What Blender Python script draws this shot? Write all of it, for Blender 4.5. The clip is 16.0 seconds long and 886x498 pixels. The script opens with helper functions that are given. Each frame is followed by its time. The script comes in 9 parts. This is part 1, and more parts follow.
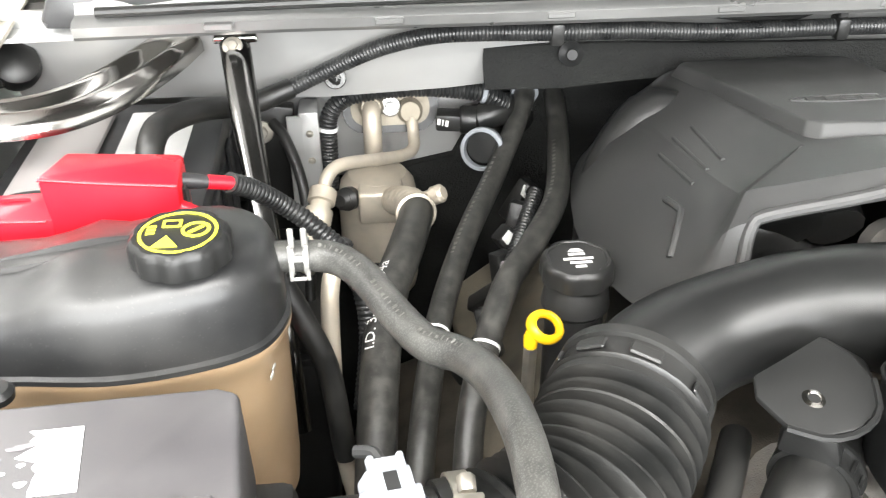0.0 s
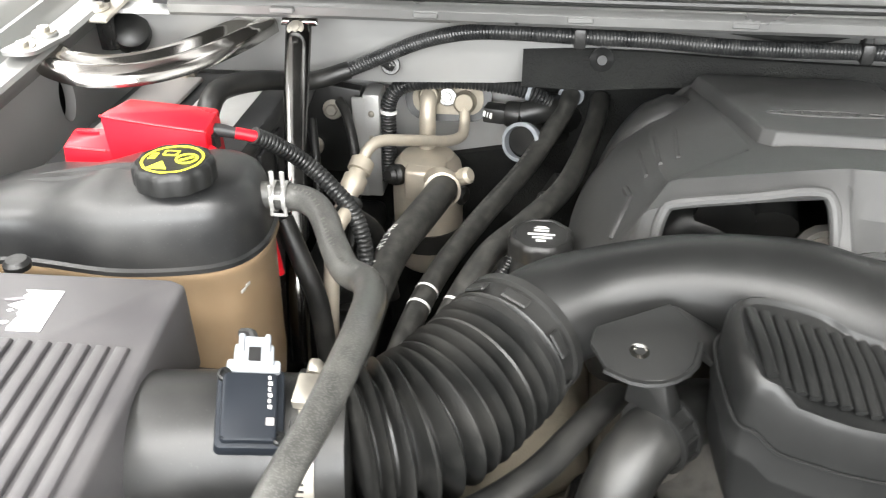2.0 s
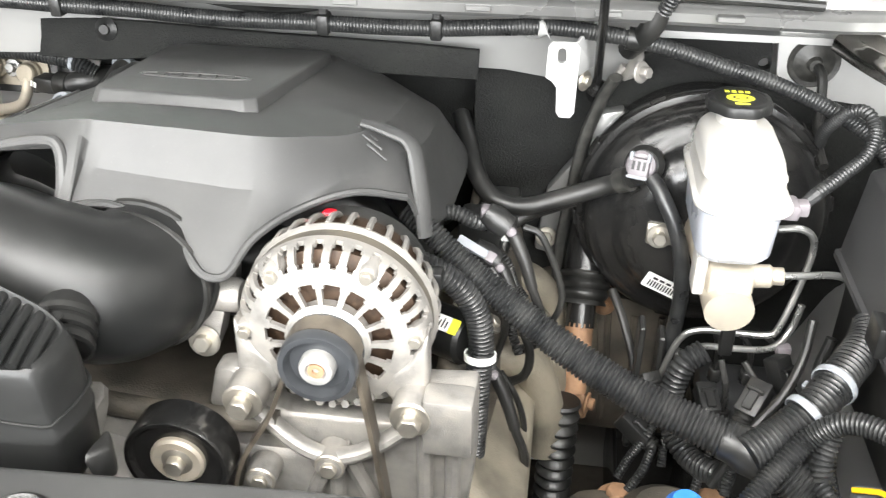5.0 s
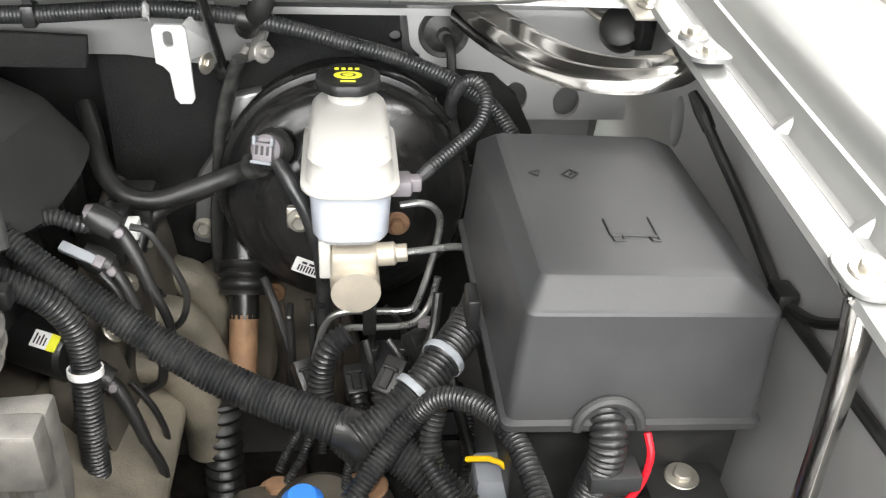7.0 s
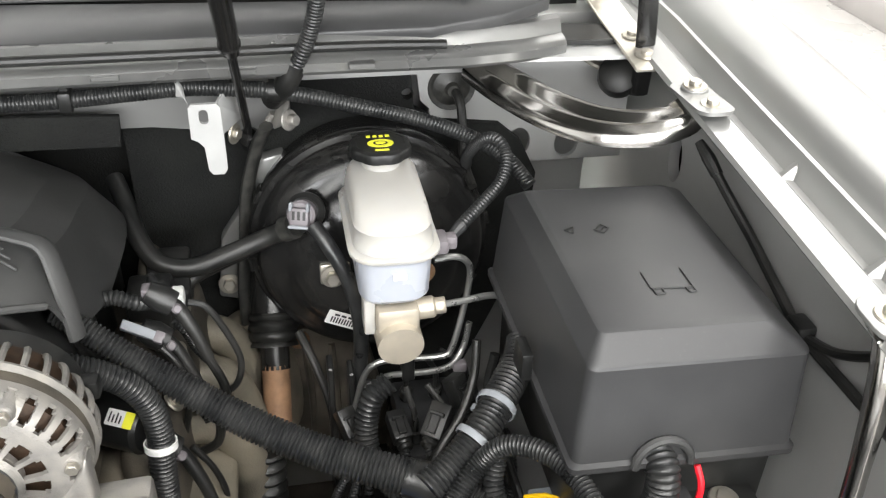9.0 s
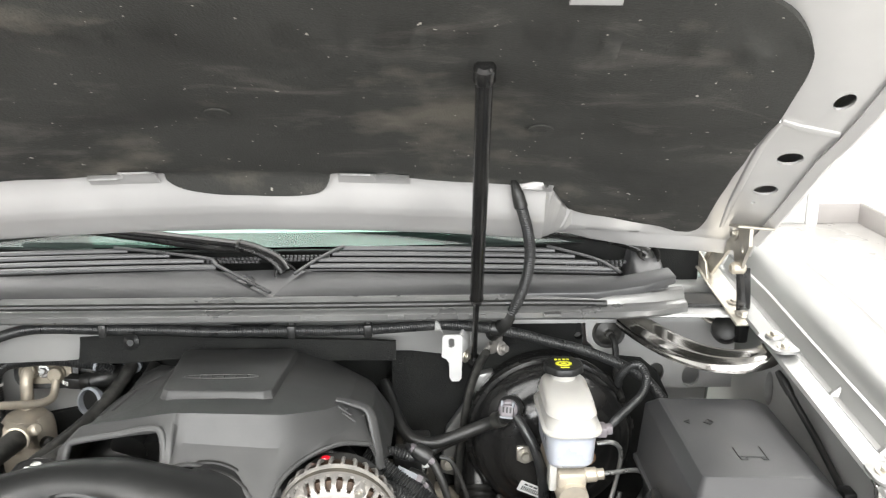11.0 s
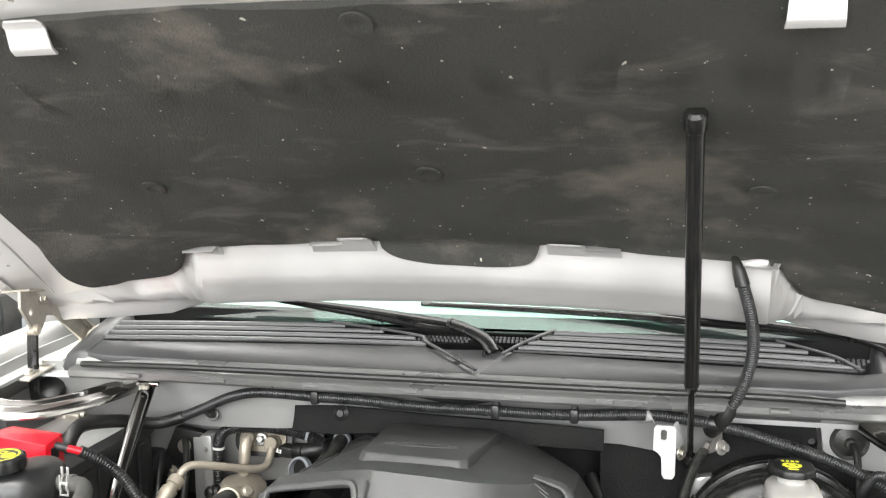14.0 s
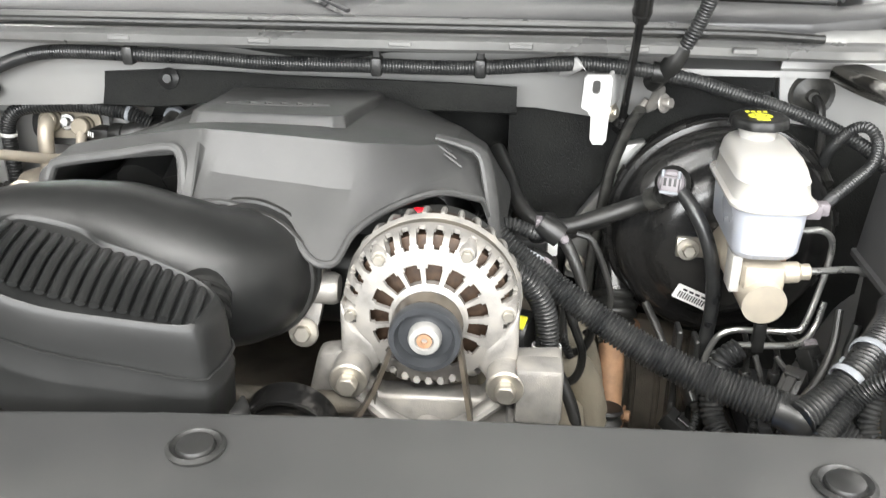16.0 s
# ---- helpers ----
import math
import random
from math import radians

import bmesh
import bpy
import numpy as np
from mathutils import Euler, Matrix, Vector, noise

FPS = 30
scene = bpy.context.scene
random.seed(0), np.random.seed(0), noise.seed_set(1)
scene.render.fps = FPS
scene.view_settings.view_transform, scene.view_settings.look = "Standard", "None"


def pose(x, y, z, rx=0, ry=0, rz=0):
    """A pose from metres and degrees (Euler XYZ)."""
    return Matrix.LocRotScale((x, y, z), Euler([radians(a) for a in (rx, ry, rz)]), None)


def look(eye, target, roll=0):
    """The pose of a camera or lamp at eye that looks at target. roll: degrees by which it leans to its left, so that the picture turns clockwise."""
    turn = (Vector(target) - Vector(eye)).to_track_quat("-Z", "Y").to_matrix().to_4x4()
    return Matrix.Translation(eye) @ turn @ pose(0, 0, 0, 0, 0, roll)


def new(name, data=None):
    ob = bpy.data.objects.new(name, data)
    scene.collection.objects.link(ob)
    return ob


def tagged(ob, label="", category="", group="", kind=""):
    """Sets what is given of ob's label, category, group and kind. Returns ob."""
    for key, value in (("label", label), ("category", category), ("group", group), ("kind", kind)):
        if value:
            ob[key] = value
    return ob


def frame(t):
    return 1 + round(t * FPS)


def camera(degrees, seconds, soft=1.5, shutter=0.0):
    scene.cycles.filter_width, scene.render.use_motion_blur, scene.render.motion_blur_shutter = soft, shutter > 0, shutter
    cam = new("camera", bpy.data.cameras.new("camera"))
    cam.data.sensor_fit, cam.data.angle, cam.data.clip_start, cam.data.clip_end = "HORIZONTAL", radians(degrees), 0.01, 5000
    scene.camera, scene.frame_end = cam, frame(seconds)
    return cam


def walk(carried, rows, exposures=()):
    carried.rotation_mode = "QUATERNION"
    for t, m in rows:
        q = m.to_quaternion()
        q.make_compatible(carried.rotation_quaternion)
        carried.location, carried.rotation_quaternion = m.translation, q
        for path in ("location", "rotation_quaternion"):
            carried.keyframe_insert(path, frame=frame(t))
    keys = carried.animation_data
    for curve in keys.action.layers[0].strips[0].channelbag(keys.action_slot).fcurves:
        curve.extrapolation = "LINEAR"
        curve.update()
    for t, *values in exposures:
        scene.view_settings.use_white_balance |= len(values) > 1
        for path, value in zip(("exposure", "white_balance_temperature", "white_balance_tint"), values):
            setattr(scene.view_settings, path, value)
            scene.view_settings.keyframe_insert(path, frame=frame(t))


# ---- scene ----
cam = camera(52.4, 16.0, soft=1.15, shutter=0.2)
PATH = [
    (0, (-0.39, -0.369, 1.375), (-0.221, 1.305, 0.295), -0.2),
    (0.5, (-0.373, -0.395, 1.368), (-0.405, 1.287, 0.286), -0.9),
    (0.6, (-0.37, -0.399, 1.366), (-0.431, 1.283, 0.285), -1.0),
    (1, (-0.353, -0.411, 1.366), (-0.51, 1.264, 0.284), -1.5),
    (1.5, (-0.3, -0.42, 1.364), (-0.52, 1.263, 0.307), -1.3),
    (2, (-0.228, -0.466, 1.384), (-0.467, 1.225, 0.343), -0.5),
    (2.5, (-0.131, -0.5, 1.403), (-0.394, 1.191, 0.368), 0.1),
    (3, (-0.072, -0.5, 1.405), (-0.361, 1.186, 0.37), 0.4),
    (3.5, (0.025, -0.483, 1.403), (-0.273, 1.199, 0.362), 0.2),
    (4, (0.114, -0.452, 1.39), (-0.186, 1.231, 0.352), -0.1),
    (4.5, (0.212, -0.437, 1.371), (-0.075, 1.252, 0.339), -0.1),
    (5, (0.282, -0.433, 1.362), (0.043, 1.262, 0.328), 0.4),
    (5.2, (0.305, -0.43, 1.356), (0.088, 1.269, 0.323), 0.7),
    (7.3, (0.43, -0.392, 1.368), (0.699, 1.265, 0.28), 2.7),
    (7.5, (0.425, -0.391, 1.374), (0.723, 1.258, 0.282), 2.3),
    (8, (0.406, -0.395, 1.401), (0.728, 1.25, 0.311), 1.6),
    (8.2, (0.394, -0.389, 1.402), (0.732, 1.248, 0.305), 1.6),
    (10.3, (0.269, -0.6, 1.533), (0.508, 1.197, 0.689), 0.7),
    (10.5, (0.259, -0.682, 1.548), (0.437, 1.183, 0.847), 0.2),
    (11, (0.237, -0.821, 1.576), (0.284, 1.097, 1.014), -0.1),
    (11.5, (0.207, -0.899, 1.59), (0.097, 1.052, 1.167), -0.1),
    (12, (0.178, -0.908, 1.595), (-0.11, 1.042, 1.256), -0.1),
    (12.5, (0.183, -0.895, 1.592), (-0.243, 1.034, 1.281), -0.5),
    (13, (0.214, -0.864, 1.564), (-0.238, 1.064, 1.281), -0.4),
    (13.5, (0.255, -0.84, 1.535), (-0.206, 1.087, 1.264), -0.5),
    (14, (0.269, -0.81, 1.486), (-0.2, 1.117, 1.232), -0.8),
    (14.5, (0.275, -0.73, 1.411), (-0.186, 1.177, 1.023), -1.1),
    (15, (0.245, -0.649, 1.38), (-0.106, 1.236, 0.811), -0.8),
    (15.5, (0.203, -0.555, 1.349), (-0.041, 1.305, 0.656), -0.1),
    (16, (0.198, -0.544, 1.323), (0.048, 1.266, 0.487), 0.3),
]
walk(cam, [(t, look(eye, target, roll)) for t, eye, target, roll in PATH], exposures=[(0, 1.14), (0.5, 0.98), (1, 0.84), (2, 0.83), (3, 0.93), (4, 1.16), (5, 1.19), (7.5, 0.24), (8.2, 0.08), (10.5, 0.42), (11.0, 0.3), (11.5, 0.22), (13.0, 0.2), (14.0, 0.35), (14.5, 0.40), (15.0, 0.44), (15.5, 0.62), (16, 0.76)])

# ---------------- light ----------------
world = bpy.data.worlds.new("world")
scene.world = world
world.use_nodes = True
world.node_tree.nodes["Background"].inputs[0].default_value = (0.95, 0.97, 1.0, 1)
world.node_tree.nodes["Background"].inputs[1].default_value = 0.3


def area_lamp(name, at, target, sx, sy, watts, color=(1, 1, 1)):
    d = bpy.data.lights.new(name, "AREA")
    d.shape, d.size, d.size_y, d.energy, d.color = "RECTANGLE", sx, sy, watts, color
    ob = new(name, d)
    ob.matrix_world = look(at, target)
    return ob


# ceiling luminaires of the hall and an added fill lamp at its front
area_lamp("ceiling_lamp", (0.0, 1.7, 3.9), (0.0, 1.7, 0), 7.0, 3.0, 170, (1.0, 0.985, 0.96))
area_lamp("ceiling_lamp", (0.0, -2.5, 3.9), (0.0, -2.5, 0), 5.0, 0.9, 300, (1.0, 0.985, 0.96))
area_lamp("ceiling_lamp", (0.0, -4.4, 3.9), (0.0, -4.4, 0), 6.0, 1.0, 150, (1.0, 0.985, 0.96))
area_lamp("ceiling_lamp", (-2.8, 1.0, 3.9), (-2.8, 1.0, 0), 0.8, 6.0, 210, (1.0, 0.985, 0.96))
area_lamp("ceiling_lamp", (2.8, 1.0, 3.9), (2.8, 1.0, 0), 0.8, 6.0, 190, (1.0, 0.985, 0.96))
# added fill with no window behind it; brightens front-facing parts under the hood
area_lamp("window_daylight", (0, -5.9, 2.6), (0, 0, 1.2), 9.0, 1.9, 600, (0.97, 0.99, 1.0))


# ---------------- materials ----------------
def material(name, color, rough=0.5, metal=0.0, var=0.15, scale=60.0, fine=900.0, bump=0.1, depth=0.0006,
             coat=0.0, dust=0.0, dust_color=(0.32, 0.29, 0.24), trans=0.0, speck=0.0, spec=0.5):
    m = bpy.data.materials.new(name)
    m.use_nodes = True
    nt = m.node_tree
    n, l = nt.nodes, nt.links
    b = n["Principled BSDF"]
    co = n.new("ShaderNodeTexCoord")
    big = n.new("ShaderNodeTexNoise")
    big.inputs["Scale"].default_value, big.inputs["Detail"].default_value = scale, 5
    l.new(co.outputs["Object"], big.inputs["Vector"])
    small = n.new("ShaderNodeTexNoise")
    small.inputs["Scale"].default_value, small.inputs["Detail"].default_value = fine, 3
    l.new(co.outputs["Object"], small.inputs["Vector"])
    ramp = n.new("ShaderNodeMapRange")
    ramp.inputs[1].default_value, ramp.inputs[2].default_value = 0.3, 0.7
    ramp.inputs[3].default_value, ramp.inputs[4].default_value = 1 - var, 1 + var
    l.new(big.outputs[0], ramp.inputs[0])
    mul = n.new("ShaderNodeMix")
    mul.data_type, mul.blend_type = "RGBA", "MULTIPLY"
    mul.inputs[0].default_value = 1.0
    mul.inputs[6].default_value = (*color, 1)
    l.new(ramp.outputs[0], mul.inputs[7])
    out = mul.outputs[2]
    if dust:
        th = n.new("ShaderNodeMapRange")
        th.inputs[1].default_value, th.inputs[2].default_value = 0.42, 0.72
        th.inputs[3].default_value, th.inputs[4].default_value = 0.0, dust
        l.new(big.outputs[0], th.inputs[0])
        dm = n.new("ShaderNodeMix")
        dm.data_type = "RGBA"
        l.new(th.outputs[0], dm.inputs[0])
        l.new(out, dm.inputs[6])
        dm.inputs[7].default_value = (*dust_color, 1)
        out = dm.outputs[2]
    if speck:
        dots = n.new("ShaderNodeTexNoise")
        dots.inputs["Scale"].default_value, dots.inputs["Detail"].default_value = 620.0, 1
        l.new(co.outputs["Object"], dots.inputs["Vector"])
        dr = n.new("ShaderNodeMapRange")
        dr.inputs[1].default_value, dr.inputs[2].default_value, dr.inputs[4].default_value = 0.67, 0.75, speck
        l.new(dots.outputs[0], dr.inputs[0])
        sm = n.new("ShaderNodeMix")
        sm.data_type = "RGBA"
        l.new(dr.outputs[0], sm.inputs[0])
        l.new(out, sm.inputs[6])
        sm.inputs[7].default_value = (*[min(0.6, 1.6 * c) for c in dust_color], 1)
        out = sm.outputs[2]
    l.new(out, b.inputs["Base Color"])
    b.inputs["Specular IOR Level"].default_value = spec
    rr = n.new("ShaderNodeMapRange")
    rr.inputs[1].default_value, rr.inputs[2].default_value = 0.3, 0.7
    rr.inputs[3].default_value, rr.inputs[4].default_value = max(0.03, rough * 0.8), min(1, rough * 1.2)
    l.new(big.outputs[0], rr.inputs[0])
    l.new(rr.outputs[0], b.inputs["Roughness"])
    b.inputs["Metallic"].default_value = metal
    b.inputs["Coat Weight"].default_value = coat
    b.inputs["Coat Roughness"].default_value = 0.08
    if trans:
        b.inputs["Subsurface Weight"].default_value = trans
        b.inputs["Subsurface Radius"].default_value = (0.02, 0.018, 0.014)
        b.inputs["Subsurface Scale"].default_value = 0.6
    if bump:
        bp = n.new("ShaderNodeBump")
        bp.inputs["Strength"].default_value, bp.inputs["Distance"].default_value = bump, depth
        l.new(small.outputs[0], bp.inputs["Height"])
        l.new(bp.outputs[0], b.inputs["Normal"])
    return m


SILVER = material("silver_paint", (0.27, 0.27, 0.263), 0.36, 0.5, 0.05, 12, 2500, 0.05, 0.0002, coat=0.6)
HOOD_PAINT = material("silver_hood_underside", (0.60, 0.59, 0.58), 0.36, 0.55, 0.05, 10, 2200, 0.06, 0.0003, coat=0.3)
SILVER_DULL = material("silver_paint_overspray", (0.44, 0.44, 0.43), 0.42, 0.45, 0.08, 9, 1800, 0.08, 0.0003, speck=0.15)
CHROME = material("bright_coated_steel", (0.46, 0.45, 0.43), 0.16, 1.0, 0.10, 25, 700, 0.05, 0.0004)
# the bright coated steel again, base darkened to stand for dark reflections
CHROME_DARK_REFLECT = material("coated_steel_dark_reflection", (0.20, 0.198, 0.192), 0.15, 1.0, 0.12, 25, 700, 0.05, 0.0004)
STEEL = material("zinc_plated_steel", (0.50, 0.47, 0.41), 0.42, 0.85, 0.15, 60, 1200, 0.1)
WHITE_STEEL = material("white_primed_steel", (0.58, 0.58, 0.57), 0.4, 0.1, 0.05, 30, 1200, 0.05)
ALU = material("cast_aluminium", (0.31, 0.298, 0.28), 0.46, 0.55, 0.25, 70, 900, 0.5, 0.0008, dust=0.35, dust_color=(0.26, 0.23, 0.185), speck=0.2)
ALU_PIPE = material("drawn_aluminium_pipe", (0.50, 0.45, 0.37), 0.46, 0.45, 0.12, 60, 1200, 0.1, dust=0.2, dust_color=(0.45, 0.38, 0.27))
CAST = material("cast_iron_dirty", (0.085, 0.076, 0.062), 0.6, 0.3, 0.45, 30, 600, 0.5, 0.001, dust=0.45, dust_color=(0.15, 0.125, 0.092))
ROCKER = material("beige_stained_casting", (0.20, 0.18, 0.14), 0.62, 0.2, 0.6, 14, 500, 0.5, 0.001, dust=0.5, dust_color=(0.14, 0.11, 0.075))
DARK_STEEL = material("dark_coated_steel", (0.06, 0.06, 0.058), 0.3, 0.6, 0.2, 40, 1000, 0.1)
RUST = material("rusty_steel", (0.30, 0.175, 0.10), 0.7, 0.2, 0.35, 60, 900, 0.4, 0.0008)
PLASTIC = material("black_moulded_plastic", (0.013, 0.0133, 0.013), 0.36, 0, 0.25, 14, 2600, 0.28, 0.0004, dust=0.14, dust_color=(0.09, 0.087, 0.08), speck=0.10)
COVER = material("grained_grey_black_plastic", (0.046, 0.0465, 0.046), 0.42, 0, 0.14, 12, 3200, 0.35, 0.0004, dust=0.18, dust_color=(0.10, 0.098, 0.092), speck=0.06, spec=0.42)
FADED = material("faded_grey_plastic", (0.074, 0.071, 0.074), 0.40, 0, 0.14, 14, 2600, 0.25, 0.0004, dust=0.2, dust_color=(0.14, 0.135, 0.13), speck=0.10)
TANK = material("dusty_black_plastic", (0.020, 0.0205, 0.0208), 0.36, 0, 0.25, 16, 1800, 0.2, 0.0004, dust=0.22, dust_color=(0.085, 0.083, 0.078), speck=0.15)
PLASTIC_SHINY = material("smooth_black_plastic", (0.012, 0.0124, 0.0122), 0.35, 0, 0.15, 14, 2600, 0.22, 0.0004, dust=0.12, dust_color=(0.04, 0.0385, 0.036), speck=0.03, spec=0.36)
RUBBER = material("black_rubber", (0.011, 0.0113, 0.0108), 0.40, 0, 0.25, 30, 1600, 0.2, 0.0005, dust=0.18, dust_color=(0.075, 0.07, 0.062), speck=0.08)
RUBBER_WORN = material("worn_grey_rubber", (0.028, 0.028, 0.026), 0.40, 0, 0.35, 90, 1200, 0.3, 0.0006, dust=0.28, dust_color=(0.10, 0.095, 0.082), speck=0.12)
LOOM = material("black_loom_plastic", (0.020, 0.0208, 0.0212), 0.33, 0, 0.35, 60, 900, 0.15, dust=0.25, dust_color=(0.05, 0.048, 0.043), speck=0.08)
BLACK_PAINT = material("black_painted_steel", (0.012, 0.012, 0.012), 0.20, 0, 0.2, 20, 1200, 0.08, 0.0004, dust=0.12, dust_color=(0.07, 0.064, 0.052), speck=0.08)
MAT = material("black_insulation_mat", (0.0085, 0.009, 0.0085), 0.85, 0, 0.4, 14, 500, 0.6, 0.002, dust=0.35, dust_color=(0.03, 0.031, 0.028), speck=0.06, spec=0.25)
CLAMP_STEEL = material("pale_spring_steel", (0.34, 0.335, 0.32), 0.4, 0.4, 0.12, 60, 1200, 0.08)
LINE_STEEL = material("bright_brake_line", (0.30, 0.30, 0.29), 0.3, 0.8, 0.15, 60, 1000, 0.05)
BRONZE = material("dull_bronze_aluminium", (0.26, 0.23, 0.18), 0.55, 0.4, 0.2, 60, 1000, 0.2)
RED = material("red_plastic", (0.72, 0.012, 0.025), 0.32, 0, 0.08, 20, 1600, 0.06, 0.0003)
YELLOW = material("yellow_plastic", (0.85, 0.52, 0.01), 0.35, 0, 0.06, 30, 1500, 0.05)
YELLOW_INK = material("yellow_print", (0.80, 0.78, 0.05), 0.5, 0, 0.05, 30, 1500, 0.0)
BLACK_INK = material("black_print", (0.01, 0.01, 0.01), 0.5, 0, 0.05, 30, 1500, 0.0)
WHITE_INK = material("white_print", (0.75, 0.75, 0.72), 0.6, 0, 0.1, 60, 1500, 0.0)
PAPER = material("white_label", (0.80, 0.80, 0.78), 0.5, 0, 0.06, 40, 1500, 0.05)
GREY_PLASTIC = material("pale_grey_plastic", (0.26, 0.275, 0.295), 0.65, 0, 0.06, 30, 1600, 0.08)
GREY_PLASTIC.node_tree.nodes["Principled BSDF"].inputs["Specular IOR Level"].default_value = 0.3
CREAM = material("milky_translucent_plastic", (0.42, 0.41, 0.385), 0.32, 0, 0.05, 16, 1400, 0.06, trans=0.35)
FLUID = material("milky_bluish_plastic", (0.40, 0.42, 0.465), 0.30, 0, 0.05, 16, 1400, 0.06, trans=0.35)
AMBER = material("amber_translucent_plastic", (0.29, 0.205, 0.125), 0.35, 0, 0.15, 18, 1400, 0.06, trans=0.25)
BATTERY = material("dark_grey_battery_case", (0.032, 0.033, 0.034), 0.45, 0, 0.15, 20, 1800, 0.15)
BLUE = material("blue_plastic", (0.03, 0.16, 0.55), 0.35, 0, 0.08, 20, 1500, 0.05)
COWL = material("weathered_grey_plastic", (0.055, 0.0552, 0.0565), 0.32, 0, 0.12, 10, 2400, 0.25, 0.0004, dust=0.2, dust_color=(0.12, 0.12, 0.118), speck=0.12)
RAIL = material("aluminium_sealed_rail", (0.24, 0.24, 0.235), 0.30, 0.6, 0.15, 12, 900, 0.1, dust=0.2, dust_color=(0.3, 0.3, 0.29))
WALL = material("white_wall_paint", (0.86, 0.86, 0.85), 0.7, 0, 0.03, 3, 300, 0.05)
TILE = material("pale_polished_floor_tile", (0.37, 0.36, 0.345), 0.28, 0, 0.06, 3, 120, 0.02)
GREYPAD = material("grey_baseboard", (0.36, 0.34, 0.33), 0.5, 0, 0.06, 6, 200, 0.02)


def hood_pad_material():
    m = material("stained_hood_insulation", (0.030, 0.030, 0.0265), 0.92, 0, 0.25, 5, 420, 0.5, 0.003)
    nt = m.node_tree
    n, l = nt.nodes, nt.links
    b = n["Principled BSDF"]
    base = b.inputs["Base Color"].links[0].from_socket
    co = n.new("ShaderNodeTexCoord")
    mp = n.new("ShaderNodeMapping")
    mp.inputs["Scale"].default_value = (5.5, 8.0, 5.0)
    l.new(co.outputs["Object"], mp.inputs[0])
    patch = n.new("ShaderNodeTexNoise")
    patch.inputs["Scale"].default_value, patch.inputs["Detail"].default_value = 1.0, 6
    patch.inputs["Roughness"].default_value = 0.62
    l.new(mp.outputs[0], patch.inputs["Vector"])
    r1 = n.new("ShaderNodeMapRange")
    r1.inputs[1].default_value, r1.inputs[2].default_value, r1.inputs[4].default_value = 0.54, 0.70, 0.85
    l.new(patch.outputs[0], r1.inputs[0])
    m1 = n.new("ShaderNodeMix")
    m1.data_type = "RGBA"
    m1.inputs[7].default_value = (0.125, 0.113, 0.092, 1)
    l.new(r1.outputs[0], m1.inputs[0])
    l.new(base, m1.inputs[6])
    sp = n.new("ShaderNodeTexNoise")
    sp.inputs["Scale"].default_value, sp.inputs["Detail"].default_value = 120, 2
    l.new(co.outputs["Object"], sp.inputs["Vector"])
    r2 = n.new("ShaderNodeMapRange")
    r2.inputs[1].default_value, r2.inputs[2].default_value = 0.73, 0.76
    l.new(sp.outputs[0], r2.inputs[0])
    m2 = n.new("ShaderNodeMix")
    m2.data_type = "RGBA"
    m2.inputs[7].default_value = (0.42, 0.40, 0.35, 1)
    l.new(r2.outputs[0], m2.inputs[0])
    mp2 = n.new("ShaderNodeMapping")
    mp2.inputs["Scale"].default_value = (6.5, 17.0, 14.0)
    mp2.inputs["Location"].default_value = (3.1, 1.7, 0.4)
    l.new(co.outputs["Object"], mp2.inputs[0])
    streak = n.new("ShaderNodeTexNoise")
    streak.inputs["Scale"].default_value, streak.inputs["Detail"].default_value = 1.0, 7
    streak.inputs["Roughness"].default_value = 0.66
    streak.inputs["Distortion"].default_value = 0.5
    l.new(mp2.outputs[0], streak.inputs["Vector"])
    r3 = n.new("ShaderNodeMapRange")
    r3.inputs[1].default_value, r3.inputs[2].default_value, r3.inputs[4].default_value = 0.56, 0.70, 0.8
    l.new(streak.outputs[0], r3.inputs[0])
    m3 = n.new("ShaderNodeMix")
    m3.data_type = "RGBA"
    m3.inputs[7].default_value = (0.085, 0.079, 0.070, 1)
    l.new(r3.outputs[0], m3.inputs[0])
    l.new(m1.outputs[2], m3.inputs[6])
    l.new(m3.outputs[2], m2.inputs[6])
    l.new(m2.outputs[2], b.inputs["Base Color"])
    return m


PAD = hood_pad_material()


def braid_material():
    """Black hose with a pale woven sheath."""
    m = material("woven_hose_sheath", (0.045, 0.045, 0.042), 0.36, 0, 0.3, 70, 1300, 0.2, dust=0.2, dust_color=(0.12, 0.115, 0.10))
    n, l = m.node_tree.nodes, m.node_tree.links
    b = n["Principled BSDF"]
    base = b.inputs["Base Color"].links[0].from_socket
    co = n.new("ShaderNodeTexCoord")
    cell = n.new("ShaderNodeTexVoronoi")
    cell.inputs["Scale"].default_value = 950
    l.new(co.outputs["Object"], cell.inputs["Vector"])
    r = n.new("ShaderNodeMapRange")
    r.inputs[1].default_value, r.inputs[2].default_value, r.inputs[3].default_value, r.inputs[4].default_value = 0.1, 0.55, 0.75, 0.0
    l.new(cell.outputs["Distance"], r.inputs[0])
    mx = n.new("ShaderNodeMix")
    mx.data_type = "RGBA"
    mx.inputs[7].default_value = (0.12, 0.119, 0.113, 1)
    l.new(r.outputs[0], mx.inputs[0])
    l.new(base, mx.inputs[6])
    l.new(mx.outputs[2], b.inputs["Base Color"])
    return m


BRAID = braid_material()


def glass_material():
    m = bpy.data.materials.new("windshield_glass")
    m.use_nodes = True
    b = m.node_tree.nodes["Principled BSDF"]
    b.inputs["Base Color"].default_value = (0.60, 0.88, 0.79, 1)
    b.inputs["Roughness"].default_value = 0.02
    b.inputs["Transmission Weight"].default_value = 1.0
    b.inputs["IOR"].default_value = 1.5
    return m


GLASS = glass_material()


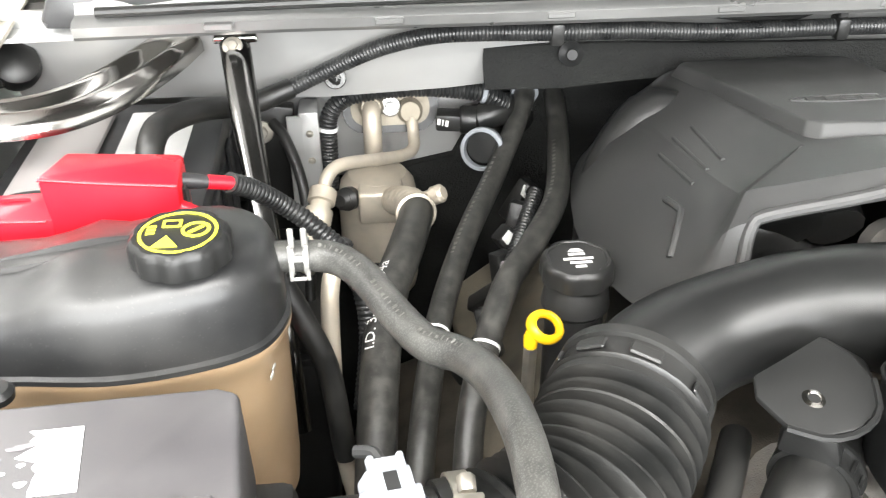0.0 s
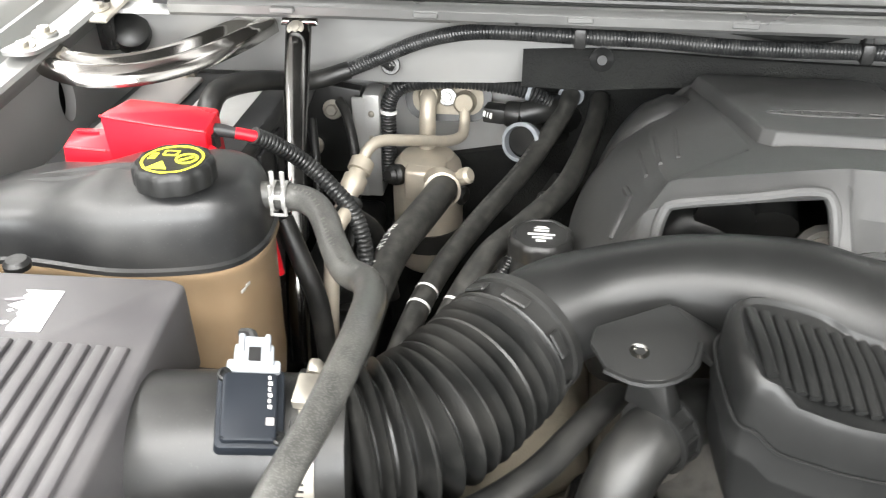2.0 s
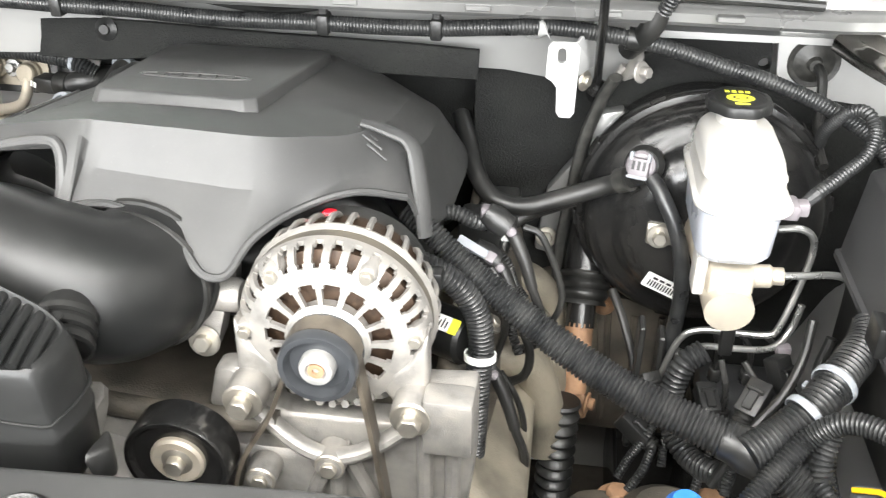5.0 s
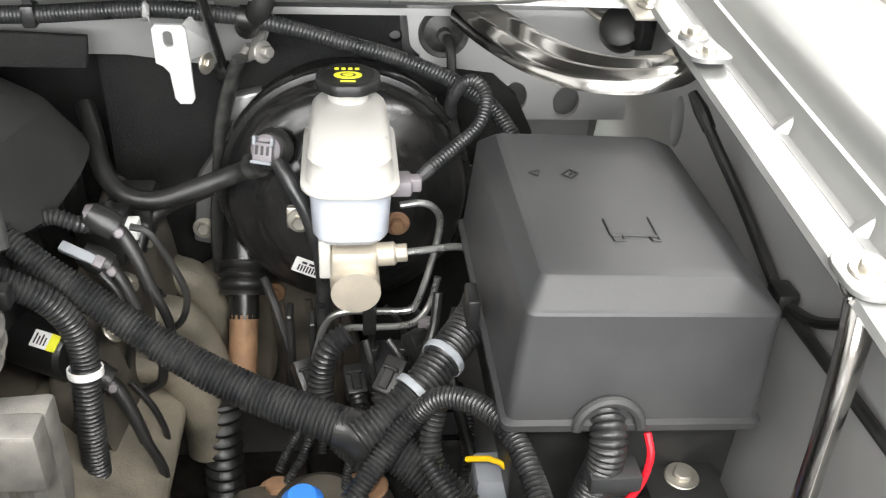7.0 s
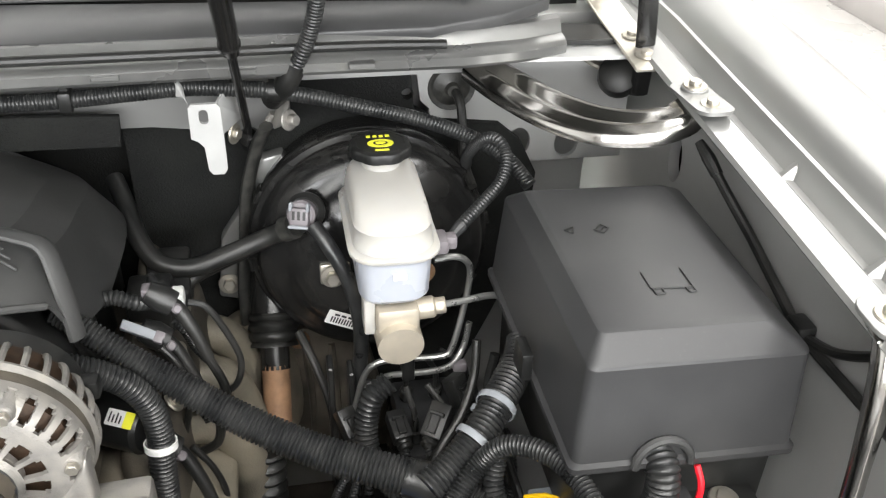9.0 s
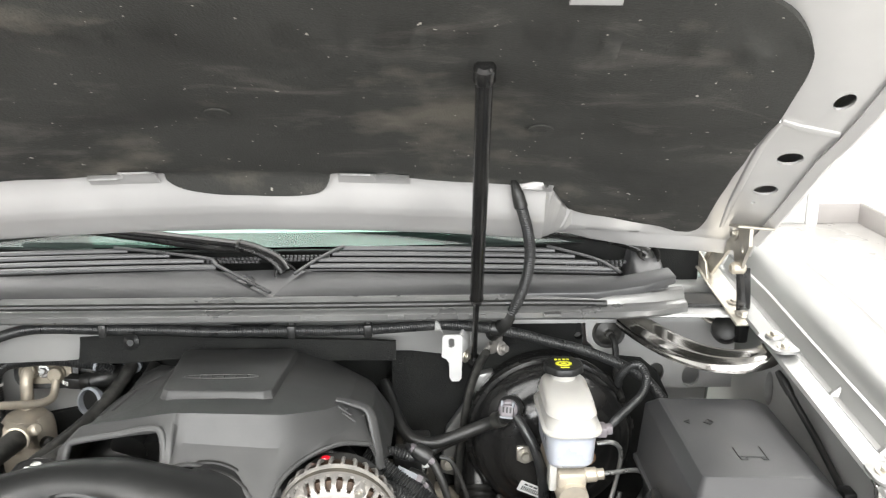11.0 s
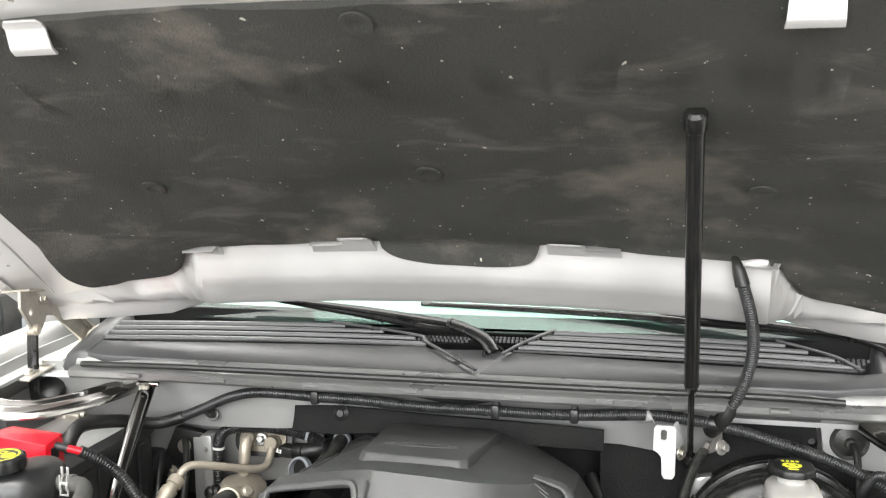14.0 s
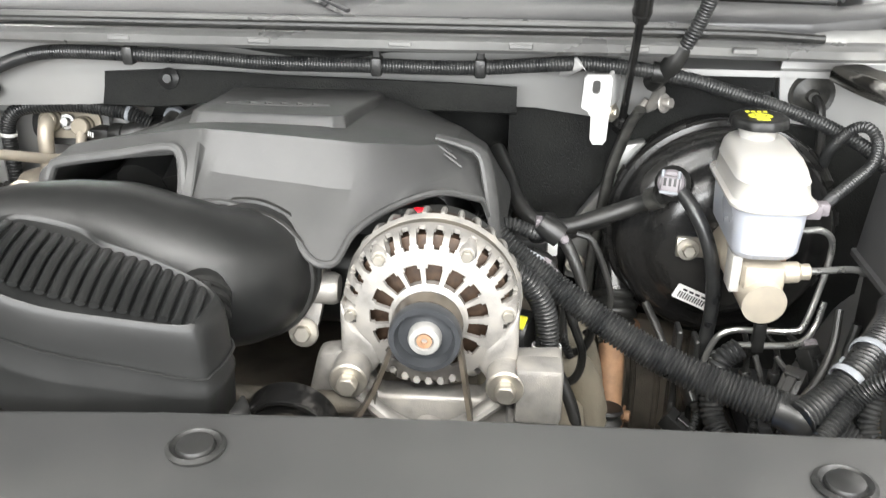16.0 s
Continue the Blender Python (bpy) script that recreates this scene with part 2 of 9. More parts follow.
# ---------------- mesh helpers ----------------
def mesh_of(name, bm, mats, angle=35):
    bmesh.ops.recalc_face_normals(bm, faces=bm.faces[:])
    me = bpy.data.meshes.new(name)
    bm.to_mesh(me)
    bm.free()
    for m in (mats if isinstance(mats, (list, tuple)) else [mats]):
        me.materials.append(m)
    me.polygons.foreach_set("use_smooth", [True] * len(me.polygons))
    me.set_sharp_from_angle(angle=radians(angle))
    return me


def thing(name, at, label, category, group="", kind=""):
    ob = new(name)
    ob.location = at
    ob.empty_display_size = 0.02
    return tagged(ob, label, category, group, kind)


def part(name, bm, mat, parent, label="", angle=35):
    ob = new(name, mesh_of(name, bm, mat, angle))
    ob.parent = parent
    if parent.type == "EMPTY":
        ob.matrix_parent_inverse = Matrix.Translation(-Vector(parent.location))
    return tagged(ob, label) if label else ob


def solo(name, bm, mat, label, category, group="", kind="", angle=35):
    return tagged(new(name, mesh_of(name, bm, mat, angle)), label, category, group, kind)


def move(bm, m):
    bmesh.ops.transform(bm, matrix=m, verts=bm.verts[:])
    return bm


def join(*bms):
    out = bms[0]
    for o in bms[1:]:
        me = bpy.data.meshes.new("tmp")
        o.to_mesh(me)
        o.free()
        out.from_mesh(me)
        bpy.data.meshes.remove(me)
    return out


def along(d, at=(0, 0, 0), up=(0, 0, 1)):
    """A pose at 'at' whose z axis runs along d."""
    z = Vector(d).normalized()
    u = Vector(up)
    if abs(z.dot(u)) > 0.98:
        u = Vector((0, 1, 0))
    x = u.cross(z).normalized()
    y = z.cross(x)
    return Matrix.Translation(at) @ Matrix((x, y, z)).transposed().to_4x4()


def box(lo, hi, bev=0.003, seg=2):
    bm = bmesh.new()
    bmesh.ops.create_cube(bm, size=1)
    lo, hi = Vector(lo), Vector(hi)
    for v in bm.verts:
        v.co = Vector([lo[i] + (v.co[i] + 0.5) * (hi[i] - lo[i]) for i in range(3)])
    if bev:
        bmesh.ops.bevel(bm, geom=bm.edges[:], offset=bev, segments=seg, profile=0.5, affect="EDGES")
    return bm


def hull(pts, bev=0.003, seg=2):
    """A convex solid over corner points."""
    bm = bmesh.new()
    for p in pts:
        bm.verts.new(p)
    r = bmesh.ops.convex_hull(bm, input=bm.verts[:])
    bmesh.ops.delete(bm, geom=[g for g in r["geom_unused"] if isinstance(g, bmesh.types.BMVert)], context="VERTS")
    bmesh.ops.dissolve_limit(bm, angle_limit=0.02, verts=bm.verts[:], edges=bm.edges[:])
    if bev:
        bmesh.ops.bevel(bm, geom=bm.edges[:], offset=bev, segments=seg, profile=0.5, affect="EDGES")
    return bm


def slab(lower, upper, bev=0.003, seg=2):
    """A solid between two polygons with equally many corners."""
    bm = bmesh.new()
    a = [bm.verts.new(p) for p in lower]
    b = [bm.verts.new(p) for p in upper]
    n = len(a)
    bm.faces.new(a[::-1])
    bm.faces.new(b)
    for i in range(n):
        bm.faces.new((a[i], a[(i + 1) % n], b[(i + 1) % n], b[i]))
    bmesh.ops.recalc_face_normals(bm, faces=bm.faces[:])
    if bev:
        bmesh.ops.bevel(bm, geom=bm.edges[:], offset=bev, segments=seg, profile=0.5, affect="EDGES")
    return bm


def prism(outline, h, bev=0.0015, seg=2, z0=0.0):
    return slab([(x, y, z0) for x, y in outline], [(x, y, z0 + h) for x, y in outline], bev, seg)


def lathe(profile, seg=28, close=True):
    """A turned solid round z; profile: (radius, z) from bottom to top."""
    bm = bmesh.new()
    rings = []
    for r, z in profile:
        rings.append([bm.verts.new((r * math.cos(2 * math.pi * i / seg), r * math.sin(2 * math.pi * i / seg), z)) for i in range(seg)])
    for a, b in zip(rings, rings[1:]):
        for i in range(seg):
            bm.faces.new((a[i], a[(i + 1) % seg], b[(i + 1) % seg], b[i]))
    if close == "ring":
        for i in range(seg):
            bm.faces.new((rings[-1][i], rings[-1][(i + 1) % seg], rings[0][(i + 1) % seg], rings[0][i]))
    elif close:
        bm.faces.new(rings[0][::-1])
        bm.faces.new(rings[-1])
    return bm


def loft(rings, closed=True, cap=True):
    bm = bmesh.new()
    vs = [[bm.verts.new(p) for p in ring] for ring in rings]
    n = len(vs[0])
    for a, b in zip(vs, vs[1:]):
        for i in range(n if closed else n - 1):
            bm.faces.new((a[i], a[(i + 1) % n], b[(i + 1) % n], b[i]))
    if cap and closed:
        bm.faces.new(vs[0][::-1])
        bm.faces.new(vs[-1])
    return bm


def spline(pts, n=10, closed=False):
    """Catmull-Rom through points."""
    p = [Vector(q) for q in pts]
    m = len(p)
    out = []
    for i in range(m if closed else m - 1):
        if closed:
            a, b, c, d = p[i - 1], p[i], p[(i + 1) % m], p[(i + 2) % m]
        else:
            b, c = p[i], p[i + 1]
            a = p[i - 1] if i else b * 2 - c
            d = p[i + 2] if i + 2 < m else c * 2 - b
        for k in range(n):
            t = k / n
            out.append(0.5 * (2 * b + (c - a) * t + (2 * a - 5 * b + 4 * c - d) * t * t + (3 * b - a - 3 * c + d) * t ** 3))
    if not closed:
        out.append(p[-1])
    return out


def resample(pts, step):
    d = [0.0]
    for a, b in zip(pts, pts[1:]):
        d.append(d[-1] + (b - a).length)
    n = max(2, int(d[-1] / step))
    out, j = [], 0
    for i in range(n + 1):
        s = d[-1] * i / n
        while j < len(pts) - 2 and d[j + 1] < s:
            j += 1
        t = (s - d[j]) / max(1e-9, d[j + 1] - d[j])
        out.append(pts[j].lerp(pts[j + 1], min(1, t)))
    return out, d[-1]


def frames(pts):
    """Parallel-transported frames along a line."""
    t = [(pts[min(i + 1, len(pts) - 1)] - pts[max(i - 1, 0)]).normalized() for i in range(len(pts))]
    u = Vector((0, 0, 1)) if abs(t[0].z) < 0.9 else Vector((0, 1, 0))
    u = (u - t[0] * u.dot(t[0])).normalized()
    out = []
    for i in range(len(pts)):
        u = (u - t[i] * u.dot(t[i])).normalized()
        out.append((pts[i], t[i], u, t[i].cross(u)))
    return out


def sweep(pts, r, seg=14, step=0.008, rib=None, cap=True, smooth=10, flat=1.0, lumps=0.0):
    """A tube along a line. r: a radius, or one for each given point. rib: (pitch, depth) of a corrugation. flat: height to width."""
    line = spline(pts, smooth) if len(pts) > 2 else [Vector(q) for q in pts]
    if rib:
        step = rib[0] / 4
    fine, length = resample(line, step)
    rs = r if isinstance(r, (list, tuple)) else [r, r]
    rings = []
    for i, (p, t, u, w) in enumerate(frames(fine)):
        k = i / (len(fine) - 1) * (len(rs) - 1)
        j = min(int(k), len(rs) - 2)
        rad = rs[j] + (rs[j + 1] - rs[j]) * (k - j)
        if rib:
            rad += rib[1] * (0.5, 1.0, 0.5, -1.0)[i % 4] if rib[1] > 0 else -rib[1] * (-1, -1, 1, 1)[i % 4]
        if lumps:
            rad *= 1 + lumps * noise.noise(p * 60)
        rings.append([p + (u * (math.sin(a) * flat) + w * math.cos(a)) * rad for a in (2 * math.pi * k / seg for k in range(seg))])
    return loft(rings, True, cap)


def rrect(cx, cy, w, h, r, n=5):
    out = []
    for sx, sy, a0 in ((1, 1, 0), (-1, 1, 90), (-1, -1, 180), (1, -1, 270)):
        for i in range(n):
            a = radians(a0 + 90 * i / (n - 1))
            out.append((cx + sx * (w / 2 - r) + r * math.cos(a), cy + sy * (h / 2 - r) + r * math.sin(a)))
    return out


def disc(cx, cy, rx, ry=None, n=20, turn=0):
    ry = ry or rx
    c, s = math.cos(radians(turn)), math.sin(radians(turn))
    out = []
    for i in range(n):
        a = 2 * math.pi * i / n
        x, y = rx * math.cos(a), ry * math.sin(a)
        out.append((cx + c * x - s * y, cy + s * x + c * y))
    return out


def sheet(outline, holes=(), cuts_x=(), cuts_y=()):
    """A flat sheet in the xy plane with holes, cut along lines so that it can be bent."""
    bm = bmesh.new()
    for loop in (outline, *holes):
        vs = [bm.verts.new((x, y, 0)) for x, y in loop]
        for i in range(len(vs)):
            bm.edges.new((vs[i], vs[(i + 1) % len(vs)]))
    bmesh.ops.triangle_fill(bm, edges=bm.edges[:], use_beauty=True, use_dissolve=False)
    for v, d in [((x, 0, 0), (1, 0, 0)) for x in cuts_x] + [((0, y, 0), (0, 1, 0)) for y in cuts_y]:
        bmesh.ops.bisect_plane(bm, geom=bm.verts[:] + bm.edges[:] + bm.faces[:], plane_co=v, plane_no=d)
    return bm


def thicken(bm, vec):
    """Gives a sheet a thickness along vec."""
    r = bmesh.ops.extrude_face_region(bm, geom=bm.faces[:])
    bmesh.ops.translate(bm, vec=vec, verts=[g for g in r["geom"] if isinstance(g, bmesh.types.BMVert)])
    return bm


def plate(outline, t, holes=()):
    return thicken(sheet(outline, holes), (0, 0, t))


def hex_head(r, h):
    p = [(r * math.cos(math.pi * i / 3), r * math.sin(math.pi * i / 3)) for i in range(6)]
    return prism(p, h, r * 0.12, 1)


def bolt_mesh(at, d, r=0.006, h=0.006, washer=True):
    bm = hex_head(r, h)
    if washer:
        bm = join(bm, lathe([(r * 1.7, -0.0005), (r * 1.75, 0.0005), (r * 1.6, 0.0018), (r * 0.9, 0.002)], 18))
    return move(bm, along(d, at))


def bolt(at, d, parent, mat=None, r=0.006, h=0.006, washer=True):
    return part("bolt", bolt_mesh(at, d, r, h, washer), mat or STEEL, parent)


def lettering(text, size, mat):
    """The outlines of a line of text as a flat mesh; x from 0."""
    cu = bpy.data.curves.new("letters", "FONT")
    cu.body, cu.size, cu.resolution_u = text, size, 2
    ob = bpy.data.objects.new("letters", cu)
    me = bpy.data.meshes.new_from_object(ob)
    bm = bmesh.new()
    bm.from_mesh(me)
    bpy.data.objects.remove(ob)
    bpy.data.curves.remove(cu)
    bpy.data.meshes.remove(me)
    return bm


def on_hose(bm, pts, r, start, angle, side=1.0):
    """Bends a flat mesh round a hose, from the length 'start' on."""
    fine, length = resample(spline(pts, 10), 0.004)
    fr = frames(fine)
    for v in bm.verts:
        s = max(0.0, min(0.999, (start + v.co.x * side) / length)) * (len(fr) - 1)
        i = int(s)
        p, t, u, w = fr[i]
        q = fr[min(i + 1, len(fr) - 1)][0]
        a = angle + v.co.y / r * side
        v.co = p.lerp(q, s - i) + (u * math.sin(a) + w * math.cos(a)) * (r + 0.0007)
    return bm


# ---------------- the hall ----------------
X0, X1, Y0, Y1, H = -7.5, 7.5, -6.2, 5.12, 4.0
floor = solo("floor", box((X0, Y0, -0.1), (X1, Y1, 0.0), 0), TILE, "pale polished tile floor of the showroom", "floor", kind="structure")
solo("ceiling", box((X0, Y0, H), (X1, Y1, H + 0.1), 0), WALL, "plain white ceiling", "ceiling", kind="structure")
solo("wall_north", box((X0, Y1, 0), (X1, Y1 + 0.15, H), 0), WALL, "plain white painted wall", "wall", kind="structure")
# unseen south wall: grey instead of white, to cut bounce onto the hood
solo("wall_south", box((X0, Y0 - 0.15, 0), (X1, Y0, H), 0), GREYPAD, "plain unseen wall, greyed to cut bounced light", "wall", kind="structure")
solo("wall_west", box((X0 - 0.15, Y0, 0), (X0, Y1, H), 0), WALL, "plain white painted wall", "wall", kind="structure")
solo("wall_east", box((X1, Y0, 0), (X1 + 0.15, Y1, H), 0), WALL, "plain white painted wall", "wall", kind="structure")
solo("wall_partition", box((3.26, 2.5, 0), (3.40, Y1, H), 0), WALL, "white painted partition wall", "wall", kind="structure")
solo("baseboard", box((2.95, Y1 - 0.02, 0.0), (3.24, Y1, 0.14), 0.004), GREYPAD, "grey baseboard along the white wall", "baseboard", kind="structure")
solo("baseboard", box((3.24, 2.5, 0.0), (3.26, Y1, 0.14), 0.004), GREYPAD, "grey baseboard along the white wall", "baseboard", kind="structure")
door = thing("door_1", (2.45, Y1, 0), "flush white door with a lever handle, closed", "door", kind="structure")
part("door_leaf", box((1.98, Y1 - 0.03, 0.02), (2.86, Y1 - 0.002, 2.1), 0.004), WALL, door)
part("door_frame", join(box((2.87, Y1 - 0.05, 0.0), (2.94, Y1 - 0.002, 2.18), 0.004), box((1.90, Y1 - 0.05, 0.0), (1.97, Y1 - 0.002, 2.18), 0.004), box((1.97, Y1 - 0.05, 2.11), (2.87, Y1 - 0.002, 2.18), 0.004)), WALL, door)
part("door_handle", join(box((2.06, Y1 - 0.06, 0.98), (2.08, Y1 - 0.03, 1.1), 0.003), sweep([(2.07, Y1 - 0.07, 1.04), (2.19, Y1 - 0.07, 1.04)], 0.009)), STEEL, door)


def tower(x, y):
    t = thing("computer_tower", (x, y, 0), "black computer tower standing on the tiled floor", "computer")
    part("case", box((x - 0.10, y - 0.22, 0.02), (x + 0.10, y + 0.22, 0.44), 0.008), PLASTIC, t)
    part("front_panel", box((x - 0.095, y - 0.235, 0.03), (x + 0.095, y - 0.22, 0.43), 0.005), PLASTIC_SHINY, t)
    part("foot", box((x - 0.08, y - 0.2, 0.0), (x + 0.08, y + 0.2, 0.022), 0.003), RUBBER, t)


def carton(x, y, w, d, h):
    t = thing("printer", (x, y, 0), "pale grey office printer on the floor", "printer")
    part("body", box((x - w / 2, y - d / 2, 0), (x + w / 2, y + d / 2, h * 0.8), 0.012), GREY_PLASTIC, t)
    part("lid", box((x - w / 2 + 0.004, y - d / 2 + 0.004, h * 0.8), (x + w / 2 - 0.004, y + d / 2 - 0.004, h), 0.015), GREYPAD, t, "darker grey lid")
    part("paper_tray", box((x - w / 4, y - d / 2 - 0.05, 0.05), (x + w / 4, y - d / 2 + 0.01, 0.075), 0.004), GREY_PLASTIC, t)


def shelf_unit(x, y):
    t = thing("display_rack", (x, y, 0), "white shelf rack with pale blue bottles", "rack")
    for dx in (-0.35, 0.35):
        for dy in (-0.18, 0.18):
            part("post", box((x + dx - 0.015, y + dy - 0.015, 0), (x + dx + 0.015, y + dy + 0.015, 1.5), 0.003), WALL, t)
    for z in (0.12, 0.55, 0.98, 1.4):
        part("shelf", box((x - 0.36, y - 0.2, z), (x + 0.36, y + 0.2, z + 0.025), 0.003), WALL, t)
    return t


tower(-4.12, 4.5)
carton(-3.93, 4.62, 0.42, 0.34, 0.33)
shelf_unit(-4.75, 4.9)
for k in range(6):
    bx, by = -5.03 + 0.11 * k, 4.85
    bt = thing("bottle", (bx, by, 0.145), "pale blue plastic bottle on the rack", "bottle", "bottles on the rack")
    part("body", move(lathe([(0.035, 0), (0.04, 0.01), (0.04, 0.16), (0.016, 0.2), (0.016, 0.215)], 14), pose(bx, by, 0.145)), FLUID, bt)
    part("cap", move(lathe([(0.018, 0.0), (0.018, 0.025)], 12), pose(bx, by, 0.36)), BLUE, bt)
reel = thing("hose_reel", (-4.12, 5.0, 0), "red hose reel on a dark stand", "reel")
part("stand", box((-4.22, 4.9, 0), (-4.02, 5.1, 0.46), 0.01), BATTERY, reel)
part("drum", move(lathe([(0.095, -0.05), (0.095, -0.042), (0.045, -0.038), (0.045, 0.038), (0.095, 0.042), (0.095, 0.05)], 28), along((0, 1, 0), (-4.08, 5.0, 0.56))), RED, reel)


# ---------------- fenders and inner walls ----------------
def fender(s, name):
    """s: 1 for the side of the brake booster, -1 for the battery side."""
    t = thing(name, (s * 0.86, 0.0, 0.0), "silver painted front fender with a bolted top flange", "fender")
    stations = [(0.62, 1.135), (0.45, 1.128), (0.30, 1.115), (0.15, 1.103), (-0.01, 1.09), (-0.2, 1.07), (-0.42, 1.04)]
    rings = []
    for y, z in stations:
        sec = [(0.738, z - 0.045), (0.700, z - 0.008), (0.697, z - 0.004), (0.700, z - 0.0005), (0.724, z), (0.728, z - 0.003), (0.732, z - 0.013), (0.746, z - 0.014),
               (0.751, z - 0.004), (0.7545, z + 0.005), (0.759, z + 0.005), (0.763, z - 0.004), (0.769, z - 0.005), (0.777, z + 0.010), (0.79, z + 0.020), (0.83, z + 0.022), (0.90, z - 0.02), (0.955, z - 0.12), (0.985, z - 0.32), (0.98, z - 0.6),
               (0.96, z - 0.6), (0.90, z - 0.2), (0.75, z - 0.05)]
        rings.append([(s * x, y, zz) for x, zz in sec])
    part("panel", loft(rings), SILVER, t)
    # reinforcing tabs and bolts of the top flange
    for y, z in ((0.178, 1.105), (0.052, 1.095), (-0.12, 1.078)):
        part("stiffener", slab([(s * 0.734, y - 0.003, z - 0.015), (s * 0.750, y - 0.005, z - 0.015), (s * 0.750, y + 0.012, z - 0.015), (s * 0.734, y + 0.009, z - 0.015)],
                               [(s * 0.738, y + 0.001, z - 0.012), (s * 0.7505, y + 0.002, z - 0.001), (s * 0.7505, y + 0.006, z - 0.001), (s * 0.738, y + 0.005, z - 0.012)], 0.001, 1), SILVER, t)
    for y, z in ((0.303, 1.1175), (0.265, 1.1155), (-0.007, 1.091)):
        part("washer_plate", move(prism(rrect(0, 0, 0.034, 0.046, 0.014) if y < 0 else disc(0, 0, 0.0125, None, 24), 0.004, 0.001), pose(s * 0.713, y, z - 0.001, 4 if y < 0 else 3)), SILVER, t)
        bolt((s * 0.713, y, z + 0.003), (0, -0.06, 1), t, STEEL, 0.0065, 0.006)
    return t


fender(1, "fender_left")
fender(-1, "fender_right")
for s in (1, -1):
    yz = [(-0.42, 1.02), (0.62, 1.11), (0.62, 0.45), (-0.42, 0.45)]
    bm = sheet([(y, z) for y, z in yz], [disc(0.372 if s > 0 else 0.362, 1.010 if s > 0 else 1.03, 0.015, 0.026, 20)], cuts_y=(0.6, 0.75, 0.9))
    for v in bm.verts:
        y, z = v.co.x, v.co.y
        v.co = (s * (0.742 - 0.10 * max(0.0, 0.95 - z) ** 1.2), y, z)
    solo("inner_fender", thicken(bm, (s * 0.012, 0, 0)), SILVER_DULL, "silver painted inner fender wall with a pierced hole", "inner fender", kind="structure")
    solo("wheel_housing", hull([(s * 0.69, 0.5, 0.45), (s * 0.69, -0.42, 0.45), (s * 0.69, 0.5, 0.86), (s * 0.69, -0.42, 0.83), (s * 0.45, -0.42, 0.5), (s * 0.45, 0.5, 0.5), (s * 0.60, -0.42, 0.8), (s * 0.60, 0.5, 0.82)], 0.02, 3),
         SILVER_DULL, "silver painted wheel housing", "wheel housing", kind="structure")
for s in (1, -1):
    solo("fender_liner", hull([(s * 0.775, -0.42, 0.5), (s * 0.785, -0.42, 0.5), (s * 0.775, 0.62, 0.5), (s * 0.785, 0.62, 0.5), (s * 0.775, -0.42, 0.95), (s * 0.785, -0.42, 0.95), (s * 0.775, 0.62, 1.05), (s * 0.785, 0.62, 1.05)], 0), MAT, "black liner behind the inner fender wall", "fender liner", kind="structure")
solo("underbody", box((-0.72, -0.45, 0.40), (0.72, 0.60, 0.44), 0.004), CAST, "dirty dark underside below the engine", "underbody", kind="structure")
for s in (1, -1):
    solo("frame_rail", box((s * 0.42 - 0.045, -0.44, 0.46), (s * 0.42 + 0.045, 0.58, 0.60), 0.012, 2), BLACK_PAINT, "black painted frame rail, dirty", "frame rail", kind="structure")
solo("front_bumper_beam", box((-0.95, -0.78, 0.40), (0.95, -0.46, 0.70), 0.05, 4), SILVER, "silver painted front bumper", "bumper", kind="structure")
solo("grille_panel", box((-0.70, -0.53, 0.72), (0.70, -0.46, 0.96), 0.02, 3), PLASTIC, "black plastic grille panel", "grille", kind="structure")

# ---------------- firewall ----------------
solo("firewall", box((-0.70, 0.52, 0.44), (0.70, 0.56, 1.12), 0.004), SILVER_DULL, "silver painted steel firewall", "firewall", kind="structure")
# upper front face of the cowl box
bm = sheet([(-0.70, 1.035), (-0.55, 1.035), (-0.42, 1.028), (-0.30, 1.033), (-0.235, 1.04), (-0.235, 1.052), (0.22, 1.045), (0.32, 1.03), (0.345, 1.045), (0.36, 1.085), (0.36, 1.132), (-0.70, 1.132)], [], cuts_x=(-0.5, -0.3, 0, 0.2))
for v in bm.verts:
    v.co = (v.co.x, 0.452 - (v.co.y - 1.03) * 0.35, v.co.y)
solo("cowl_front_panel", thicken(bm, (0, 0.006, 0)), SILVER_DULL, "light silver painted panel below the cowl", "panel", kind="structure")
solo("cowl_floor", box((-0.70, 0.45, 1.085), (0.70, 0.56, 1.092), 0), SILVER_DULL, "silver painted cowl box floor", "panel", kind="structure")
solo("cowl_back_panel", box((-0.68, 0.548, 1.085), (0.68, 0.556, 1.200), 0), MAT, "black panel closing the cowl below the windshield", "panel", kind="structure")
# right side panel round the grommet
bm = plate([(0.50, 0.97), (0.72, 0.97), (0.72, 1.118), (0.49, 1.118), (0.485, 1.09), (0.49, 1.05), (0.50, 1.04)], 0.006, [disc(0.60, 0.995, 0.013, 0.017), disc(0.655, 0.99, 0.014, 0.017)])
solo("dash_side_panel", move(bm, pose(0, 0.47, 0, 90)), SILVER_DULL, "silver painted dash panel with pierced holes", "panel", kind="structure")
# black insulation on the dash behind the booster
bm = sheet([(0.19, 0.60), (0.60, 0.60), (0.62, 0.96), (0.60, 1.0), (0.575, 1.022), (0.505, 1.03), (0.482, 1.045), (0.478, 1.088), (0.36, 1.092), (0.345, 1.082), (0.335, 1.05), (0.30, 1.03), (0.24, 1.04), (0.19, 1.045)], [disc(0.475, 1.062, 0.0065, None, 12)], cuts_x=(0.3, 0.4, 0.5), cuts_y=(0.7, 0.8, 0.9, 1.0))
for v in bm.verts:
    x, z = v.co.x, v.co.y
    v.co = (x, 0.455 + 0.008 * noise.noise(Vector((x * 9, z * 9, 3))), z)
